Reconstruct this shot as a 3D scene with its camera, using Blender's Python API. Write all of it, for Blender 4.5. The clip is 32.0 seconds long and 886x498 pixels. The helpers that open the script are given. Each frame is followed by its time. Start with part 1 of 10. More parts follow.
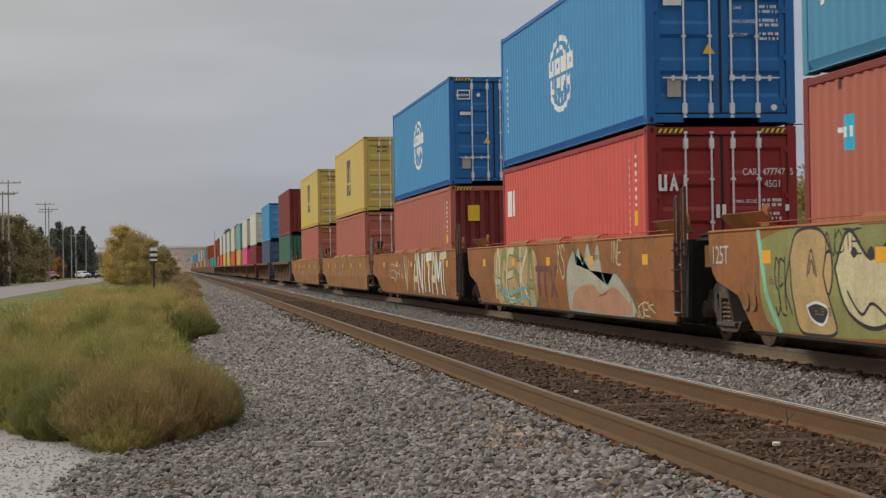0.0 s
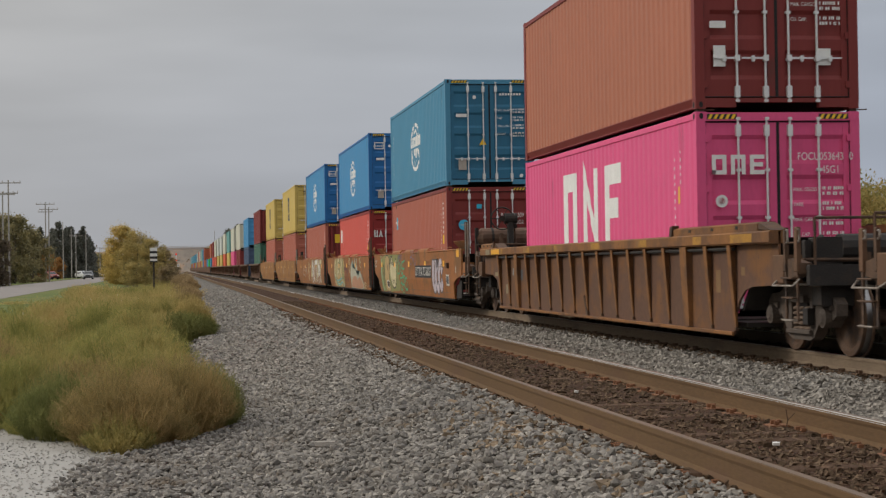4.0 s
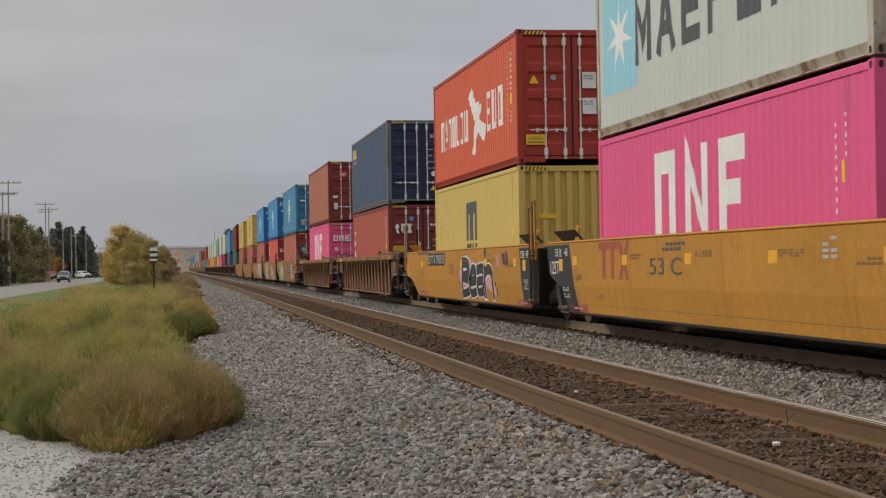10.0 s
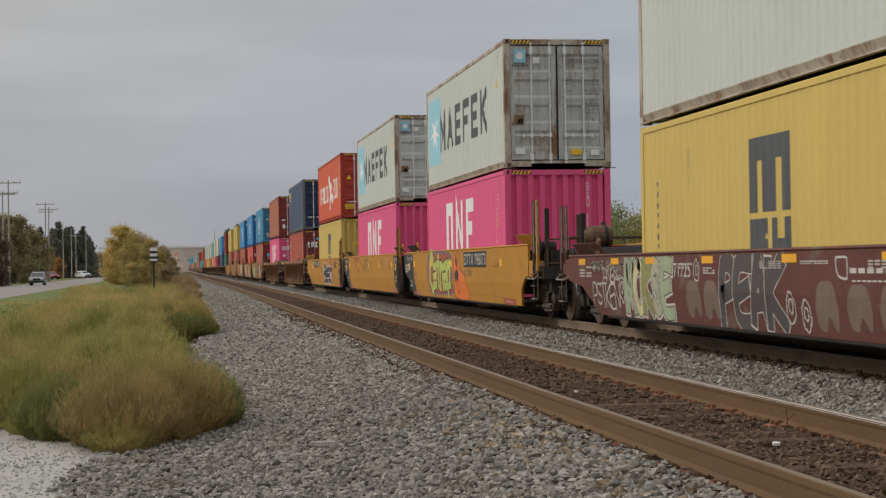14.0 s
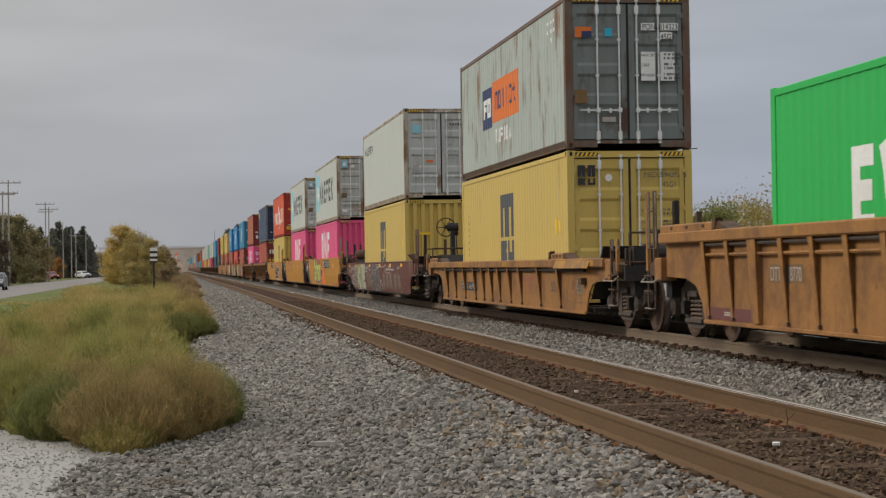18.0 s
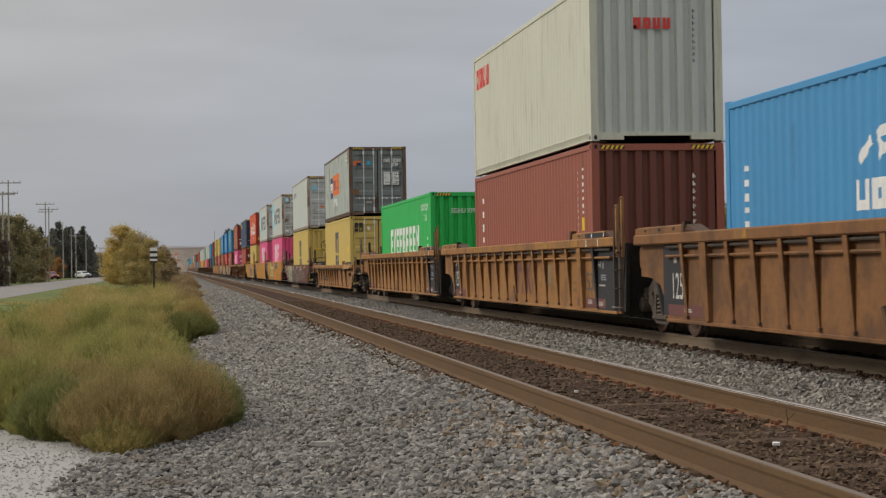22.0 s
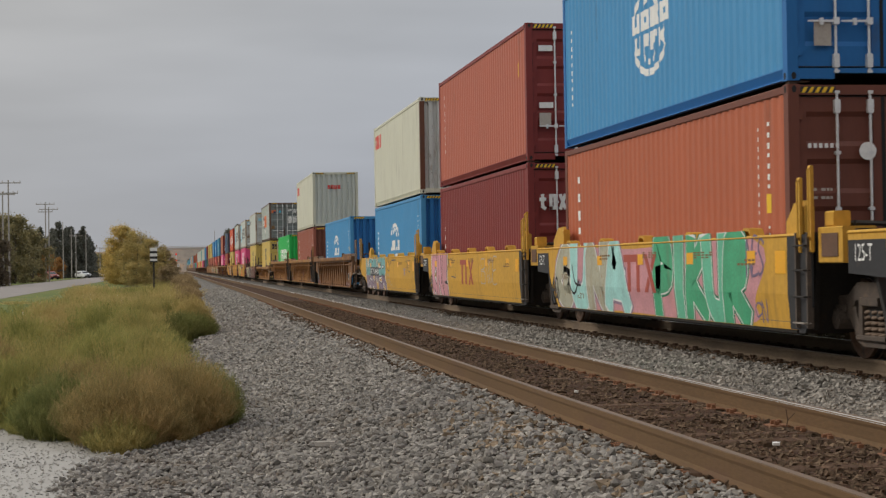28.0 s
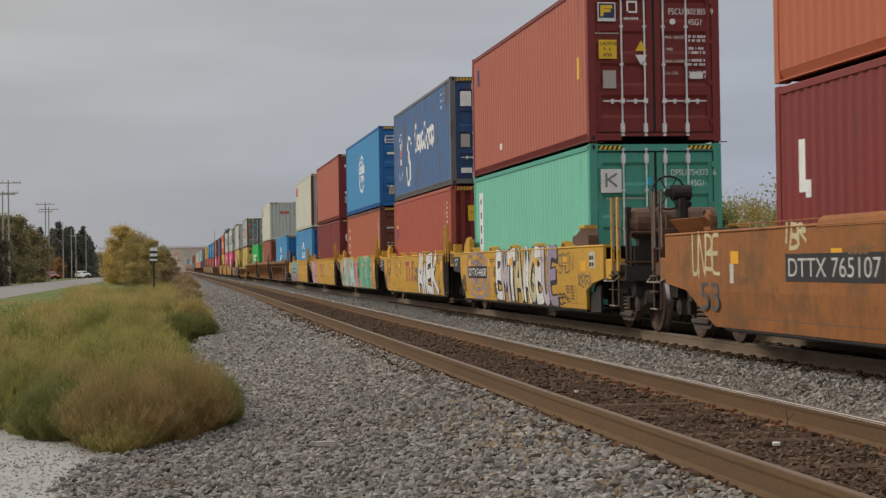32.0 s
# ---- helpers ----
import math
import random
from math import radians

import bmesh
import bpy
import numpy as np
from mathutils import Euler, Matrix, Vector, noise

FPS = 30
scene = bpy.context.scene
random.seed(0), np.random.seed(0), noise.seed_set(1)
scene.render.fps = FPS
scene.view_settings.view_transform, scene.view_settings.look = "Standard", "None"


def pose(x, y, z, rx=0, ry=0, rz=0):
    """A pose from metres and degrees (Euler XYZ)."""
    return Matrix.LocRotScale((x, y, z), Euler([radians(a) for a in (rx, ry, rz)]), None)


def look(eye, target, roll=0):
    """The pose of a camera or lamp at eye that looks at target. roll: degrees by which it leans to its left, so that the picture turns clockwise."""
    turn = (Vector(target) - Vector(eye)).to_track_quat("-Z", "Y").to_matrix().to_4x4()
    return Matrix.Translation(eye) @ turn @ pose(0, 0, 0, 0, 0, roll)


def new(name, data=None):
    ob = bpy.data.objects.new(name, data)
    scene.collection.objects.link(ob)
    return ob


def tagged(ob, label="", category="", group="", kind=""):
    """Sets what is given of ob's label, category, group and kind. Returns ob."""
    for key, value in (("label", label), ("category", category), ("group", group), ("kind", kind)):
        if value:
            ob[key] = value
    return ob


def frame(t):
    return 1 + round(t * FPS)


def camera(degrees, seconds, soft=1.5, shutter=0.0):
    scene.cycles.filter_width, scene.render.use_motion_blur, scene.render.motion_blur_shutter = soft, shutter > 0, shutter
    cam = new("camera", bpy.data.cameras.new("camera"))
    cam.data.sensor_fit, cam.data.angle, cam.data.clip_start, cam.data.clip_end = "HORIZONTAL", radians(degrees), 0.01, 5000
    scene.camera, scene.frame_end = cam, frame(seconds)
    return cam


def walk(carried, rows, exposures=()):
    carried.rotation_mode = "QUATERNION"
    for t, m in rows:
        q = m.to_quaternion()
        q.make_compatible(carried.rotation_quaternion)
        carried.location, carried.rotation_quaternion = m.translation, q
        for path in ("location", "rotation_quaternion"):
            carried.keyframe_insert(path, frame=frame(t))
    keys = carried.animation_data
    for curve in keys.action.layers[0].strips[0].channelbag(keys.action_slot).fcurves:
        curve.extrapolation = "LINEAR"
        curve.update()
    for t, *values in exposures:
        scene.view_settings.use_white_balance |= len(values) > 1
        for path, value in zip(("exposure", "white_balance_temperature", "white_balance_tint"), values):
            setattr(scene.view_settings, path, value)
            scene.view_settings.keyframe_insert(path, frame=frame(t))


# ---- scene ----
# The camera stands still on a tripod beside the line; the tracks run along +y, x points across them.
cam = camera(28.449, 32.0, soft=1.3, shutter=0.12)
EYE = (0.0, 0.0, 1.1457)
YAW, TILT, LEAN = radians(8.74), radians(0.5216), -0.911
AIM = (EYE[0] + math.sin(YAW) * math.cos(TILT) * 50, EYE[1] + math.cos(YAW) * math.cos(TILT) * 50, EYE[2] + math.sin(TILT) * 50)
walk(cam, [(0.0, look(EYE, AIM, LEAN)), (32.0, look(EYE, AIM, LEAN))], exposures=[(0.0, 0.0), (32.0, 0.0)])


def train_shift(t):
    """How far the train has rolled at t seconds, counted from its place at 16 s."""
    return 10.24262 * (t - 16) + 0.0139114 * (t - 16) ** 2


# ---- sky and sun: a bright overcast with the sun veiled to the side ----
world = bpy.data.worlds.new("overcast_sky")
scene.world = world
world.use_nodes = True
wt = world.node_tree
wt.nodes.clear()


def wnode(kind, **values):
    n = wt.nodes.new(kind)
    for k, v in values.items():
        n.inputs[k].default_value = v
    return n


w_out = wt.nodes.new("ShaderNodeOutputWorld")
w_bg = wnode("ShaderNodeBackground", Strength=1.0)
w_sky = wt.nodes.new("ShaderNodeTexSky")
w_sky.sky_type, w_sky.sun_disc = "NISHITA", False
w_sky.sun_elevation, w_sky.sun_rotation = radians(33), radians(-69)
w_co = wt.nodes.new("ShaderNodeTexCoord")
w_sep = wt.nodes.new("ShaderNodeSeparateXYZ")
w_ramp = wt.nodes.new("ShaderNodeValToRGB")
e = w_ramp.color_ramp.elements
e[0].position, e[0].color = 0.0, (0.37, 0.385, 0.42, 1)
e[1].position, e[1].color = 1.0, (1.15, 1.14, 1.12, 1)
for p, c in ((0.05, (0.386, 0.40, 0.435, 1)), (0.17, (0.469, 0.474, 0.481, 1)), (0.40, (0.72, 0.70, 0.69, 1))):
    k = e.new(p)
    k.color = c
w_map = wt.nodes.new("ShaderNodeMapping")
w_map.inputs["Scale"].default_value = (1.6, 1.6, 9.0)
w_noise = wnode("ShaderNodeTexNoise", Scale=2.6, Detail=3.0, Roughness=0.5)
w_cl = wt.nodes.new("ShaderNodeMapRange")
w_cl.inputs["From Min"].default_value, w_cl.inputs["From Max"].default_value = 0.35, 0.75
w_cl.inputs["To Min"].default_value, w_cl.inputs["To Max"].default_value = 0.93, 1.13
w_mul = wt.nodes.new("ShaderNodeMixRGB")
w_mul.blend_type, w_mul.inputs[0].default_value = "MULTIPLY", 1.0
w_skyc = wt.nodes.new("ShaderNodeMixRGB")
w_skyc.blend_type, w_skyc.inputs[0].default_value = "MULTIPLY", 1.0
w_skyc.inputs[2].default_value = (0.06, 0.06, 0.06, 1)
w_mix = wt.nodes.new("ShaderNodeMixRGB")
w_mix.inputs[0].default_value = 0.07
ln = wt.links.new
ln(w_co.outputs["Generated"], w_sep.inputs[0])
ln(w_sep.outputs["Z"], w_ramp.inputs[0])
ln(w_co.outputs["Generated"], w_map.inputs[0])
ln(w_map.outputs[0], w_noise.inputs["Vector"])
ln(w_noise.outputs["Fac"], w_cl.inputs["Value"])
ln(w_ramp.outputs[0], w_mul.inputs[1])
ln(w_cl.outputs[0], w_mul.inputs[2])
ln(w_sky.outputs[0], w_skyc.inputs[1])
w_warm = wt.nodes.new("ShaderNodeMapRange")
w_warm.inputs["From Min"].default_value, w_warm.inputs["From Max"].default_value = -0.15, 0.45
w_tint = wt.nodes.new("ShaderNodeMixRGB")
w_tint.inputs[1].default_value, w_tint.inputs[2].default_value = (1.06, 1.03, 0.985, 1), (0.89, 0.95, 1.06, 1)
w_mul2 = wt.nodes.new("ShaderNodeMixRGB")
w_mul2.blend_type, w_mul2.inputs[0].default_value = "MULTIPLY", 1.0
ln(w_sep.outputs["X"], w_warm.inputs["Value"])
ln(w_warm.outputs[0], w_tint.inputs[0])
ln(w_mul.outputs[0], w_mul2.inputs[1])
ln(w_tint.outputs[0], w_mul2.inputs[2])
ln(w_mul2.outputs[0], w_mix.inputs[1])
ln(w_skyc.outputs[0], w_mix.inputs[2])
ln(w_mix.outputs[0], w_bg.inputs[0])
ln(w_bg.outputs[0], w_out.inputs[0])

sun = new("sun", bpy.data.lights.new("sun", "SUN"))
sun.data.energy, sun.data.angle, sun.data.color = 1.65, radians(14), (1.0, 0.955, 0.89)
sun.matrix_world = look((-42, 16, 29), (0, 0, 0))


# ---- materials ----
def material(name, col, rough=0.7, metal=0.0, spread=0.25, scale=6.0, fine=60.0, bump=0.2, second=None, second_at=0.62,
             second_scale=3.0, stretch=(1, 1, 1), island=0.0, obj=0.0, bump_size=0.01, spec=0.35, streak=None):
    """A painted or natural surface: grain at two scales, a second colour in patches (rust, dirt), relief."""
    m = bpy.data.materials.new(name)
    m.use_nodes = True
    nt = m.node_tree
    nt.nodes.clear()
    L = nt.links.new
    out = nt.nodes.new("ShaderNodeOutputMaterial")
    bs = nt.nodes.new("ShaderNodeBsdfPrincipled")
    bs.inputs["Metallic"].default_value = metal
    bs.inputs["Specular IOR Level"].default_value = spec
    co = nt.nodes.new("ShaderNodeTexCoord")
    mp = nt.nodes.new("ShaderNodeMapping")
    mp.inputs["Scale"].default_value = stretch
    L(co.outputs["Object"], mp.inputs[0])
    big = nt.nodes.new("ShaderNodeTexNoise")
    big.inputs["Scale"].default_value, big.inputs["Detail"].default_value = scale, 5.0
    small = nt.nodes.new("ShaderNodeTexNoise")
    small.inputs["Scale"].default_value, small.inputs["Detail"].default_value = fine, 3.0
    L(mp.outputs[0], big.inputs["Vector"])
    L(mp.outputs[0], small.inputs["Vector"])
    add = nt.nodes.new("ShaderNodeMath")
    add.operation = "ADD"
    L(big.outputs["Fac"], add.inputs[0])
    L(small.outputs["Fac"], add.inputs[1])
    rng = nt.nodes.new("ShaderNodeMapRange")
    rng.inputs["From Min"].default_value, rng.inputs["From Max"].default_value = 0.6, 1.4
    rng.inputs["To Min"].default_value, rng.inputs["To Max"].default_value = 1 - spread, 1 + spread
    L(add.outputs[0], rng.inputs["Value"])
    mul = nt.nodes.new("ShaderNodeMixRGB")
    mul.blend_type, mul.inputs[0].default_value = "MULTIPLY", 1.0
    mul.inputs[1].default_value = (*col, 1)
    L(rng.outputs[0], mul.inputs[2])
    colour = mul.outputs[0]
    if island or obj:
        src = nt.nodes.new("ShaderNodeNewGeometry" if island else "ShaderNodeObjectInfo")
        r2 = nt.nodes.new("ShaderNodeMapRange")
        k = island or obj
        r2.inputs["To Min"].default_value, r2.inputs["To Max"].default_value = 1 - k, 1 + k
        L(src.outputs["Random Per Island" if island else "Random"], r2.inputs["Value"])
        m2 = nt.nodes.new("ShaderNodeMixRGB")
        m2.blend_type, m2.inputs[0].default_value = "MULTIPLY", 1.0
        L(colour, m2.inputs[1])
        L(r2.outputs[0], m2.inputs[2])
        colour = m2.outputs[0]
    if second:
        pat = nt.nodes.new("ShaderNodeTexNoise")
        pat.inputs["Scale"].default_value, pat.inputs["Detail"].default_value = second_scale, 8.0
        pat.inputs["Roughness"].default_value = 0.68
        L(mp.outputs[0], pat.inputs["Vector"])
        th = nt.nodes.new("ShaderNodeMapRange")
        th.inputs["From Min"].default_value, th.inputs["From Max"].default_value = second_at - 0.05, second_at + 0.07
        L(pat.outputs["Fac"], th.inputs["Value"])
        m3 = nt.nodes.new("ShaderNodeMixRGB")
        L(th.outputs[0], m3.inputs[0])
        L(colour, m3.inputs[1])
        m3.inputs[2].default_value = (*second, 1)
        colour = m3.outputs[0]
    if streak:
        # dirt and rust washed down by rain: thin upright runs, broken up by a broad cloud
        sm = nt.nodes.new("ShaderNodeMapping")
        sm.inputs["Scale"].default_value = (4.5, 4.5, 0.45)
        L(co.outputs["Object"], sm.inputs[0])
        runs = nt.nodes.new("ShaderNodeTexNoise")
        runs.inputs["Scale"].default_value, runs.inputs["Detail"].default_value = 1.6, 6.0
        runs.inputs["Roughness"].default_value = 0.65
        L(sm.outputs[0], runs.inputs["Vector"])
        cloud = nt.nodes.new("ShaderNodeTexNoise")
        cloud.inputs["Scale"].default_value, cloud.inputs["Detail"].default_value = 0.9, 4.0
        L(co.outputs["Object"], cloud.inputs["Vector"])
        sr = nt.nodes.new("ShaderNodeMapRange")
        sr.inputs["From Min"].default_value, sr.inputs["From Max"].default_value = 0.50, 0.72
        sr.inputs["To Max"].default_value = streak[1]
        L(runs.outputs["Fac"], sr.inputs["Value"])
        cr = nt.nodes.new("ShaderNodeMapRange")
        cr.inputs["From Min"].default_value, cr.inputs["From Max"].default_value = 0.38, 0.62
        L(cloud.outputs["Fac"], cr.inputs["Value"])
        sa = nt.nodes.new("ShaderNodeMath")
        sa.operation = "MULTIPLY"
        L(sr.outputs[0], sa.inputs[0])
        L(cr.outputs[0], sa.inputs[1])
        m4 = nt.nodes.new("ShaderNodeMixRGB")
        L(sa.outputs[0], m4.inputs[0])
        L(colour, m4.inputs[1])
        m4.inputs[2].default_value = (*streak[0], 1)
        # rust specks
        spk = nt.nodes.new("ShaderNodeTexNoise")
        spk.inputs["Scale"].default_value, spk.inputs["Detail"].default_value = 9.0, 6.0
        spk.inputs["Roughness"].default_value = 0.7
        L(co.outputs["Object"], spk.inputs["Vector"])
        sk = nt.nodes.new("ShaderNodeMapRange")
        sk.inputs["From Min"].default_value, sk.inputs["From Max"].default_value = (0.60, 0.66) if streak[1] > 0.72 else (0.66, 0.72)
        sk.inputs["To Max"].default_value = min(1.0, streak[1] * 1.3)
        L(spk.outputs["Fac"], sk.inputs["Value"])
        m5 = nt.nodes.new("ShaderNodeMixRGB")
        L(sk.outputs[0], m5.inputs[0])
        L(m4.outputs[0], m5.inputs[1])
        m5.inputs[2].default_value = (*streak[0], 1)
        colour = m5.outputs[0]
    L(colour, bs.inputs["Base Color"])
    rr = nt.nodes.new("ShaderNodeMapRange")
    rr.inputs["To Min"].default_value, rr.inputs["To Max"].default_value = max(0.05, rough - 0.12), min(1, rough + 0.12)
    L(big.outputs["Fac"], rr.inputs["Value"])
    L(rr.outputs[0], bs.inputs["Roughness"])
    if bump:
        bp = nt.nodes.new("ShaderNodeBump")
        bp.inputs["Strength"].default_value, bp.inputs["Distance"].default_value = bump, bump_size
        L(add.outputs[0], bp.inputs["Height"])
        L(bp.outputs[0], bs.inputs["Normal"])
    L(bs.outputs[0], out.inputs[0])
    return m


GRIME = (0.07, 0.06, 0.05)


def paint(name, col, wear=0.66, second=None, run=0.16):
    """Sun-faded enamel on steel with dirt running down it."""
    return material(name, col, rough=0.5, spread=0.07, scale=1.1, fine=22, bump=0.06, second=second or tuple(0.55 * c + 0.45 * g for c, g in zip(col, GRIME)),
                    second_at=wear, second_scale=1.6, stretch=(1, 1, 0.32), spec=0.2, streak=(tuple(0.35 * c + 0.65 * r for c, r in zip(col, (0.10, 0.06, 0.038))), run))


PAINT = {
    "blue": paint("faded_blue_paint", (0.068, 0.265, 0.495)),
    "teal_blue": paint("teal_blue_paint", (0.075, 0.25, 0.385)),
    "navy": paint("navy_paint", (0.066, 0.097, 0.16)),
    "red": paint("bright_red_paint", (0.60, 0.105, 0.082)),
    "brown": paint("oxide_brown_paint", (0.42, 0.13, 0.085)),
    "rust_post": paint("rusted_post_paint", (0.13, 0.056, 0.035), 0.58),
    "earth_brown": paint("earth_brown_paint", (0.30, 0.10, 0.066)),
    "oxide_red": paint("oxide_red_paint", (0.40, 0.098, 0.064)),
    "maroon": paint("maroon_paint", (0.20, 0.038, 0.034)),
    "rust_orange": paint("orange_brown_paint", (0.42, 0.122, 0.062)),
    "tan_brown": paint("tan_brown_paint", (0.40, 0.15, 0.09)),
    "orange": paint("orange_red_paint", (0.62, 0.118, 0.058)),
    "pink": paint("magenta_pink_paint", (0.70, 0.098, 0.235)),
    "yellow": paint("mustard_yellow_paint", (0.575, 0.42, 0.118)),
    "grey": paint("light_grey_paint", (0.50, 0.52, 0.50), 0.615, (0.24, 0.17, 0.11), run=0.75),
    "rusted_pale": paint("rust_edged_pale_paint", (0.46, 0.41, 0.33), 0.53, (0.22, 0.125, 0.07), run=0.9),
    "rusted_slate": paint("rust_edged_slate_paint", (0.15, 0.115, 0.09), 0.52, (0.15, 0.075, 0.045), run=0.9),
    "pale": paint("pale_grey_paint", (0.51, 0.54, 0.495), 0.68),
    "slate": paint("slate_grey_paint", (0.40, 0.45, 0.41), 0.58, (0.20, 0.11, 0.06), run=0.7),
    "slate_dark": paint("blue_grey_door_paint", (0.19, 0.215, 0.21), 0.58, (0.10, 0.06, 0.04), run=0.6),
    "green": paint("bright_green_paint", (0.03, 0.43, 0.09), 0.72),
    "dark_green": paint("dark_green_paint", (0.06, 0.14, 0.10)),
    "cream": paint("cream_white_paint", (0.57, 0.57, 0.46), 0.71, (0.33, 0.24, 0.13), run=0.6),
    "mint": paint("mint_green_paint", (0.19, 0.53, 0.385), 0.68),
    # near-end mint: the side's paint with the end's shade put in
    "mint_shade": paint("shaded_mint_end_paint", (0.085, 0.33, 0.25), 0.66),
    "clay": paint("clay_brown_paint", (0.41, 0.13, 0.088)),
    # near-end copies of side paints, darkened: the ends' shade put into the colour
    "blue_shade": paint("shaded_blue_end_paint", (0.026, 0.145, 0.375)),
    "russet_shade": paint("shaded_russet_end_paint", (0.155, 0.058, 0.040)),
    "grey_rust": paint("rust_specked_grey_paint", (0.47, 0.48, 0.455), 0.565, (0.23, 0.125, 0.06), run=0.95),
    "teal_shade": paint("shaded_teal_end_paint", (0.038, 0.16, 0.265)),
    "navy_shade": paint("shaded_navy_end_paint", (0.026, 0.036, 0.075)),
    "orange_shade": paint("shaded_orange_end_paint", (0.36, 0.048, 0.030)),
    "royal_shade": paint("shaded_royal_end_paint", (0.035, 0.075, 0.185), 0.58, (0.14, 0.09, 0.06), run=0.6),
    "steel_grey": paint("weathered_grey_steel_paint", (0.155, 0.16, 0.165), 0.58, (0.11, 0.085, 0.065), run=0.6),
    "red_shade": paint("shaded_red_end_paint", (0.27, 0.032, 0.03)),
    "royal": paint("royal_blue_paint", (0.082, 0.16, 0.315), 0.58, (0.14, 0.09, 0.06), run=0.6),
    "pale_teal": paint("pale_teal_paint", (0.16, 0.36, 0.34)),
}


def car_paint(name, col, wear, second, run):
    """Thin sun-faded paint on a rail car: blotchy, scuffed, with rust and dirt running down."""
    return material(name, col, rough=0.6, spread=0.17, scale=0.9, fine=14, bump=0.10, second=second or tuple(0.62 * c + 0.38 * g for c, g in zip(col, GRIME)),
                    second_at=wear, second_scale=1.3, stretch=(1, 0.7, 0.8), spec=0.15, streak=(tuple(0.40 * c + 0.60 * r for c, r in zip(col, (0.10, 0.06, 0.038))), run))


WELL = {
    "amber": car_paint("amber_car_paint", (0.445, 0.212, 0.037), 0.68, None, 0.7),
    "gold": car_paint("golden_car_paint", (0.55, 0.31, 0.052), 0.68, None, 0.7),
    "weathered": car_paint("weathered_orange_car_paint", (0.305, 0.122, 0.042), 0.54, (0.19, 0.095, 0.04), 0.8),
    "rust_tan": car_paint("rust_tan_car_paint", (0.225, 0.107, 0.043), 0.53, (0.13, 0.068, 0.036), 0.95),
    "orange_tan": car_paint("orange_tan_car_paint", (0.325, 0.158, 0.053), 0.53, (0.20, 0.10, 0.045), 0.8),
    "dusty": car_paint("dusty_brown_car_paint", (0.14, 0.078, 0.047), 0.54, (0.11, 0.065, 0.04), 0.9),
    "dusty_rib": car_paint("ochre_brown_car_paint", (0.235, 0.108, 0.040), 0.53, (0.13, 0.068, 0.038), 0.95),
    "dusty_sheet": car_paint("rust_stained_brown_sheet", (0.125, 0.068, 0.045), 0.55, (0.19, 0.088, 0.036), 0.95),
    "maroon_car": car_paint("brown_maroon_car_paint", (0.125, 0.05, 0.039), 0.6, (0.17, 0.13, 0.10), 0.7),
}
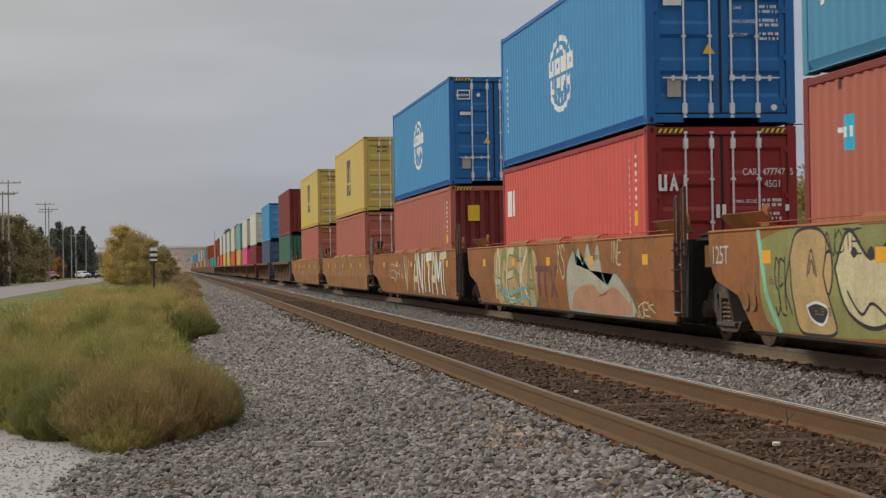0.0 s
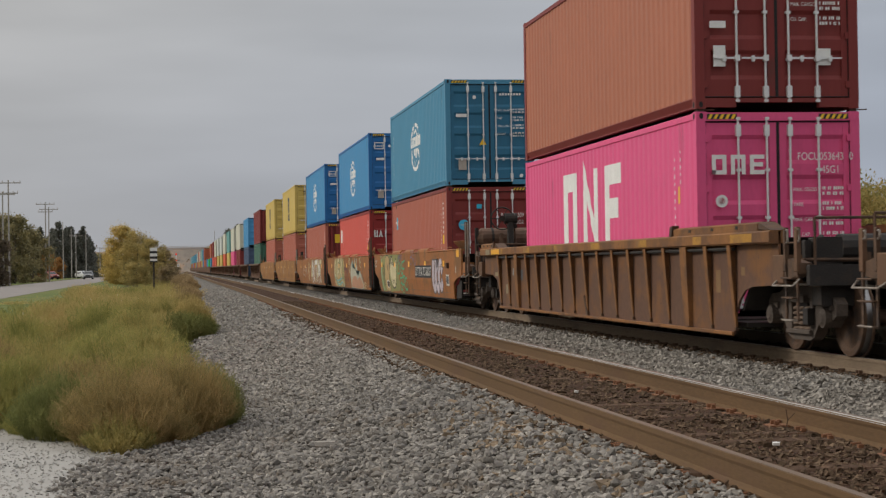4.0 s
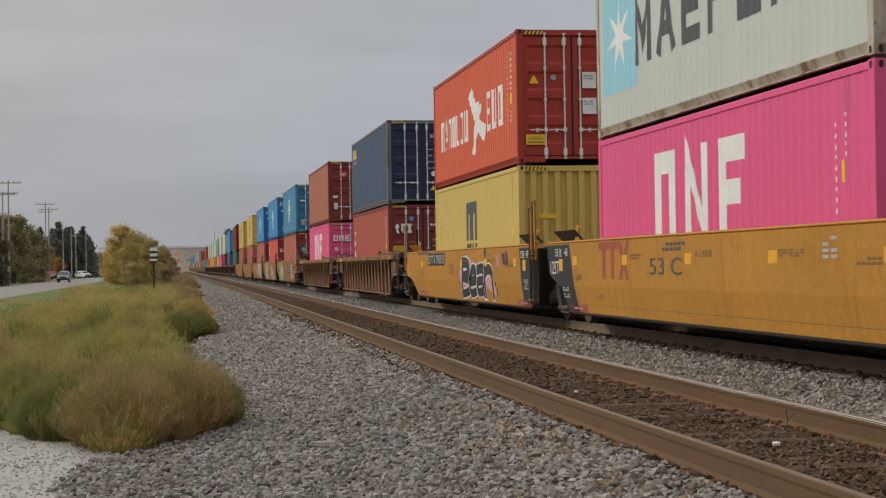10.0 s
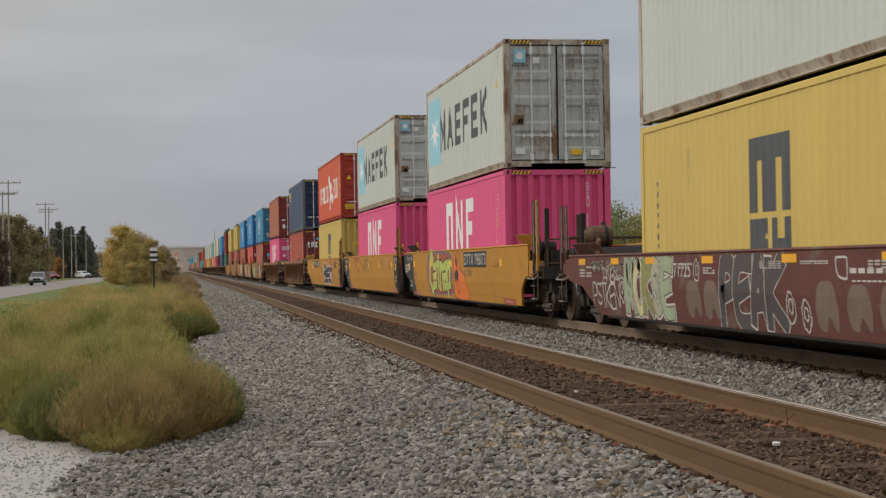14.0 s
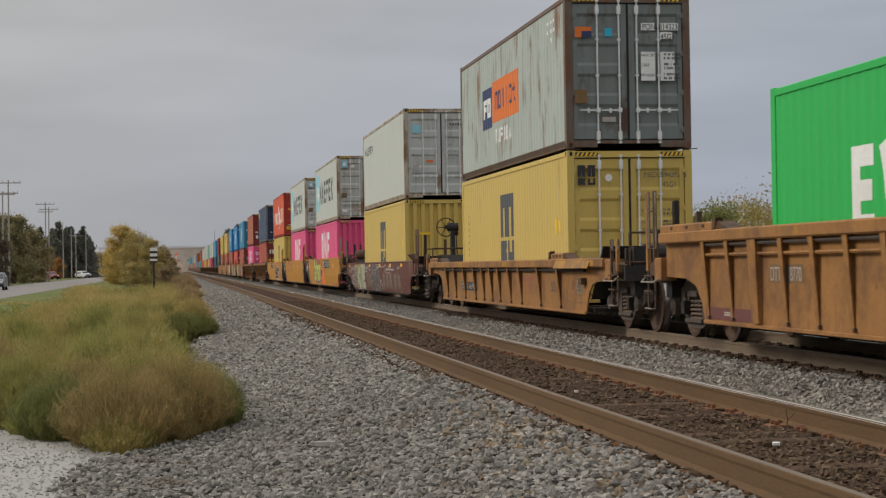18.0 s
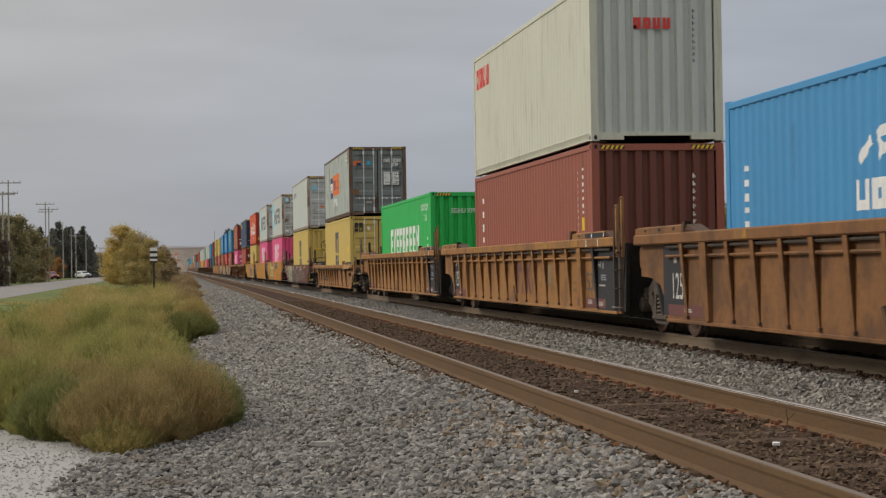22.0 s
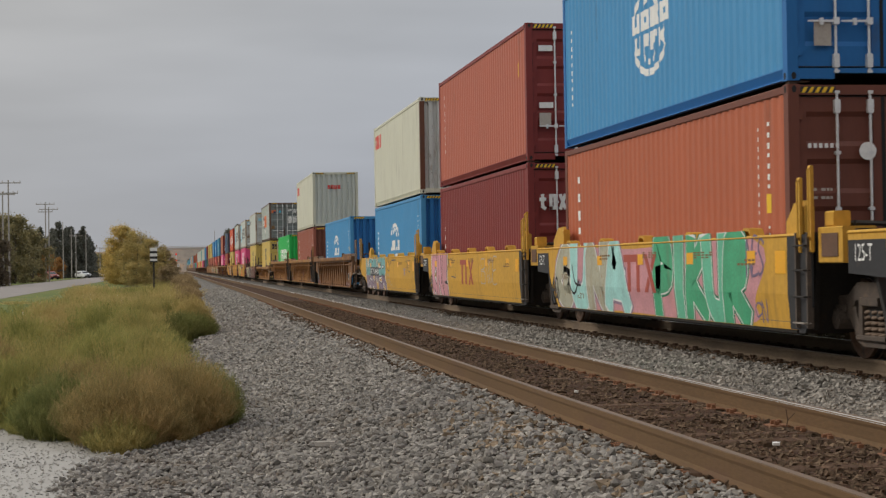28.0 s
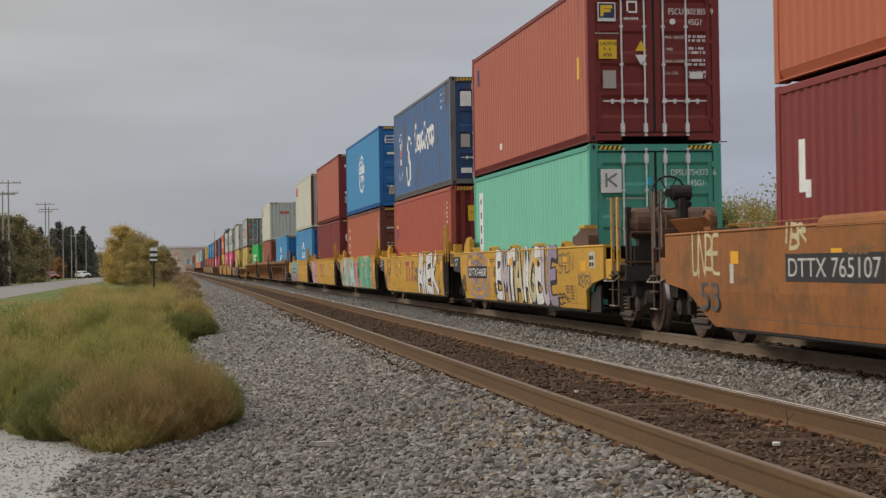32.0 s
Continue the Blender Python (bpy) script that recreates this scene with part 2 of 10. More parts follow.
M = {
    # this near-black holds both grime and the shade between the cars
    "steel_dark": material("grime_and_shade_dark_steel", (0.030, 0.026, 0.023), 0.75, 0.1, 0.35, 8, 60, 0.25, second=(0.055, 0.036, 0.025), second_at=0.60),
    "rusty": material("rusty_steel", (0.10, 0.058, 0.035), 0.8, 0.1, 0.35, 8, 70, 0.3, second=(0.05, 0.035, 0.028), second_at=0.55),
    "tank": material("rust_brown_tank_paint", (0.125, 0.068, 0.042), 0.7, 0.0, 0.25, 4, 40, 0.2, second=(0.09, 0.05, 0.03), second_at=0.56),
    "truck_cast": material("dusty_brown_cast_steel", (0.085, 0.066, 0.053), 0.85, 0.0, 0.3, 5, 50, 0.35, second=(0.135, 0.098, 0.070), second_at=0.60, second_scale=5),
    "spring": material("dusty_spring_steel", (0.17, 0.12, 0.085), 0.8, 0.0, 0.3, 6, 50, 0.2),
    "post_brown": material("dark_brown_post_paint", (0.115, 0.062, 0.038), 0.7, 0.0, 0.3, 6, 50, 0.2, second=(0.06, 0.04, 0.03), second_at=0.56),
    "plate_rust": material("orange_rust_tie_plate", (0.19, 0.088, 0.045), 0.9, 0.0, 0.35, 8, 60, 0.3, second=(0.10, 0.055, 0.035), second_at=0.56),
    "grab": material("weathered_grab_iron", (0.27, 0.235, 0.20), 0.6, 0.2, 0.25, 10, 80, 0.1, second=(0.12, 0.08, 0.055), second_at=0.56),
    "rail_used": material("oily_grey_brown_rail", (0.185, 0.133, 0.086), 0.85, 0.0, 0.22, 2.5, 50, 0.25, second=(0.125, 0.09, 0.06), second_at=0.58, stretch=(1, 0.2, 1)),
    "rail_polished": material("polished_rail_head", (0.40, 0.38, 0.35), 0.34, 1.0, 0.08, 3, 40, 0.02, stretch=(1, 0.05, 1)),
    "rail_side": material("rail_rust", (0.120, 0.068, 0.029), 0.85, 0.0, 0.22, 2.5, 50, 0.25, second=(0.11, 0.06, 0.03), second_at=0.60, stretch=(1, 0.2, 1)),
    "rail_bright": material("bright_rail_strip", (0.72, 0.70, 0.66), 0.25, 1.0, 0.1, 3, 40, 0.02, stretch=(1, 0.05, 1)),
    "rail_top": material("worn_rail_head", (0.15, 0.104, 0.066), 0.5, 0.15, 0.2, 3, 40, 0.05, stretch=(1, 0.05, 1)),
    "tread": material("polished_wheel_tread", (0.30, 0.29, 0.28), 0.38, 1.0, 0.1, 5, 40, 0.02),
    "galv": material("galvanised_bar", (0.70, 0.71, 0.70), 0.42, 0.15, 0.16, 10, 80, 0.1, second=(0.30, 0.22, 0.15), second_at=0.68),
    "rubber": material("black_rubber_seal", (0.02, 0.02, 0.02), 0.8, 0, 0.2, 8, 50, 0.1),
    "white": material("white_marking_paint", (0.74, 0.74, 0.71), 0.6, 0, 0.12, 3, 30, 0.03),
    "plate_mark": material("dull_white_stencil", (0.50, 0.48, 0.43), 0.7, 0, 0.2, 5, 40, 0.03),
    "black": material("black_marking_paint", (0.03, 0.03, 0.032), 0.6, 0, 0.2, 3, 30, 0.03),
    "charcoal": material("charcoal_panel_paint", (0.028, 0.028, 0.03), 0.7, 0, 0.25, 2, 30, 0.06, second=(0.07, 0.058, 0.045), second_at=0.66),
    "dark_mark": material("dark_grey_marking_paint", (0.075, 0.08, 0.085), 0.6, 0, 0.15, 3, 30, 0.03),
    "reflector": material("amber_reflector", (0.78, 0.38, 0.02), 0.4, 0, 0.06, 4, 60, 0.05),
    "worn_amber": material("worn_amber_chord_patch", (0.37, 0.185, 0.028), 0.65, 0, 0.3, 2, 30, 0.05, second=(0.22, 0.11, 0.04), second_at=0.52, second_scale=2.2),
    "yellow_mark": material("yellow_decal", (0.78, 0.50, 0.03), 0.5, 0, 0.08, 4, 40, 0.03),
    "red_mark": material("faded_red_decal", (0.36, 0.075, 0.05), 0.6, 0, 0.14, 4, 40, 0.03),
    "maroon_mark": material("dull_maroon_decal", (0.14, 0.05, 0.045), 0.65, 0, 0.2, 4, 40, 0.03, second=(0.2, 0.1, 0.05), second_at=0.62),
    "bright_red": material("red_decal", (0.60, 0.05, 0.04), 0.5, 0, 0.1, 4, 40, 0.03),
    "sky_mark": material("light_blue_decal", (0.28, 0.56, 0.66), 0.6, 0, 0.1, 4, 40, 0.03),
    "cyan_mark": material("cyan_decal", (0.03, 0.40, 0.58), 0.5, 0, 0.1, 4, 40, 0.03),
    "orange_mark": material("orange_decal", (0.70, 0.17, 0.03), 0.6, 0, 0.12, 4, 40, 0.03, second=(0.35, 0.2, 0.12), second_at=0.66),
    "sign_blue": material("bright_blue_sticker", (0.06, 0.42, 0.62), 0.5, 0, 0.08, 4, 40, 0.03),
    "dusty_plate": material("dusty_cream_plate", (0.27, 0.215, 0.13), 0.7, 0, 0.22, 4, 40, 0.03, second=(0.17, 0.12, 0.07), second_at=0.58),
    "ghost_red": material("ghosted_red_paint", (0.29, 0.10, 0.052), 0.7, 0, 0.2, 3, 40, 0.03, second=(0.30, 0.15, 0.055), second_at=0.56),
    "smoke_spray": material("smoke_grey_spray_paint", (0.072, 0.062, 0.062), 0.6, 0, 0.3, 2.5, 30, 0.03, streak=((0.11, 0.07, 0.05), 0.5)),
    "navy_mark": material("navy_decal", (0.03, 0.045, 0.12), 0.6, 0, 0.12, 4, 40, 0.03),
    "worn_print": material("worn_dark_stencil", (0.20, 0.115, 0.05), 0.7, 0, 0.2, 5, 40, 0.03),
    "worn_grey": material("worn_grey_stencil", (0.22, 0.23, 0.23), 0.7, 0, 0.2, 5, 40, 0.03),
    "faint_mark": material("faded_light_stencil", (0.42, 0.38, 0.33), 0.7, 0, 0.15, 5, 40, 0.03),
    "mint_spray": material("turquoise_spray_paint", (0.16, 0.37, 0.37), 0.6, 0, 0.26, 2.5, 30, 0.03, streak=((0.16, 0.11, 0.07), 0.45)),
    "lilac_spray": material("lilac_spray_paint", (0.31, 0.235, 0.31), 0.6, 0, 0.26, 2.5, 30, 0.03, streak=((0.16, 0.11, 0.07), 0.45)),
    "pink_spray": material("pink_spray_paint", (0.60, 0.28, 0.32), 0.6, 0, 0.26, 2.5, 30, 0.03, streak=((0.16, 0.11, 0.07), 0.45)),
    "green_spray": material("green_spray_paint", (0.06, 0.33, 0.17), 0.6, 0, 0.26, 2.5, 30, 0.03, streak=((0.16, 0.11, 0.07), 0.45)),
    "lime_spray": material("lime_spray_paint", (0.45, 0.52, 0.12), 0.6, 0, 0.26, 2.5, 30, 0.03, streak=((0.16, 0.11, 0.07), 0.45)),
    "cream_spray": material("cream_spray_paint", (0.55, 0.48, 0.28), 0.6, 0, 0.26, 2.5, 30, 0.03, streak=((0.16, 0.11, 0.07), 0.45)),
    "white_spray": material("white_spray_paint", (0.66, 0.65, 0.62), 0.6, 0, 0.26, 2.5, 30, 0.03, streak=((0.16, 0.11, 0.07), 0.45)),
    "olive_spray": material("olive_spray_paint", (0.24, 0.24, 0.08), 0.6, 0, 0.26, 2.5, 30, 0.03, streak=((0.16, 0.11, 0.07), 0.45)),
    "purple_spray": material("purple_grey_spray_paint", (0.17, 0.13, 0.20), 0.6, 0, 0.26, 2.5, 30, 0.03, streak=((0.16, 0.11, 0.07), 0.45)),
    "olive_dark": material("dark_olive_spray_paint", (0.10, 0.115, 0.06), 0.6, 0, 0.26, 2.5, 30, 0.03, streak=((0.16, 0.11, 0.07), 0.45)),
    "tan_spray": material("tan_spray_paint", (0.44, 0.30, 0.13), 0.6, 0, 0.26, 2.5, 30, 0.03, streak=((0.16, 0.11, 0.07), 0.5)),
    "sage_spray": material("sage_spray_paint", (0.33, 0.38, 0.25), 0.6, 0, 0.26, 2.5, 30, 0.03, streak=((0.16, 0.11, 0.07), 0.45)),
    "grey_spray": material("thin_grey_spray_paint", (0.165, 0.115, 0.085), 0.6, 0, 0.26, 2.5, 30, 0.03, streak=((0.16, 0.11, 0.07), 0.45)),
    "mint_edge": material("mint_green_spray_paint", (0.22, 0.50, 0.34), 0.6, 0, 0.26, 2.5, 30, 0.03, streak=((0.16, 0.11, 0.07), 0.4)),
    "mint_pale": material("pale_turquoise_spray_paint", (0.37, 0.36, 0.27), 0.6, 0, 0.3, 2.5, 30, 0.03, streak=((0.30, 0.16, 0.07), 0.75)),
    "mint_bright": material("bright_turquoise_spray_paint", (0.32, 0.58, 0.54), 0.6, 0, 0.26, 2.5, 30, 0.03, streak=((0.16, 0.11, 0.07), 0.4)),
    "pink_pale": material("pale_salmon_spray_paint", (0.42, 0.22, 0.13), 0.6, 0, 0.3, 2.5, 30, 0.03, streak=((0.30, 0.15, 0.07), 0.7)),
    "pink_rose": material("rose_spray_paint", (0.52, 0.25, 0.27), 0.6, 0, 0.26, 2.5, 30, 0.03, streak=((0.40, 0.20, 0.10), 0.45)),
    "lilac_pale": material("pale_lilac_spray_paint", (0.50, 0.43, 0.46), 0.6, 0, 0.22, 2.5, 30, 0.03, streak=((0.25, 0.18, 0.12), 0.4)),
    "purple_mid": material("dull_violet_spray_paint", (0.24, 0.17, 0.23), 0.6, 0, 0.26, 2.5, 30, 0.03, streak=((0.16, 0.11, 0.07), 0.4)),
    "purple_ink": material("violet_marker_paint", (0.11, 0.045, 0.14), 0.6, 0, 0.2, 2.5, 30, 0.03),
    "green_mid": material("jade_spray_paint", (0.12, 0.42, 0.27), 0.6, 0, 0.26, 2.5, 30, 0.03, streak=((0.16, 0.11, 0.07), 0.4)),
    "green_deep": material("deep_green_spray_paint", (0.03, 0.17, 0.09), 0.6, 0, 0.26, 2.5, 30, 0.03),
    "ballast": material("grey_ballast", (0.17, 0.16, 0.145), 0.9, 0, 0.45, 9, 34, 0.9, second=(0.09, 0.08, 0.07), second_at=0.55, second_scale=16, bump_size=0.05, spec=0.06),
    "stone": material("crushed_grey_stone", (0.275, 0.254, 0.224), 0.9, 0, 0.2, 20, 90, 0.3, second=(0.195, 0.17, 0.14), second_at=0.62, second_scale=1.3, island=0.36, spec=0.06),
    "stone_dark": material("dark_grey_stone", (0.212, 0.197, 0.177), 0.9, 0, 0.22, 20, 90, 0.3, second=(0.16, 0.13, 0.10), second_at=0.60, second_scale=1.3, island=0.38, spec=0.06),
    "stone_tan": material("tan_stained_stone", (0.23, 0.175, 0.12), 0.92, 0, 0.25, 20, 90, 0.3, island=0.4, spec=0.06),
    "stone_brown": material("brown_stained_stone", (0.108, 0.075, 0.05), 0.92, 0, 0.25, 20, 90, 0.3, island=0.5, spec=0.06),
    "fouled": material("fouled_brown_ballast", (0.07, 0.042, 0.029), 0.95, 0, 0.45, 7, 40, 0.9, second=(0.115, 0.08, 0.055), second_at=0.60, second_scale=12, bump_size=0.04, spec=0.06),
    "limestone": material("pale_crushed_limestone", (0.35, 0.337, 0.31), 0.92, 0, 0.10, 4, 60, 0.5, second=(0.32, 0.305, 0.28), second_at=0.60, second_scale=3, bump_size=0.012, spec=0.06),
    "tie": material("weathered_tie_wood", (0.11, 0.07, 0.048), 0.9, 0, 0.35, 4, 60, 0.6, second=(0.20, 0.13, 0.085), second_at=0.58, stretch=(0.25, 3, 1), obj=0.3, spec=0.06),
    "soil": material("dry_grassy_soil", (0.075, 0.068, 0.032), 0.95, 0, 0.35, 0.8, 12, 0.6, second=(0.15, 0.12, 0.06), second_at=0.56, second_scale=0.6, bump_size=0.05, spec=0.06),
    "lawn": material("mown_lawn", (0.115, 0.145, 0.048), 0.95, 0, 0.35, 0.5, 6, 0.5, second=(0.17, 0.16, 0.065), second_at=0.53, second_scale=0.5, bump_size=0.05, spec=0.06),
    "asphalt": material("pale_worn_asphalt", (0.25, 0.228, 0.212), 0.9, 0, 0.12, 0.4, 20, 0.2, second=(0.22, 0.21, 0.205), second_at=0.60, second_scale=0.5, spec=0.06),
    "pole": material("weathered_pole_wood", (0.34, 0.315, 0.28), 0.9, 0, 0.2, 5, 40, 0.3, stretch=(3, 3, 0.3)),
    "bark": material("grey_brown_bark", (0.10, 0.08, 0.06), 0.95, 0, 0.3, 8, 40, 0.5, stretch=(2, 2, 0.5)),
}


# ---- mesh building ----
class Shape:
    """Gathers vertices and faces of one mesh."""

    def __init__(self):
        self.v, self.f = [], []

    def add(self, verts, faces):
        n = len(self.v)
        self.v.extend(verts)
        self.f.extend(tuple(i + n for i in f) for f in faces)
        return self

    def box(self, x0, x1, y0, y1, z0, z1):
        return self.add([(x0, y0, z0), (x1, y0, z0), (x1, y1, z0), (x0, y1, z0), (x0, y0, z1), (x1, y0, z1), (x1, y1, z1), (x0, y1, z1)],
                        [(3, 2, 1, 0), (4, 5, 6, 7), (0, 1, 5, 4), (1, 2, 6, 5), (2, 3, 7, 6), (3, 0, 4, 7)])

    def cbox(self, x0, x1, y0, y1, z0, z1, c=0.012):
        """A box whose four edges along y are bevelled."""
        p = [(x0 + c, z0), (x1 - c, z0), (x1, z0 + c), (x1, z1 - c), (x1 - c, z1), (x0 + c, z1), (x0, z1 - c), (x0, z0 + c)]
        return self.prism_y(p, y0, y1)

    def prism_y(self, poly, y0, y1):
        n = len(poly)
        return self.add([(x, y0, z) for x, z in poly] + [(x, y1, z) for x, z in poly],
                        [tuple(range(n - 1, -1, -1))[::-1], tuple(range(n, 2 * n))[::-1]] + [(i, i + n, (i + 1) % n + n, (i + 1) % n) for i in range(n)])

    def prism_x(self, poly, x0, x1):
        n = len(poly)
        return self.add([(x0, y, z) for y, z in poly] + [(x1, y, z) for y, z in poly],
                        [tuple(range(n))[::-1], tuple(range(n, 2 * n))] + [(i, (i + 1) % n, (i + 1) % n + n, i + n) for i in range(n)])

    def prism_z(self, poly, z0, z1):
        n = len(poly)
        return self.add([(x, y, z0) for x, y in poly] + [(x, y, z1) for x, y in poly],
                        [tuple(range(n))[::-1], tuple(range(n, 2 * n))] + [(i, (i + 1) % n, (i + 1) % n + n, i + n) for i in range(n)])

    def tube(self, a, b, r, n=8, r2=None):
        a, b = Vector(a), Vector(b)
        q = (b - a).to_track_quat("Z", "Y")
        r2 = r if r2 is None else r2
        ring = [(math.cos(2 * math.pi * i / n), math.sin(2 * math.pi * i / n)) for i in range(n)]
        vs = [tuple(a + q @ Vector((c * r, s * r, 0))) for c, s in ring] + [tuple(b + q @ Vector((c * r2, s * r2, 0))) for c, s in ring]
        return self.add(vs, [tuple(range(n))[::-1], tuple(range(n, 2 * n))] + [(i, (i + 1) % n, (i + 1) % n + n, i + n) for i in range(n)])

    def path(self, points, r, n=6):
        for a, b in zip(points, points[1:]):
            self.tube(a, b, r, n)
        return self

    def ring(self, centre, axis, radius, r, n=20, k=6):
        """A torus round an axis."""
        q = Vector(axis).to_track_quat("Z", "Y")
        c = Vector(centre)
        vs = []
        for i in range(n):
            a = 2 * math.pi * i / n
            for j in range(k):
                b = 2 * math.pi * j / k
                d = radius + r * math.cos(b)
                vs.append(tuple(c + q @ Vector((d * math.cos(a), d * math.sin(a), r * math.sin(b)))))
        fs = [(i * k + j, ((i + 1) % n) * k + j, ((i + 1) % n) * k + (j + 1) % k, i * k + (j + 1) % k) for i in range(n) for j in range(k)]
        return self.add(vs, fs)

    def lathe_x(self, profile, n=28):
        """Turns (radius, x) round the x axis."""
        m = len(profile)
        vs = [(x, r * math.cos(2 * math.pi * i / n), r * math.sin(2 * math.pi * i / n)) for i in range(n) for r, x in profile]
        fs = [(i * m + j, i * m + j + 1, ((i + 1) % n) * m + j + 1, ((i + 1) % n) * m + j) for i in range(n) for j in range(m - 1)]
        return self.add(vs, fs)

    def weld(self):
        """Joins vertices that coincide."""
        seen, to = {}, []
        verts = []
        for p in self.v:
            k = tuple(round(c, 4) for c in p)
            if k not in seen:
                seen[k] = len(verts)
                verts.append(p)
            to.append(seen[k])
        self.v, self.f = verts, [tuple(to[i] for i in f) for f in self.f]
        self.f = [f for f in self.f if len(set(f)) == len(f)]
        return self

    def mesh(self, name, mat, smooth=False):
        me = bpy.data.meshes.new(name)
        me.from_pydata(self.v, [], self.f)
        me.materials.append(mat)
        if smooth:
            me.polygons.foreach_set("use_smooth", [True] * len(me.polygons))
        me.update()
        return me


CACHE = {}


def clip(poly, z, above):
    """The piece of an outline (y, z) above or below a level."""
    out = []
    for (a, b), (c, d) in zip(poly, poly[1:] + poly[:1]):
        ia, ic = (b >= z) == above or b == z, (d >= z) == above or d == z
        if ia:
            out.append((a, b))
        if ia != ic:
            u = (z - b) / (d - b)
            out.append((a + (c - a) * u, z))
    return out


def strokes_of(text):
    """Polylines written as "x,z x,z;x,z x,z" in a unit box."""
    return [[tuple(float(c) for c in p.split(",")) for p in line.split()] for line in text.split(";")]


def smoothed(pts, k=4):
    """A soft curve through the points."""
    if len(pts) < 3:
        return list(pts)
    out = []
    ext = [pts[0]] + list(pts) + [pts[-1]]
    for a, b, c, d in zip(ext, ext[1:], ext[2:], ext[3:]):
        for i in range(k):
            u = i / k
            out.append(tuple(0.5 * (2 * q + (r - o) * u + (2 * o - 5 * q + 4 * r - t) * u * u + (3 * q - o - 3 * r + t) * u ** 3) for o, q, r, t in zip(a, b, c, d)))
    return out + [pts[-1]]


def ribbon(pts, half, cap=0.6):
    """Quads of a painted stroke through the points, mitred at the bends; half: half its width, a number or one for each point."""
    pts = [Vector(p) for p in pts]
    hs = list(half) if isinstance(half, (list, tuple)) else [half] * len(pts)
    ds = [(b - a).normalized() for a, b in zip(pts, pts[1:])]
    pts[0] = pts[0] - ds[0] * hs[0] * cap
    pts[-1] = pts[-1] + ds[-1] * hs[-1] * cap
    left, right = [], []
    for i, p in enumerate(pts):
        a, b = ds[max(0, i - 1)], ds[min(len(ds) - 1, i)]
        n = Vector((-(a.y + b.y), a.x + b.x))
        n = n.normalized() if n.length > 0.2 else Vector((-a.y, a.x))
        k = hs[i] / max(0.45, n.dot(Vector((-b.y, b.x))))
        left.append(p + n * k)
        right.append(p - n * k)
    return [[tuple(left[i]), tuple(left[i + 1]), tuple(right[i + 1]), tuple(right[i])] for i in range(len(pts) - 1)]


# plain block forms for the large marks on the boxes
FORMS = {"arch": "0,0 0,1 1,1 1,0", "comb": "1,1 0,1 0,0 1,0;0,.5 .85,.5", "ring": "0,0 0,1 1,1 1,0 0,0", "fork": "0,1 .5,0 1,1", "cup": "0,1 0,0 1,0 1,1", "post": ".5,0 .5,1",
         "tine": "0,0 0,1;0,.45 1,1;.3,.5 1,0", "hook": "1,.8 1,1 0,1 0,0 1,0 1,.45 .5,.45", "cross": "0,0 1,1;0,1 1,0", "flag": "0,0 0,1 1,1;0,.5 .8,.5", "dagger": ".35,1 .35,.12 .8,0;0,.72 .8,.72",
         "peak": "0,0 .5,1 1,0;.2,.32 .8,.32", "dip": "0,0 0,1 .5,.3 1,1 1,0", "lean": "0,0 0,1 1,0 1,1"}


def form_quads(forms, width, height, thick, gap=0.5):
    """A row of block forms in a box of that size, its corner at the origin."""
    names = forms.split()
    cell = width / (len(names) + gap * (len(names) - 1) / 1.0)
    out = []
    for i, n in enumerate(names):
        if n == "-":
            continue
        x0 = i * cell * (1 + gap)
        for line in strokes_of(FORMS[n]):
            out.append(ribbon([(x0 + thick + x * (cell - 2 * thick), thick + z * (height - 2 * thick)) for x, z in line], thick, 1.0))
    return out


def part(name, shape, mat, parent, label="", at=None, smooth=False):
    """Links a shape, or a ready mesh, as one part of a thing."""
    me = shape.mesh(name, mat, smooth) if isinstance(shape, Shape) else shape
    ob = new(name, me)
    ob.parent = parent
    if at is not None:
        ob.matrix_basis = at
    if label:
        ob["label"] = label
    return ob


def cached(key, make, mat, name, smooth=False):
    k = (key, mat.name)
    if k not in CACHE:
        CACHE[k] = make().mesh(name, mat, smooth)
    return CACHE[k]


def thing(name, label, category, group="", kind="", at=None):
    ob = new(name)
    ob.empty_display_size = 0.3
    if at is not None:
        ob.matrix_basis = at
    return tagged(ob, label, category, group, kind)


def structure(name, shape, mat, label, category, smooth=False):
    ob = new(name, shape.mesh(name, mat, smooth) if isinstance(shape, Shape) else shape)
    return tagged(ob, label, category, kind="structure")


MOVERS = []   # (thing, x, y at 16 s, z)
WHEELS = []   # (wheelset, local y, local z, y at 16 s)
SWAYS = []    # (weed clump, place, phase)

# ---- ground, road, ballast ----


def edge_left(y):
    """Where the ballast ends towards the weeds."""
    pts = ((-40, -0.9), (15.5, -0.85), (17.2, -0.3), (19.0, 0.35), (21, 0.48), (24, 0.36), (30, 0.30), (38, 0.36), (46, 0.62), (70, 0.85), (200, 1.25), (2600, 1.3))
    for (a, p), (b, q) in zip(pts, pts[1:]):
        if y <= b:
            return p + (q - p) * (y - a) / (b - a)
    return 1.3


def rise(y):
    """Lift of the empty track with distance, shaped to fit the camera's view."""
    return min(0.11, max(0.0, 0.0018 * (y - 14)))


def profile(x, y):
    """Height of the ballast across the line."""
    return bed(x) + (rise(y) * min(1, (x - 1.0) / 1.5) if 1.0 < x <= 5.2 else rise(y) * max(0, (6.2 - x)) if 5.2 < x < 6.2 else 0)


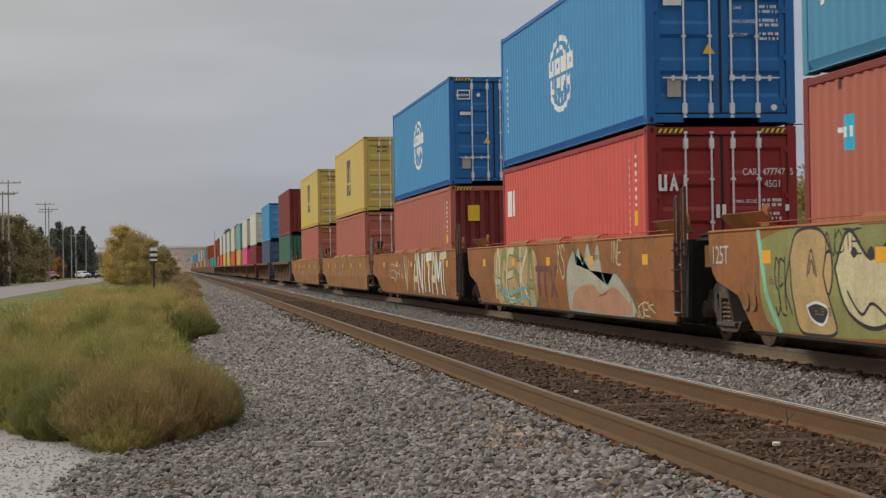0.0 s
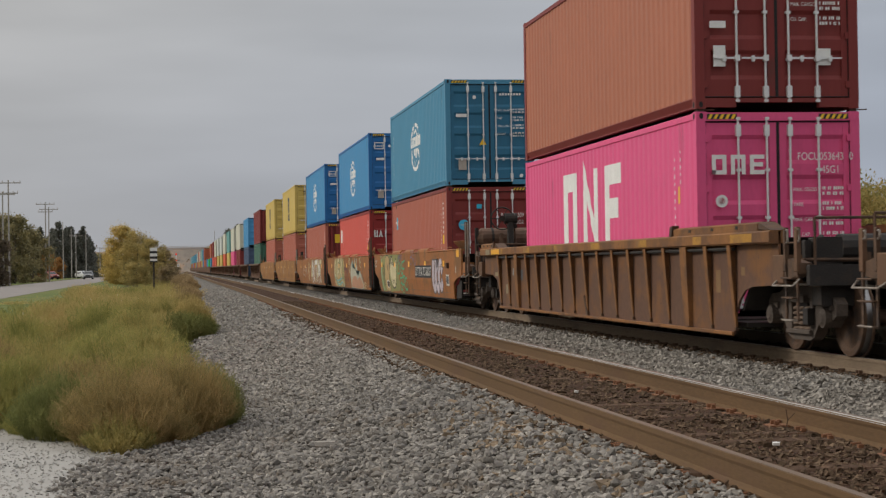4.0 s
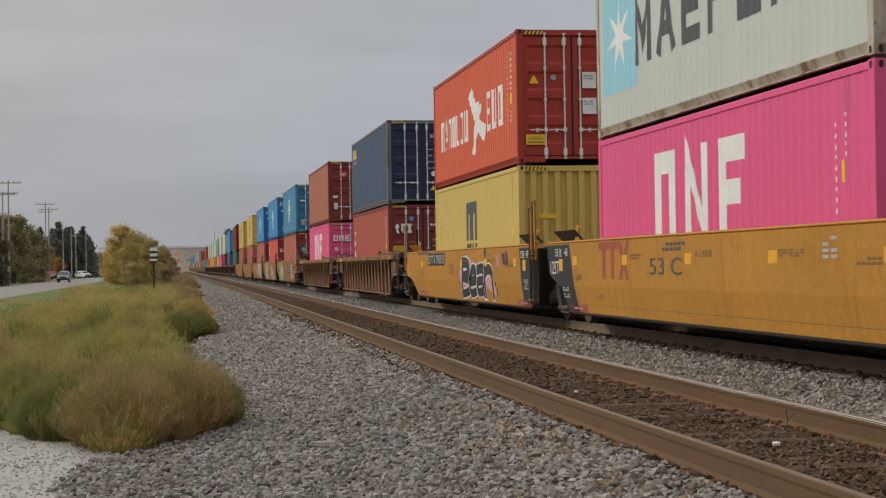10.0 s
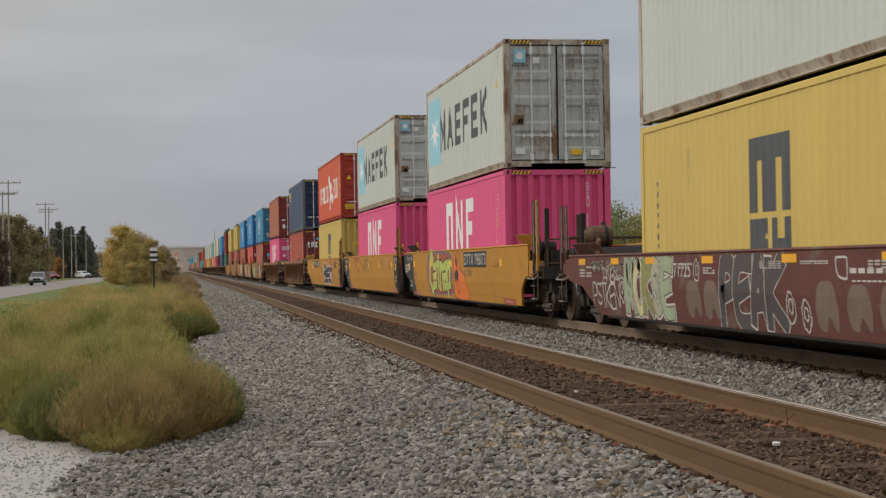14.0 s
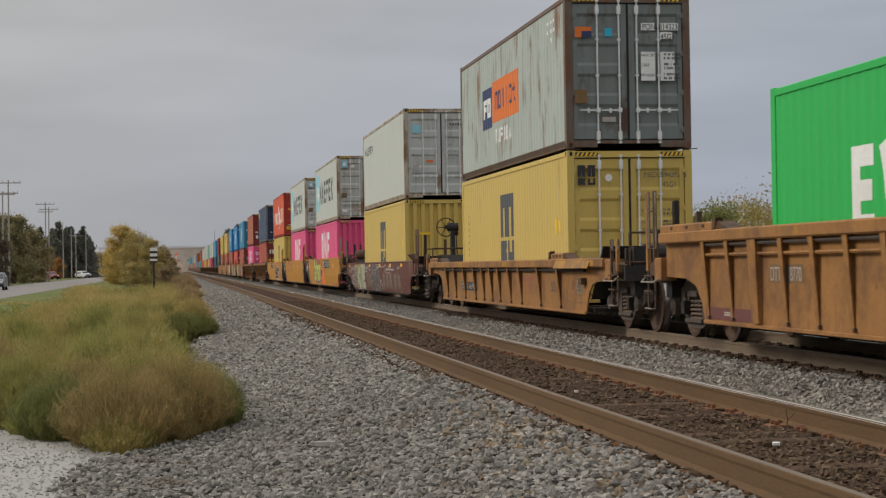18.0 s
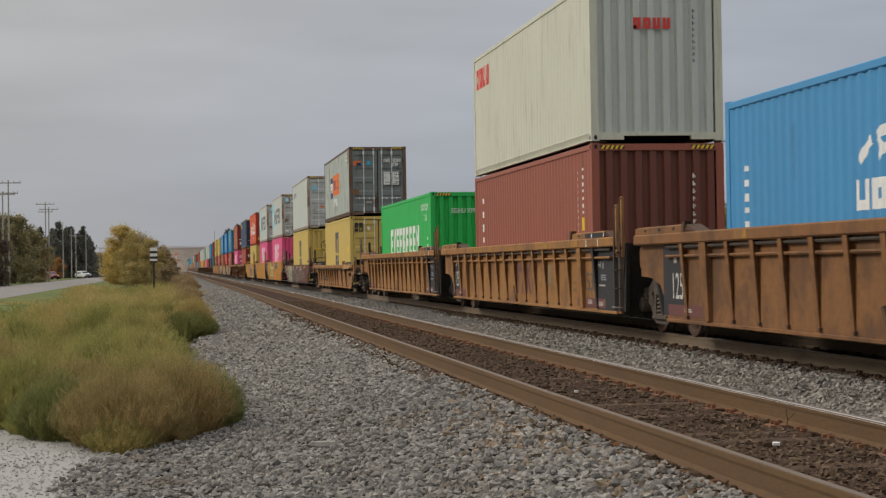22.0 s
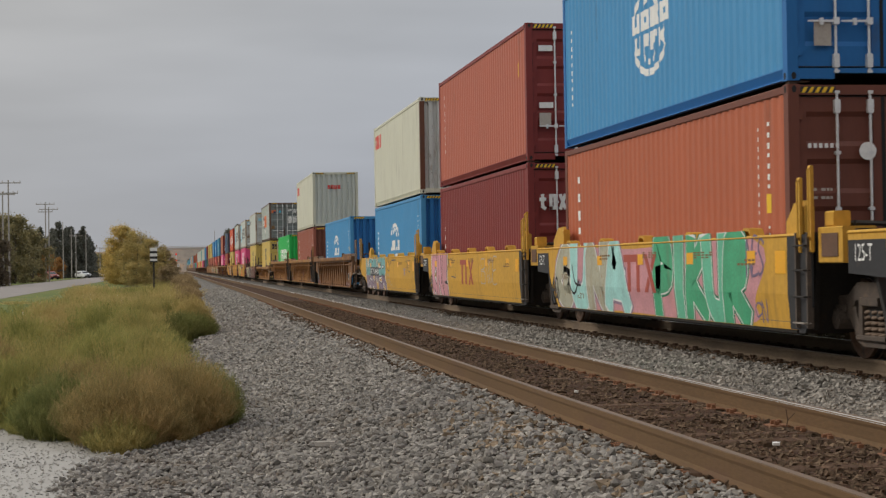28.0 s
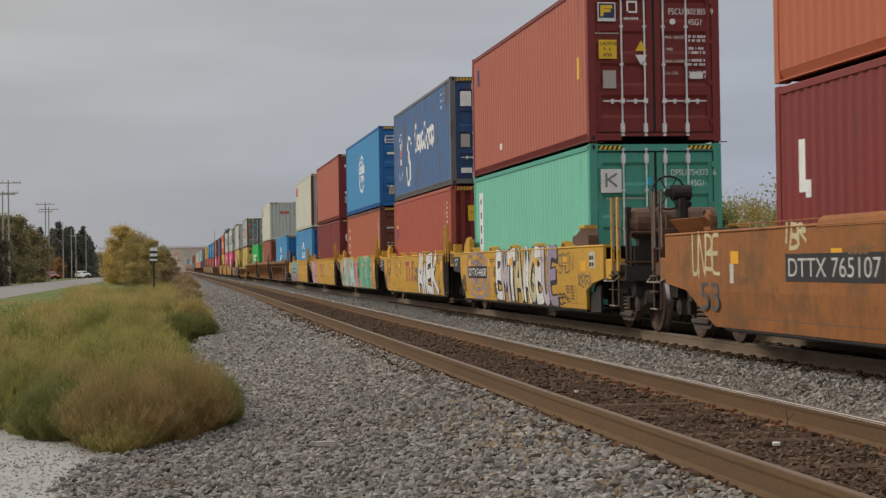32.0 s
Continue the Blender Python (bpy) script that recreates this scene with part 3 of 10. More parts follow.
def bed(x):
    pts = ((-3, -0.60), (0.2, -0.60), (1.0, -0.53), (2.45, -0.16), (2.75, -0.125), (4.95, -0.125), (5.35, -0.17), (6.2, -0.33), (7.2, -0.20),
           (7.45, -0.185), (9.7, -0.185), (10.3, -0.25), (11.8, -0.75))
    for (a, p), (b, q) in zip(pts, pts[1:]):
        if x <= b:
            u = (x - a) / (b - a)
            return p + (q - p) * u
    return -0.75


def sheet(xs, ys, height):
    s = Shape()
    nx = len(xs)
    s.v = [(x, y, height(x, y)) for y in ys for x in xs]
    s.f = [(j * nx + i, j * nx + i + 1, (j + 1) * nx + i + 1, (j + 1) * nx + i) for j in range(len(ys) - 1) for i in range(nx - 1)]
    return s


def ground_height(x, y):
    base = -0.66
    if x > 0.4:
        base = -0.86
    if y < 130 and -11 < x < -2:
        base += 0.05 * noise.noise((x * 0.3, y * 0.12, 0))
    if y > 700:
        base -= (y - 700) * 0.004 if y < 1500 else 3.2
    return base


gx = [-2500, -900, -300, -120, -60, -35, -24, -20.7, -18, -15, -12.4, -11, -9, -7, -5.5, -4, -3, -2, -1, 0, 0.4, 0.8, 4, 8, 12, 16, 24, 40, 80, 200, 700, 2500]
gy = [-600, -100, -20, 0, 6, 10, 14, 18, 22, 26, 30, 36, 42, 50, 60, 72, 86, 100, 120, 150, 200, 280, 400, 600, 900, 1500, 2600, 4500]
ground = structure("ground", sheet(gx, gy, ground_height), M["soil"], "dry grassy soil beside the railway", "ground")
lawn = structure("lawn", sheet([-11.35, -10.4, -9.6, -8.8, -7.8, -6.6, -5.4], [44, 52, 60, 70, 80, 95, 110, 130, 160, 200, 260, 340, 450], lambda x, y: ground_height(x, y) + 0.03),
                 M["lawn"], "mown green grass verge beside the road", "grass")
structure("lawn", sheet([-75, -60, -45, -32, -26, -21.2], [100, 140, 190, 240, 300, 380, 480, 600], lambda x, y: ground_height(x, y) + 0.03),
                     M["lawn"], "mown green grass beyond the road", "grass")
road = structure("road", sheet([-20.4, -19, -16.0, -13.4, -11.3], [-60, 20, 60, 100, 150, 200, 260, 330, 420, 520, 640, 700], lambda x, y: -0.60 - 0.012 * abs(x + 15.9) / 4),
                 M["asphalt"], "pale worn two-lane asphalt road along the railway", "road")
ys = [-20, -5, 2, 6] + [6 + 0.8 * i for i in range(1, 60)] + [56, 60, 66, 74, 84, 100, 120, 150, 200, 280, 400, 600, 900, 1500]
bx = [0.0, 0.12, 0.3, 0.5, 0.7, 0.85, 1.0]


def ballast_sheet():
    s = Shape()
    cols = 34
    for y in ys:
        x0 = edge_left(y)
        drop = 0.0 if y < 700 else (y - 700) * 0.004
        for i in range(cols):
            x = x0 + (11.9 - x0) * i / (cols - 1)
            w = 0.022 * noise.noise((x * 2.3, y * 2.3, 3.1)) if y < 60 else 0
            s.v.append((x, y, profile(x, y) + w - drop))
    for j in range(len(ys) - 1):
        for i in range(cols - 1):
            s.f.append((j * cols + i, j * cols + i + 1, (j + 1) * cols + i + 1, (j + 1) * cols + i))
    return s


ballast = structure("ballast_bed", ballast_sheet(), M["ballast"], "grey crushed-stone ballast bed under two railway tracks", "ballast", smooth=True)
fouled = structure("track_bed", sheet([3.12, 3.3, 3.6, 3.85, 4.1, 4.35, 4.5], [-10, 0] + [4 + 0.7 * i for i in range(90)] + [70, 80, 100, 140, 200, 300, 500, 700],
                   lambda x, y: -0.105 + rise(y) + 0.02 * noise.noise((x * 3, y * 3, 0))), M["fouled"], "dark brown oil-stained fine ballast between the rails", "ballast", smooth=True)
pad = sheet([-9, -7, -5, -4, -3, -2.4, -1.8, -1.3, -1.05, -0.88, -0.4, 0.1, 0.5], [-30, -5, 4, 8] + [9 + 0.4 * i for i in range(26)] + [20.5], lambda x, y: -0.588 + 0.012 * noise.noise((x, y, 0)))
pad.v = [(x + (0.10 * noise.noise((0, y * 1.7, 4)) + 0.05 if x > -1.1 else 0), y, z - (0.02 + 0.03 * (x + 0.9) if x > -0.9 else 0)) for x, y, z in pad.v]
structure("gravel_pad", pad, M["limestone"], "pale compacted limestone gravel pad", "gravel", smooth=True)


# loose stones lie on the bed as one heap of rubble
def stone_field(name, mat, label, spots, size, lumps=False):
    """Crushed stones at the spots, as one mesh of rough blocks, or of broken many-sided lumps."""
    rs = np.random.RandomState(7)
    if lumps:
        g = (1 + 5 ** 0.5) / 2
        proto = np.array([(-1, g, 0), (1, g, 0), (-1, -g, 0), (1, -g, 0), (0, -1, g), (0, 1, g), (0, -1, -g), (0, 1, -g), (g, 0, -1), (g, 0, 1), (-g, 0, -1), (-g, 0, 1)], float) / 1.7
        faces = np.array([(0, 11, 5), (0, 5, 1), (0, 1, 7), (0, 7, 10), (0, 10, 11), (1, 5, 9), (5, 11, 4), (11, 10, 2), (10, 7, 6), (7, 1, 8), (3, 9, 4), (3, 4, 2), (3, 2, 6), (3, 6, 8), (3, 8, 9), (4, 9, 5), (2, 4, 11), (6, 2, 10), (8, 6, 7), (9, 8, 1)])
    else:
        proto = np.array([(-1, -1, -.7), (1, -.9, -.7), (.9, 1, -.7), (-1, .8, -.7), (-.35, -.5, .8), (.6, -.2, .5), (.3, .6, .9), (-.6, .2, .45)], float)
        faces = np.array([(3, 2, 1, 0), (4, 5, 6, 7), (0, 1, 5, 4), (1, 2, 6, 5), (2, 3, 7, 6), (3, 0, 4, 7)])
    n, m, k = len(spots), len(proto), faces.shape[1]
    v = np.repeat(proto[None], n, 0) * (1 + 0.8 * (rs.rand(n, m, 3) - 0.5))
    sz = size * (0.55 + 0.85 * rs.rand(n, 1, 1)) * np.stack([0.85 + 0.75 * rs.rand(n), 0.7 + 0.4 * rs.rand(n), 0.6 + 0.4 * rs.rand(n)], 1)[:, None, :]
    v = v * sz
    a, b = rs.rand(n) * 6.283, (rs.rand(n) - 0.5) * 2.6
    ca, sa, cb, sb = np.cos(a)[:, None], np.sin(a)[:, None], np.cos(b)[:, None], np.sin(b)[:, None]
    x, y, z = v[..., 0], v[..., 1], v[..., 2]
    y, z = y * cb - z * sb, y * sb + z * cb
    x, y = x * ca - y * sa, x * sa + y * ca
    v = np.stack([x, y, z], -1) + np.array(spots)[:, None, :]
    f = (faces[None] + m * np.arange(n)[:, None, None]).reshape(-1, k)
    me = bpy.data.meshes.new(name)
    me.vertices.add(n * m)
    me.vertices.foreach_set("co", v.reshape(-1))
    me.loops.add(f.size)
    me.loops.foreach_set("vertex_index", f.reshape(-1).astype(np.int32))
    me.polygons.add(len(f))
    me.polygons.foreach_set("loop_start", np.arange(0, f.size, k, dtype=np.int32))
    me.materials.append(mat)
    me.update(calc_edges=True)
    me.shade_flat()
    return tagged(new(name, me), label, "gravel", kind="stuff")


def scatter(n, x0, x1, y0, y1, lift, power=1.0, keep=None, seed=1):
    rs = np.random.RandomState(seed)
    out = []
    while len(out) < n:
        y = y0 + (y1 - y0) * rs.rand() ** power
        x = x0 + (x1 - x0) * rs.rand()
        if x < edge_left(y) - 0.15 + 0.35 * rs.rand():
            continue
        # only where the lens can see the bed
        if x > 0.46 * y + 0.4 or x < -0.105 * y - 0.3:
            continue
        if keep and not keep(x, y):
            continue
        out.append((x, y, profile(x, y) + lift * (rs.rand() - 0.3)))
    return out


stone_field("ballast_stones", M["stone"], "loose angular grey crushed stone of the ballast shoulder", scatter(42000, -1.2, 2.98, 7.5, 30, 0.04, 1.45, seed=1), 0.0215)
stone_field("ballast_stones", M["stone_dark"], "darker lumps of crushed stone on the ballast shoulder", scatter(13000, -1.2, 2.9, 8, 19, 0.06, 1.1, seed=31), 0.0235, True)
stone_field("ballast_stones", M["stone"], "loose grey crushed stone of the ballast shoulder", scatter(9000, 0.2, 2.95, 28, 110, 0.03, 1.3, seed=2), 0.032)
stone_field("ballast_stones", M["stone"], "loose grey crushed stone between the two tracks", scatter(19000, 4.78, 7.4, 10, 40, 0.035, 1.4, seed=3) + scatter(3500, 4.78, 7.4, 38, 100, 0.03, 1.2, seed=8), 0.023)
stone_field("cinders", M["stone_brown"], "brown oil-stained stones and cinders between the rails",
            [(x, y, z + 0.012) for x, y, z in scatter(16000, 3.15, 4.48, 7, 60, 0.03, 1.7, seed=4)], 0.0175)
stone_field("cinders", M["stone_brown"], "brown rust-stained stones along the rail", scatter(5200, 2.66, 3.05, 7, 45, 0.045, 1.3, seed=5) + scatter(2600, 4.5, 4.85, 7, 45, 0.045, 1.3, seed=15) + scatter(2200, 7.25, 7.75, 15, 50, 0.03, 1.2, seed=6), 0.018)
stone_field("ballast_stones", M["stone_tan"], "tan rust-stained stones beside the empty track", scatter(800, 1.9, 2.8, 8, 16, 0.05, 1.0, lambda x, y: (x - 1.9) > 0.9 * abs(noise.noise((x * 2, y * 0.8, 1)) * 2), seed=21), 0.027)
stone_field("limestone_chips", M["limestone"], "pale limestone chips on the gravel pad", [(x, y, -0.583) for x, y in [(-0.62 - 2.4 * random.random() ** 1.5, 11 + 8.5 * random.random()) for _ in range(3500)]], 0.0085)
for k, (x, y) in enumerate(((3.93, 11.15), (4.36, 10.0), (3.75, 16.2))):
    s_ = Shape().prism_z([(-0.024, -0.014), (0.02, -0.018), (0.03, 0.005), (0.01, 0.022), (-0.02, 0.015)], 0, 0.018)
    tagged(new("white_stone", s_.mesh("white_stone", M["white"])), "single white stone lying between the rails", "stone").matrix_basis = pose(x, y, -0.085, 8, 0, 40 * k)
for k, (x, y) in enumerate(((4.43, 12.35),)):
    twig = Shape().path([(0, 0, 0), (0.02, 0.01, 0.07), (0.015, 0.03, 0.15)], 0.004, 5).path([(0.02, 0.01, 0.07), (0.07, 0.0, 0.12)], 0.003, 4)
    tagged(new("dry_twig", twig.mesh("dry_twig", M["tie"])), "dry brown twig sticking out of the stones", "twig").matrix_basis = pose(x, y, -0.11, 0, 0, 70 * k)
scrap = Shape().cbox(-0.05, 0.05, -0.09, 0.09, 0, 0.06)
tagged(new("wood_scrap", scrap.mesh("wood_scrap", M["pole"])), "small weathered wood scrap lying on the ballast", "scrap").matrix_basis = pose(1.28, 15.25, -0.435, 0, 10, 80)


# ---- the two tracks ----
def rail_profile(x, top):
    return [(x - 0.036, top), (x + 0.036, top), (x + 0.036, top - 0.030), (x + 0.029, top - 0.050), (x + 0.027, top - 0.135), (x + 0.040, top - 0.165),
            (x + 0.040, top - 0.172), (x - 0.040, top - 0.172), (x - 0.040, top - 0.165), (x - 0.027, top - 0.135), (x - 0.029, top - 0.050), (x - 0.036, top - 0.030)]


def bar_along(poly, stations, climb):
    """One long bar of that section through the stations along y."""
    s = Shape()
    n = len(poly)
    for y in stations:
        s.v += [(x, y, z + climb(y)) for x, z in poly]
    for k in range(len(stations) - 1):
        s.f += [(k * n + i, (k + 1) * n + i, (k + 1) * n + (i + 1) % n, k * n + (i + 1) % n) for i in range(n)]
    s.f += [tuple(range(n)), tuple(range(len(s.v) - 1, len(s.v) - n - 1, -1))]
    return s


def track(centre, top, label, climb=lambda y: 0.0, used=False):
    t = thing("railway_track", label, "track", kind="structure")
    for sx in (-0.7525, 0.7525):
        ends = (-30, 0, 14, 24, 36, 48, 64, 90, 130, 200, 320, 500, 700)
        s = bar_along(rail_profile(centre + sx, top), ends, climb)
        rail = part("rail", s, M["rail_used" if used else "rail_side"], t, "rust-brown steel rail")
        s = bar_along([(centre + sx - 0.024, top - 0.002), (centre + sx - 0.024, top + 0.003), (centre + sx + 0.024, top + 0.003), (centre + sx + 0.024, top - 0.002)][::-1], ends, climb)
        if not used and sx > 0:
            # facet tilted 45 degrees so the camera sees a line of sky glint
            strip = bar_along([(centre + sx - 0.0385, top - 0.010), (centre + sx - 0.0255, top + 0.005), (centre + sx - 0.021, top + 0.002), (centre + sx - 0.034, top - 0.013)][::-1], ends, climb)
            part("polished_strip", strip, M["rail_bright"], rail, "polished rail corner tilted to glint towards the camera")
        part("running_surface", s, M["rail_polished" if used else "rail_top"], rail, "worn steel running surface")
    tie_me = cached("tie", lambda: Shape().cbox(-0.114, 0.114, -0.93, 0.93, -0.17, 0.0, 0.02), M["tie"], "tie")

    def plate_shape():
        p = Shape().box(-0.09, 0.09, -0.19, 0.19, 0, 0.018)
        for yy in (-0.13, 0.13):
            for xx in (-0.05, 0.05):
                p.cbox(xx - 0.012, xx + 0.012, yy - 0.018, yy + 0.018, 0.018, 0.05, 0.005)
        p.cbox(-0.135, -0.10, -0.085, -0.05, 0.0, 0.045, 0.006)
        p.cbox(0.10, 0.135, 0.05, 0.085, 0.0, 0.045, 0.006)
        return p
    plate_me = cached("plate", plate_shape, M["rusty" if used else "plate_rust"], "tie_plate")
    rs = random.Random(int(centre * 10))
    for i in range(130):
        y = -5.4 + 0.53 * i
        tilt = rs.uniform(-1.2, 1.2)
        part("tie", tie_me, None, t, at=pose(centre + rs.uniform(-0.04, 0.04), y + rs.uniform(-0.03, 0.03), top + climb(y) - 0.178 + (rs.uniform(-0.014, 0.020) if y < 15 and not used else rs.uniform(-0.012, 0.006)), 0, rs.uniform(-0.4, 0.4), 90 + tilt))
        for sx in (-0.7525, 0.7525):
            part("tie_plate", plate_me, None, t, at=pose(centre + sx, y, top + climb(y) - (0.184 if used or sx > 0 else 0.205) + rs.uniform(-0.012, 0.004), 0, 0, 90 + rs.uniform(-4, 4)))
    return t


track(3.82, 0.07, "empty near railway track with rust-brown rails on wooden ties", rise)
track(8.572, 0.0, "railway track with rust-brown rails under the moving freight train", used=True)

# ---- shipping containers ----
CL, CW, CH = 6.096, 1.219, 2.896      # half length, half width, height
PITCH = 0.2785                        # one wave of the side wall


DEEP = [0.024]      # depth of the wave in the box being built


def wave(y):
    """Depth of the trapezoid corrugation at y: 0 on the crests."""
    deep = DEEP[0]
    u = ((y + CL) / PITCH) % 1.0
    if u < 0.26:
        return 0.0
    if u < 0.50:
        return deep * (u - 0.26) / 0.24
    if u < 0.76:
        return deep
    return deep * (1.0 - u) / 0.24


def wave_breaks(y0, y1):
    out, k = [y0], math.floor((y0 + CL) / PITCH)
    while True:
        for u in (0.0, 0.26, 0.50, 0.76):
            y = (k + u) * PITCH - CL
            if y >= y1:
                return out + [y1]
            if y > y0 + 1e-4:
                out.append(y)
        k += 1


def side_wall(sign):
    s = Shape()
    pts = wave_breaks(-CL + 0.16, CL - 0.16)
    for y in pts:
        x = sign * (CW - 0.012 - wave(y))
        s.v += [(x, y, 0.15), (x, y, CH - 0.11)]
    s.f = [(2 * i, 2 * i + 2, 2 * i + 3, 2 * i + 1) if sign > 0 else (2 * i, 2 * i + 1, 2 * i + 3, 2 * i + 2) for i in range(len(pts) - 1)]
    return s


def end_wall():
    s = Shape()
    n, w = 8, 2 * CW - 0.30
    for i in range(n):
        a = -CW + 0.15 + w * i / n
        st = w / n
        for u, d in ((0, 0.075), (0.36, 0.075), (0.46, 0.0), (0.90, 0.0)):
            s.v += [(a + u * st, -CL + d + 0.02, 0.15), (a + u * st, -CL + d + 0.02, CH - 0.12)]
    s.v += [(CW - 0.15, -CL + 0.095, 0.15), (CW - 0.15, -CL + 0.095, CH - 0.12)]
    s.f = [(2 * i, 2 * i + 2, 2 * i + 3, 2 * i + 1) for i in range(len(s.v) // 2 - 1)]
    return s


def door_leaf():
    """One door, hinged at x = 0, opening edge at x = 1.05; horizontal ribs pressed into the sheet."""
    s = Shape()
    zs = [(0.17, 0.0), (0.42, 0.0)]
    z = 0.42
    for _ in range(4):
        zs += [(z + 0.06, 0.032), (z + 0.36, 0.032), (z + 0.42, 0.0), (z + 0.575, 0.0)]
        z += 0.575
    zs[-1] = (CH - 0.15, 0.0)
    for z, d in zs:
        s.v += [(0.10, d, z), (0.95, d, z)]
    s.f = [(2 * i, 2 * i + 1, 2 * i + 3, 2 * i + 2) for i in range(len(zs) - 1)]
    s.box(0.0, 0.10, -0.004, 0.05, 0.17, CH - 0.15).box(0.95, 1.068, -0.004, 0.05, 0.17, CH - 0.15)
    return s


def locking_bar():
    s = Shape().tube((0, 0, 0.10), (0, 0, CH - 0.08), 0.0175, 8)
    for z in (0.70, 1.38, 2.06):
        s.cbox(-0.034, 0.034, -0.022, 0.03, z - 0.022, z + 0.022, 0.008)
    for z in (0.24, CH - 0.27):
        s.cbox(-0.036, 0.036, -0.03, 0.035, z - 0.085, z + 0.085, 0.01)
    s.cbox(-0.03, 0.03, -0.03, 0.03, 0.09, 0.13, 0.008).cbox(-0.03, 0.03, -0.03, 0.03, CH - 0.12, CH - 0.08, 0.008)
    return s


def door_handle(flip):
    """Flat handle from the locking bar towards the hinges, with its keeper."""
    f = -flip
    s = Shape().prism_y([(0, -0.016), (f * 0.36, -0.010), (f * 0.36, 0.010), (0, 0.016)][::(1 if f > 0 else -1)], -0.012, 0.006)
    s.cbox(-0.035, 0.035, -0.025, 0.02, -0.045, 0.045, 0.008)
    return s.cbox(f * 0.19 - 0.022, f * 0.19 + 0.022, -0.022, 0.02, -0.05, 0.035, 0.006)


def door_gasket():
    s = Shape()
    w, a, b = 0.011, 0.165, CH - 0.142
    return s.box(-0.008, w, -0.010, 0.02, a, b).box(1.068 - w, 1.072, -0.010, 0.02, a, b).box(w, 1.05 - w, -0.010, 0.02, a, a + w).box(w, 1.05 - w, -0.010, 0.02, b - w, b)


def casting():
    s = Shape()
    w, l, h, c = 0.081, 0.089, 0.118, 0.012
    s.prism_z([(-w, -l + c), (-w + c, -l), (w - c, -l), (w, -l + c), (w, l - c), (w - c, l), (-w + c, l), (-w, l - c)], 0, h)
    return s


# holes are black ovals on the faces; their inner dark is only colour
def casting_hole():
    ring = [(0.03 * math.cos(a), 0.045 * math.sin(a)) for a in [2 * math.pi * i / 10 for i in range(10)]]
    return Shape().prism_y([(x, z + 0.059) for x, z in ring], -0.0915, -0.080)


def casting_slot():
    ring = [(0.039 * math.cos(a), 0.045 * math.sin(a)) for a in [2 * math.pi * i / 10 for i in range(10)]]
    return Shape().prism_x([(x, z + 0.059) for x, z in ring], -0.0835, -0.07)


def hazard():
    """Yellow slanting bars at one end of a header."""
    s = Shape()
    for i in range(5):
        x = 0.085 * i
        s.add([(x, 0, 0), (x + 0.045, 0, 0), (x + 0.085, 0, 0.07), (x + 0.04, 0, 0.07)], [(0, 1, 2, 3)])
    return s


def twist_lock():
    """The lock between two stacked boxes, with its handle sticking out."""
    return Shape().cbox(-0.05, 0.05, -0.07, 0.07, -0.045, 0.004).tube((0.0, -0.05, -0.02), (0.20, -0.07, -0.015), 0.010, 5)


def container_frame(c, paint_mat, post_mat):
    """Rails, posts, header and sill: each one its own part."""
    for sx in (-1, 1):
        part("top_rail", cached(("toprail", sx), lambda: Shape().cbox(sx * CW - (0.06 if sx > 0 else 0), sx * CW + (0.06 if sx < 0 else 0), -CL + 0.16, CL - 0.16, CH - 0.11, CH - 0.012), paint_mat, "top_rail"), None, c)
        part("bottom_rail", cached(("botrail", sx), lambda: Shape().prism_y([(sx * (CW - q), z) for q, z in ((0.004, 0.160), (0.004, 0.148), (0.052, 0.045), (0.002, 0.032), (0.002, 0.014), (0.085, 0.014), (0.085, 0.160))][::-sx], -CL + 0.16, CL - 0.16), paint_mat, "bottom_rail"), None, c)
        for sy in (-1, 1):
            def post():
                p = Shape()
                a, b = sx * CW, sx * (CW - 0.14)
                cpts = [(min(a, b), sy * (CL - 0.002)), (max(a, b), sy * (CL - 0.002)), (max(a, b), sy * (CL - 0.16)), (min(a, b), sy * (CL - 0.16))]
                return p.prism_z(cpts if sy < 0 else cpts[::-1], 0.118, CH - 0.118)
            part("corner_post", cached(("post", sx, sy), post, post_mat if sy < 0 else paint_mat, "corner_post"), None, c)
            for z in (0.0, CH - 0.118):
                cc = part("corner_casting", cached("casting", casting, paint_mat, "corner_casting"), None, c, at=pose(sx * (CW - 0.079), sy * (CL - 0.089), z))
                if sy < 0 and sx < 0:
                    part("casting_hole", cached("hole", casting_hole, M["rubber"], "casting_hole"), None, cc)
                    part("casting_hole", cached("slot", casting_slot, M["rubber"], "casting_hole"), None, cc)
    part("header", cached("header", lambda: Shape().box(-CW + 0.14, CW - 0.14, -CL + 0.004, -CL + 0.10, CH - 0.13, CH - 0.01), paint_mat, "header"), None, c)
    part("sill", cached("sill", lambda: Shape().box(-CW + 0.14, -0.62, -CL + 0.004, -CL + 0.12, 0.02, 0.15).box(0.62, CW - 0.14, -CL + 0.004, -CL + 0.12, 0.02, 0.15)
                        .box(-0.62, 0.62, -CL + 0.004, -CL + 0.12, 0.09, 0.15), paint_mat, "sill"), None, c)


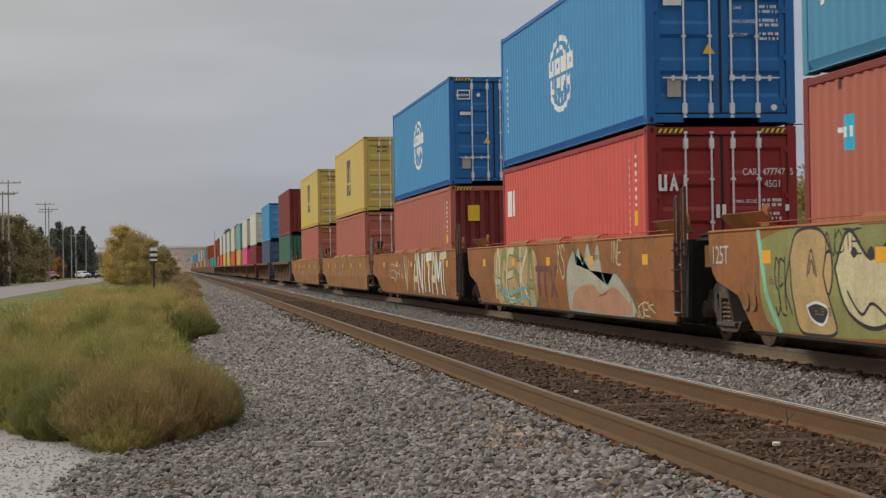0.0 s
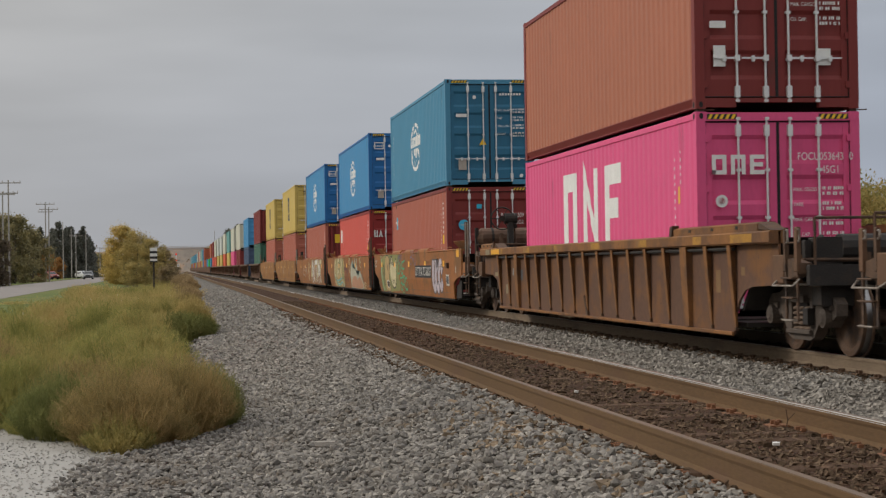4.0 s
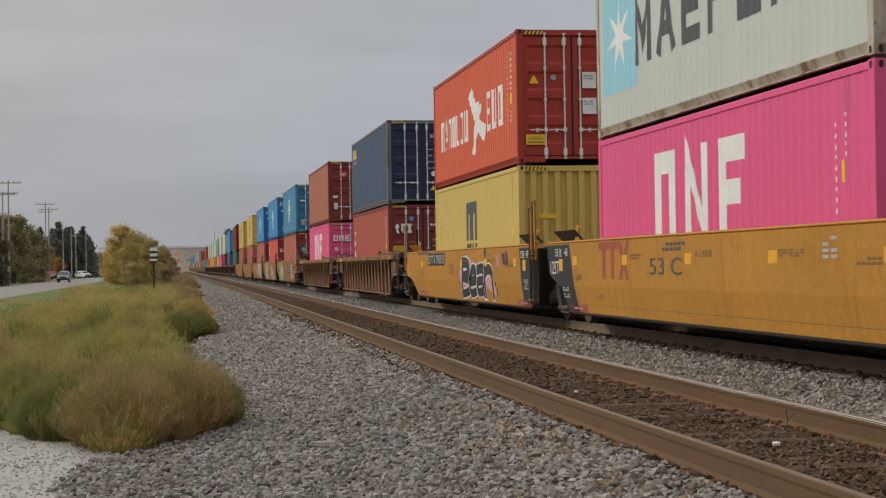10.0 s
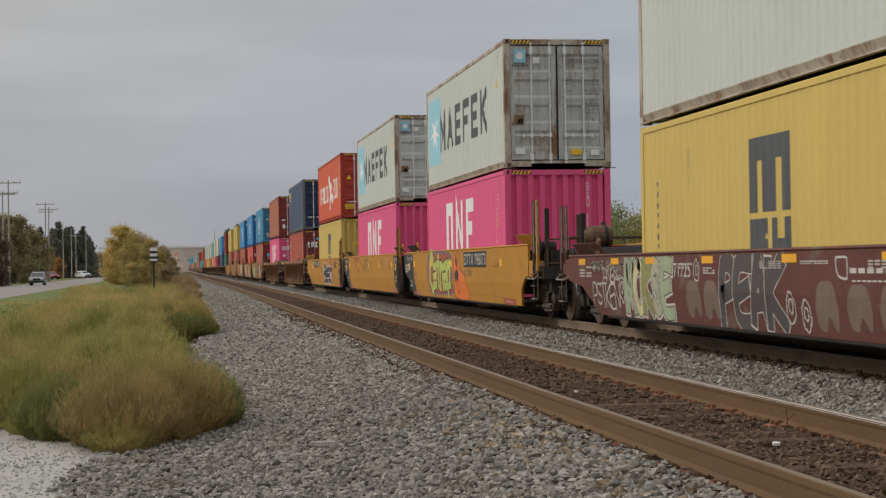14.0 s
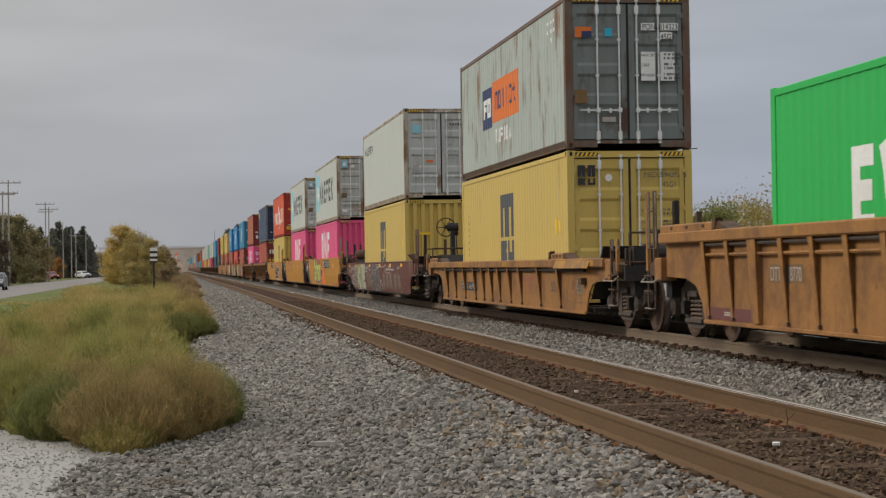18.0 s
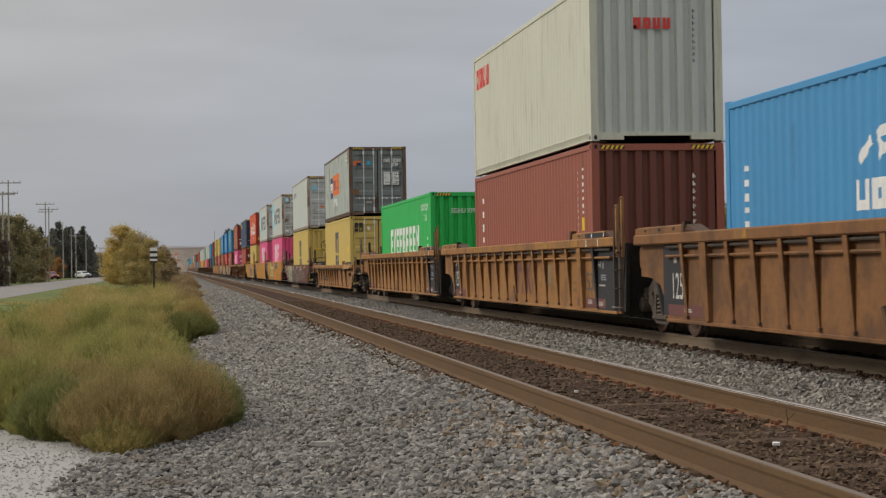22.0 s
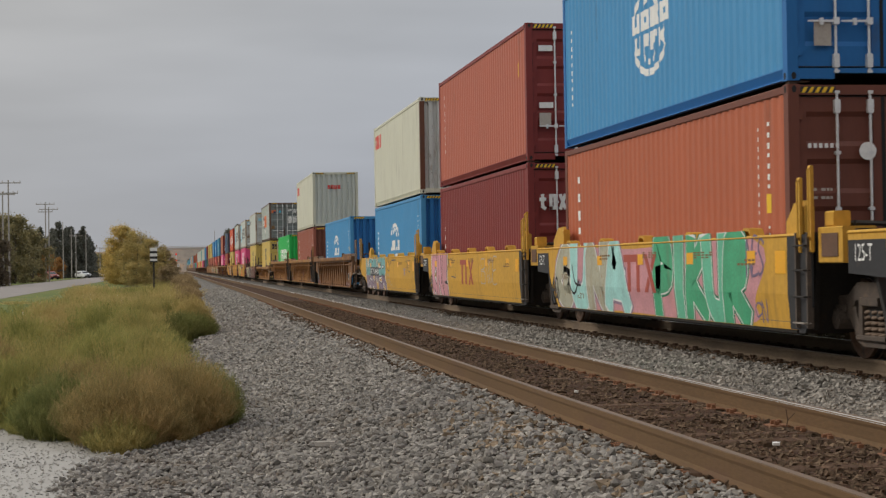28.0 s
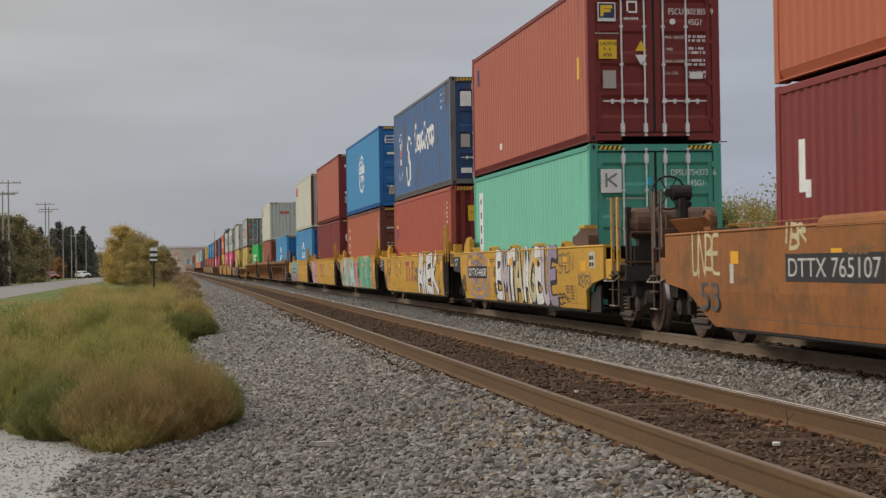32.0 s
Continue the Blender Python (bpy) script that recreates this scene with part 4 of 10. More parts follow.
def container(label, colour, y16, z, end="door", side=(), face=(), end_colour=None, shift=0.0, far=False, post_colour=None):
    """One high-cube box; its near end stands at y16 when the clip is at 16 s."""
    c = thing("shipping_container", label, "container", "containers on the train", at=pose(8.572 + shift, y16 + CL, z))
    DEEP[0] = 0.011 if colour in ("yellow", "green", "pale", "cream", "slate", "pink") else 0.022
    pm = PAINT[colour]
    # a darker end_colour puts the near end's shade into its paint
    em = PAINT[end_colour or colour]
    part("side_wall", cached(("side", -1, DEEP[0]), lambda: side_wall(-1), pm, "side_wall"), None, c)
    part("side_wall", cached(("side", 1, DEEP[0]), lambda: side_wall(1), pm, "side_wall"), None, c)
    part("roof", cached("roof", lambda: Shape().box(-CW + 0.03, CW - 0.03, -CL + 0.1, CL - 0.1, CH - 0.05, CH - 0.02), pm, "roof"), None, c)
    part("floor", cached("floor", lambda: Shape().box(-CW + 0.06, CW - 0.06, -CL + 0.15, CL - 0.15, 0.10, 0.16), M["steel_dark"], "floor"), None, c)
    part("end_wall", cached("backend", lambda: Shape().box(-CW + 0.14, CW - 0.14, CL - 0.09, CL - 0.04, 0.03, CH - 0.03), pm, "end_wall"), None, c)
    if far:
        part("frame", cached("farframe", lambda: Shape().box(-CW, -CW + 0.12, -CL, -CL + 0.14, 0, CH).box(CW - 0.12, CW, -CL, -CL + 0.14, 0, CH).box(-CW, -CW + 0.05, -CL + 0.14, CL, 0, 0.15)
                             .box(-CW, -CW + 0.05, -CL + 0.14, CL, CH - 0.1, CH), pm, "frame"), None, c)
    else:
        container_frame(c, PAINT[post_colour] if post_colour in ("rusted_pale", "rusted_slate", "steel_grey") else pm if post_colour else em if end == "door" else pm, PAINT[post_colour] if post_colour else em if end == "door" else pm)
        for hx in (-CW + 0.17, CW - 0.60):
            part("hazard_backing", cached("hazard_back", lambda: Shape().add([(-0.01, 0, -0.004), (0.435, 0, -0.004), (0.435, 0, 0.074), (-0.01, 0, 0.074)], [(0, 1, 2, 3)]), M["black"], "hazard_backing"), None, c, "black ground of the warning stripes", at=pose(hx, -CL + 0.001, CH - 0.105))
            part("hazard_stripes", cached("hazard", hazard, M["yellow_mark"], "hazard_stripes"), None, c, "yellow warning stripes on the header", at=pose(hx, -CL - 0.001, CH - 0.105))["kind"] = "stuff"
        if z > 2:
            for sx in (-1, 1):
                part("twist_lock", cached("twist", twist_lock, M["rusty"], "twist_lock"), None, c, "rusty twist lock", at=pose(sx * (CW - 0.08), -CL + 0.09, 0))
    if end == "door":
        for k, (hx, flip) in enumerate(((-CW + 0.14, 1), (CW - 0.14, -1))):
            d = part("door", cached(("door", flip), lambda: door_leaf() if flip > 0 else mirrored(door_leaf()), em, "door"), None, c, at=pose(hx, -CL + 0.04, 0))
            if far:
                continue
            for hz in (0.35, 1.05, 1.80, 2.52):
                part("hinge", cached("hinge", lambda: Shape().cbox(-0.055, 0.055, -0.03, 0.01, -0.05, 0.05, 0.01), em, "hinge"), None, d, at=pose(-flip * 0.005, -0.005, hz))
            for bx in (0.48, 0.905):
                part("locking_bar", cached("lockbar", locking_bar, M["galv"], "locking_bar"), None, d, "galvanised locking bar", at=pose(flip * bx, -0.035, 0))
                part("door_handle", cached(("handle", flip), lambda: door_handle(flip), M["galv"], "door_handle"), None, d, at=pose(flip * bx, -0.062, 0.72))
            part("door_gasket", cached(("gasket", flip), lambda: door_gasket() if flip > 0 else mirrored(door_gasket()), M["rubber"], "door_gasket"), None, d, "black rubber door gasket")
            if flip > 0:
                part("door_seal", cached("seal", lambda: Shape().box(-0.007, 0.007, -0.012, 0.03, 0.17, CH - 0.15), M["rubber"], "door_seal"), None, d, at=pose(1.08, 0, 0))
    else:
        part("end_wall", cached("endwall", end_wall, em, "end_wall"), None, c, "corrugated front end wall")
    for k, (kind, mat, args) in enumerate(side):
        MARK_OUT[0] = 0.0025 + 0.0006 * k
        key = ("mark", kind, mat, str(args), DEEP[0], k)
        if key not in CACHE:
            CACHE[key] = SIDE_MARKS[kind](mat, *args) if kind == "blocks" else [SIDE_MARKS[kind](mat, *args)]
        for me in CACHE[key]:
            mk = part("marking", me, None, c, SIDE_LABELS.get(kind, ""))
            if kind in ("code", "brush", "globe", "fan", "forms"):
                mk["kind"] = "stuff"
    for kind, mat, args in face:
        mk = part("marking", FACE_MARKS[kind](mat, *args), None, c)
        if kind in ("bars", "text", "forms", "column"):
            mk["kind"] = "stuff"
    MOVERS.append((c, 8.572 + shift, y16 + CL, z))
    return c


def mirrored(s):
    s.v = [(-x, y, z) for x, y, z in s.v]
    s.f = [tuple(reversed(f)) for f in s.f]
    return s


MARK_OUT = [0.003]


# markings that follow the corrugated wall: for each y the stretches of z that carry paint.
# u runs from 0 at the far end of the wall to 1 at the near end, w from 0 at the floor to 1 at the roof.
def side_mark(mat, spans, y0, y1, step=0.03):
    s = Shape()
    ys = sorted(set(wave_breaks(y0, y1) + [y0 + (y1 - y0) * i / max(1, round((y1 - y0) / step)) for i in range(round((y1 - y0) / step) + 1)]))
    for a, b in zip(ys, ys[1:]):
        if b - a < 1e-4:
            continue
        xa, xb = -(CW - 0.012 - wave(a + 1e-5)) - MARK_OUT[0], -(CW - 0.012 - wave(b - 1e-5)) - MARK_OUT[0]
        for z0, z1 in spans((a + b) / 2):
            if z1 - z0 > 0.005:
                s.add([(xa, a, z0), (xb, b, z0), (xb, b, z1), (xa, a, z1)], [(3, 2, 1, 0)])
    return s.weld().mesh("marking", M[mat])


def mark_blocks(mat, cy, cz, width, height, cells):
    """A row of plain blocks, read along -y; cells: (share of the width, list of (low, high) shares of the height). One mesh for each block."""
    total = sum(w for w, _ in cells)
    out, u, run, start = [], 0.0, [], 0.0

    def close(end):
        def spans(y):
            v = (cy + width / 2 - y) / width * total
            for a, b, zz in run_now:
                if a <= v < b:
                    return [(cz + height * p, cz + height * q) for p, q in zz]
            return []
        run_now = list(run)
        out.append(side_mark(mat, spans, cy + width / 2 - end / total * width, cy + width / 2 - start / total * width))
    for w, zz in cells:
        if zz:
            if not run:
                start = u
            run.append((u, u + w, zz))
        elif run:
            close(u)
            run = []
        u += w
    if run:
        close(u)
    return out


def quad_span(q, y):
    """Where the line at y crosses a convex outline (y, z)."""
    zs = []
    for (a, b), (c, d) in zip(q, q[1:] + q[:1]):
        if (a - y) * (c - y) <= 0 and abs(c - a) > 1e-9:
            zs.append(b + (d - b) * (y - a) / (c - a))
    return (min(zs), max(zs)) if len(zs) > 1 else None


def spans_of(quads):
    """The painted stretches of z at each y, for outlines laid over one another."""
    boxed = [(min(p[0] for p in q), max(p[0] for p in q), q) for q in quads]

    def spans(y):
        got = sorted(x for x in (quad_span(q, y) for lo, hi, q in boxed if lo <= y <= hi) if x)
        out = []
        for a, b in got:
            if out and a <= out[-1][1] + 1e-4:
                out[-1] = (out[-1][0], max(b, out[-1][1]))
            else:
                out.append((a, b))
        return out
    return spans


def mark_forms(mat, cy, cz, width, height, forms, thick, gap=0.45):
    """A row of block forms read along -y, its middle at cy, its foot at cz."""
    quads = [[(cy + width / 2 - x, cz + z) for x, z in q] for r in form_quads(forms, width, height, thick, gap) for q in r]
    return side_mark(mat, spans_of(quads), cy - width / 2, cy + width / 2, 0.02)


def arcs(cy, cz, r, rh, a0, a1, n, duty, half):
    """n broken strokes along an oval, from a0 to a1 degrees."""
    out = []
    for i in range(n):
        p = a0 + (a1 - a0) * i / n
        q = p + (a1 - a0) / n * duty
        out += ribbon([(cy - r * math.cos(radians(p + (q - p) * k / 4)), cz + rh * math.sin(radians(p + (q - p) * k / 4))) for k in range(5)], half, 0.0)
    return out


def mark_globe(mat, cy, cz, r, rh):
    """A round emblem: broken arcs above and below two rows of block forms."""
    q = arcs(cy, cz, r, rh, 22, 158, 5, 0.82, 0.055) + arcs(cy, cz, r, rh, 200, 340, 4, 0.80, 0.055) + arcs(cy, cz, r * 0.55, rh * 0.74, 40, 140, 3, 0.7, 0.045) + arcs(cy, cz, r * 0.5, rh * 0.76, 220, 320, 3, 0.7, 0.045)
    for forms, w, z, h in (("cup ring comb ring", 2.1 * r, 0.02, 0.46), ("cup flag flag tine", 1.75 * r, -0.50, 0.42)):
        q += [[(cy + w / 2 - x, cz + rh * z + zz) for x, zz in e] for g in form_quads(forms, w, rh * h, 0.055, 0.35) for e in g]
    return side_mark(mat, spans_of(q), cy - r - 0.08, cy + r + 0.08, 0.02)


def mark_fan(mat, cy, cz, r, rh):
    """A half-round emblem over two rows of block forms."""
    q = arcs(cy, cz + rh * 0.28, r, rh * 0.72, 14, 166, 4, 0.82, 0.06) + arcs(cy, cz + rh * 0.28, r * 0.55, rh * 0.5, 20, 160, 3, 0.75, 0.05)
    for a in (60, 90, 120):
        q += ribbon([(cy - r * 0.58 * math.cos(radians(a)), cz + rh * 0.28 + rh * 0.42 * math.sin(radians(a))), (cy - r * math.cos(radians(a)), cz + rh * 0.28 + rh * 0.70 * math.sin(radians(a)))], 0.05, 0)
    for forms, w, z, h in (("cup ring comb cup ring", 2.15 * r, -0.22, 0.48), ("comb arch post flag flag arch", 2.0 * r, -0.80, 0.42)):
        q += [[(cy + w / 2 - x, cz + rh * z + zz) for x, zz in e] for g in form_quads(forms, w, rh * h, 0.055, 0.3) for e in g]
    return side_mark(mat, spans_of(q), cy - 1.1 * r, cy + 1.1 * r, 0.02)


def mark_star(mat, cy, cz, r, rh):
    """A seven-pointed star."""
    q = []
    for i in range(7):
        a = radians(90 + 360 * i / 7)
        c, n = Vector((r * math.cos(a), rh * math.sin(a))), Vector((-r * math.sin(a), rh * math.cos(a))) * 0.17
        q.append([(cy + n.x, cz + n.y), (cy + c.x, cz + c.y), (cy - n.x, cz - n.y), (cy - c.x * 0.2, cz - c.y * 0.2)])
    return side_mark(mat, spans_of(q), cy - r, cy + r, 0.02)


def mark_pinwheel(mat, cy, cz, r, rh):
    """A ragged pinwheel of four broad blades."""
    q = []
    for a, b, c, d, e, f, g, h in ((-0.1, 0.15, 0.55, 1.0, 0.95, 0.75, 0.3, 0.0), (0.1, 0.1, -0.5, 0.5, -0.35, 0.15, 0.0, -0.2), (0.15, 0.1, -0.85, -0.25, -0.7, -0.75, -0.05, -0.35), (0.25, 0.0, 0.55, -0.95, 0.3, -1.0, -0.1, -0.1), (-0.2, 0.5, 0.2, 0.5, 0.3, -0.35, -0.25, -0.35)):
        q.append([(cy + a * r, cz + b * rh), (cy + c * r, cz + d * rh), (cy + e * r, cz + f * rh), (cy + g * r, cz + h * rh)])
    return side_mark(mat, spans_of(q), cy - r, cy + r, 0.02)


def mark_script(mat, cy, cz, width, height):
    """A loose run of brush loops, tall at its start."""
    q = []
    for i, (h, k) in enumerate(((1.0, 0.5), (0.5, 0.5), (0.5, 1.0), (0.55, 0.4), (0.9, 0.6), (0.5, 0.9), (0.55, 0.4), (0.6, 0.8))):
        x0, w = cy + width / 2 - width * i / 8, width / 8
        z1, z0 = cz + height * (0.25 + h * 0.75), cz + height * 0.2 * (1 - k)
        pts = smoothed([(x0 - 0.75 * w, z1 - 0.12 * height), (x0 - 0.4 * w, z1), (x0 - 0.1 * w, (z0 + z1) / 2 + 0.1), (x0 - 0.35 * w, z0), (x0 - 0.8 * w, z0 + 0.25 * height * k), (x0 - 0.95 * w, z0 + 0.5 * height * k)], 3)
        q += ribbon(pts, [0.05 + 0.035 * math.sin(j * 0.9 + i) ** 2 for j in range(len(pts))])
    return side_mark(mat, spans_of(q), cy - width / 2 - 0.1, cy + width / 2 + 0.1, 0.02)


def mark_oval(mat, cy, cz, r, rh):
    """A thin oval line, broken at the foot."""
    return side_mark(mat, spans_of(arcs(cy, cz, r, rh, -60, 240, 3, 0.97, 0.022)), cy - r - 0.05, cy + r + 0.05, 0.02)


def mark_swash(mat, cy, cz, width, height):
    """One tall double-curved brush stroke, thick in its middle."""
    pts = smoothed([(cy + width * u, cz + height * v) for u, v in ((-0.30, 0.34), (0.02, 0.5), (0.22, 0.32), (0.02, 0.02), (-0.12, -0.2), (0.05, -0.46), (0.36, -0.42), (0.46, -0.12))], 5)
    n = len(pts)
    return side_mark(mat, spans_of(ribbon(pts, [0.04 + 0.10 * math.sin(math.pi * i / n) ** 2 for i in range(n)])), cy - width, cy + width, 0.02)


def mark_triangle(mat, cy, cz, size):
    return side_mark(mat, spans_of([[(cy - size / 2, cz), (cy + size / 2, cz), (cy, cz + size * 0.9)]]), cy - size / 2, cy + size / 2, 0.02)


def mark_rect(mat, cy, cz, width, height):
    return side_mark(mat, lambda y: [(cz - height / 2, cz + height / 2)], cy - width / 2, cy + width / 2, 0.2)


def mark_code(mat, cy, top, n, size, gap=0.05):
    """An upright column of small plain bars."""
    zz = [(top - i * (size + gap) - size * (0.5 + 0.25 * ((i * 7) % 3) / 2), top - i * (size + gap)) for i in range(n)]
    return side_mark(mat, lambda y: zz, cy - (0.42 if size > 0.105 else 0.22) * size, cy + (0.42 if size > 0.105 else 0.22) * size, 0.05)


SIDE_MARKS = {"blocks": mark_blocks, "globe": mark_globe, "fan": mark_fan, "star": mark_star, "rect": mark_rect, "code": mark_code, "forms": mark_forms, "pinwheel": mark_pinwheel, "script": mark_script, "oval": mark_oval, "swash": mark_swash, "triangle_mark": mark_triangle}
SIDE_LABELS = {"globe": "white round shipping-line emblem", "fan": "white half-round shipping-line emblem", "star": "white star emblem", "forms": "large painted block mark", "blocks": "large painted block emblem"}


# markings on the near end, in the plane of the doors
def face_bars(mat, x0, z0, width, height, rows, n, seed=1, out=0.012):
    """Lines of unreadable small writing as plain bars."""
    rs = random.Random(seed + rows * 7 + n)
    s = Shape()
    rh = height / rows
    y = -CL - out

    def bar(a, b, z, h):
        s.add([(a, y, z), (b, y, z), (b, y, z + h), (a, y, z + h)], [(0, 1, 2, 3)])
    for r in range(rows):
        z = z0 + r * rh
        if rows == 2 and n == 5:
            x = x0
            while x < x0 + width * 0.95:
                w = width * rs.uniform(0.04, 0.09)
                bar(x, x + w, z, rh * 0.62)
                x += w + width * rs.choice((0.03, 0.03, 0.12))
            continue
        if rows > 1 and n > 2:
            a = x0 + width * rs.uniform(0.28, 0.42)
            bar(x0, a, z, rh * 0.34)
            x = x0 + width * 0.52
            while x < x0 + width * 0.95:
                w = width * rs.uniform(0.08, 0.2)
                bar(x, min(x + w, x0 + width), z, rh * 0.34)
                x += w + width * 0.035
            continue
        cell = width / n
        for i in range(n):
            if n == 1:
                # one upright mark and a short one beside it
                bar(x0 + cell * 0.1, x0 + cell * 0.36, z, rh * 0.62)
                bar(x0 + cell * 0.46, x0 + cell * 0.72, z + rh * rs.uniform(0, 0.3), rh * rs.uniform(0.12, 0.32))
            else:
                bar(x0 + i * cell, x0 + i * cell + cell * 0.62, z, rh * 0.62)
    return s.mesh("marking", M[mat])


def face_rect(mat, x0, z0, width, height, out=0.008):
    y = -CL - out
    return Shape().add([(x0, y, z0), (x0 + width, y, z0), (x0 + width, y, z0 + height), (x0, y, z0 + height)], [(0, 1, 2, 3)]).mesh("marking", M[mat])


def face_triangle(mat, x0, z0, size, up=1):
    y = -CL - 0.010
    return Shape().add([(x0, y, z0), (x0 + size, y, z0), (x0 + size / 2, y, z0 + up * size * 0.85)], [(0, 1, 2) if up > 0 else (0, 2, 1)]).mesh("marking", M[mat])


def face_disc(mat, x, z, r):
    y = -CL - 0.010
    return Shape().add([(x + r * math.cos(2 * math.pi * i / 18), y, z + r * math.sin(2 * math.pi * i / 18)) for i in range(18)], [tuple(range(18))]).mesh("marking", M[mat])


def face_forms(mat, x0, z0, width, height, forms, thick, out=0.012):
    """Block forms on the doors."""
    s = Shape()
    for k, q in enumerate(form_quads(forms, width, height, thick, 0.3)):
        for e in q:
            s.add([(x0 + x, -CL - out - 0.0004 * k, z0 + z) for x, z in e], [(3, 2, 1, 0)])
    return s.mesh("marking", M[mat])


def face_column(mat, x, z, size, text, out=0.012):
    """Characters one below the other; z is the top."""
    me = lettering("\n".join(text), size)
    me.transform(Matrix.Translation((x, -CL - out, z - size * 0.75)))
    me.materials.clear()
    me.materials.append(M[mat])
    return me


def lettering(text, size):
    """Mesh of readable stencilled characters, standing in the xz plane and facing -y."""
    key = ("text", text, size)
    if key not in CACHE:
        cu = bpy.data.curves.new("lettering", "FONT")
        cu.body, cu.size, cu.space_line = text, size, 0.86
        ob = bpy.data.objects.new("lettering", cu)
        scene.collection.objects.link(ob)
        bpy.context.view_layer.update()
        me = bpy.data.meshes.new_from_object(ob.evaluated_get(bpy.context.evaluated_depsgraph_get()))
        bpy.data.objects.remove(ob)
        me.transform(Matrix.Rotation(radians(90), 4, "X") @ Matrix.Diagonal((0.80, 1, 1, 1)))
        CACHE[key] = me
    return CACHE[key].copy()


def face_text(mat, x0, z0, size, text, out=0.012):
    me = lettering(text, size)
    me.transform(Matrix.Translation((x0, -CL - out, z0)))
    me.materials.clear()
    me.materials.append(M[mat])
    return me


FACE_MARKS = {"bars": face_bars, "rect": face_rect, "triangle": face_triangle, "disc": face_disc, "text": face_text, "forms": face_forms, "column": face_column}



def door_code(mat, owner, number, check, z=2.28, x=0.27):
    """The stencilled code of a box and its size code below it."""
    return [("text", mat, (x, z, 0.155, owner)), ("text", mat, (x + 0.33, z, 0.155, number)), ("text", mat, (x + 0.78, z, 0.155, check)), ("text", mat, (x + 0.36, z - 0.19, 0.155, "45G1"))]


def door_table(mat, z=1.86, rows=("MAX. GROSS", "TARE", "MAX. CARGO", "CU. CAP."), x=0.20, step=0.215):
    """Small weight lines: words at the left, two lines of figures too small to read as bars."""
    out = []
    for i, w in enumerate(rows):
        out += [("text", mat, (x, z - i * step, 0.078, w)), ("bars", mat, (x + 0.44, z - i * step - 0.055, 0.32, 0.15, 2, 5, i + 1))]
    return out



GLOBE_SIDE = [("globe", "white", (0.10, 1.47, 0.98, 0.68)), ("code", "white", (5.5, 2.16, 10, 0.115, 0.035)), ("code", "white", (-5.4, 2.4, 1, 0.14))]
FAN_SIDE = [("fan", "white", (0.5, 1.45, 1.05, 0.70)), ("code", "white", (5.3, 2.0, 9, 0.14, 0.04)), ("code", "white", (-5.2, 2.3, 9, 0.11, 0.03)), ("code", "white", (-5.5, 2.3, 5, 0.10, 0.03)), ("rect", "yellow_mark", (-5.5, 1.55, 0.10, 0.2)), ("code", "white", (-5.5, 1.3, 2, 0.13))]
PINK_SIDE = [("forms", "white", (0.4, 0.95, 4.3, 1.49, "arch lean flag", 0.17, 0.42)), ("code", "white", (-4.95, 2.3, 9, 0.09, 0.03)), ("code", "white", (-5.25, 2.4, 5, 0.08, 0.03)), ("rect", "yellow_mark", (-5.15, 1.75, 0.12, 0.25))]
CODES = [("code", "white", (-4.95, 2.45, 17, 0.085, 0.032)), ("code", "white", (-5.3, 2.5, 7, 0.10, 0.03)), ("rect", "yellow_mark", (-5.3, 1.48, 0.11, 0.24)), ("code", "white", (-5.3, 1.2, 3, 0.07, 0.02))]
LETTER_SIDE = [("code", "white", (5.1, 2.35, 7, 0.24, 0.07))]
YELLOW_SIDE = [("forms", "dark_mark", (0.10, 1.38, 1.5, 0.96, "arch arch", 0.15, -0.12)), ("forms", "dark_mark", (0.10, 0.84, 1.5, 0.46, "comb cup", 0.10, 0.3)), ("code", "dark_mark", (5.2, 2.0, 9, 0.12, 0.04)), ("rect", "yellow_mark", (-5.3, 1.5, 0.1, 0.2)), ("code", "plate_mark", (-5.25, 2.4, 4, 0.09, 0.03))]
LIGHT_DOOR = [("bars", "white", (0.28, 2.30, 0.62, 0.12, 1, 8)), ("bars", "white", (0.28, 2.12, 0.30, 0.10, 1, 4)), *door_table("white")]
BLUE_DOOR = [("forms", "white", (-1.0, 2.28, 0.36, 0.26, "ring", 0.016)), ("bars", "white", (-1.03, 2.37, 0.42, 0.09, 1, 6)), ("disc", "white", (-0.42, 2.40, 0.05)), ("bars", "white", (0.28, 2.45, 0.62, 0.10, 1, 8)), *door_table("white", 2.02),
              ("rect", "white", (-0.93, 1.86, 0.30, 0.09)), ("triangle", "yellow_mark", (-0.30, 1.10, 0.20)), ("rect", "faint_mark", (-0.88, 0.42, 0.22, 0.30)), ("disc", "white", (0.86, 0.25, 0.05))]
CAUTION = [("rect", "yellow_mark", (-1.04, 0.40, 0.42, 0.22)), ("text", "black", (-0.99, 0.51, 0.09, "CAUTION")), ("bars", "black", (-1.0, 0.43, 0.36, 0.06, 1, 8)), ("rect", "faint_mark", (0.92, 0.36, 0.2, 0.3)), ("disc", "white", (1.0, 0.22, 0.05))]

YB, ZB = 0.37, 3.31     # container floors: in the well, and on the lower box


def pair(y16, low, high, far=False):
    """A box in the well and, where there is one, a box on top of it."""
    if low:
        container(low[0], low[1], y16, YB, far=far, **low[2])
    if high:
        container(high[0], high[1], y16, ZB, far=far, **high[2])


S = dict
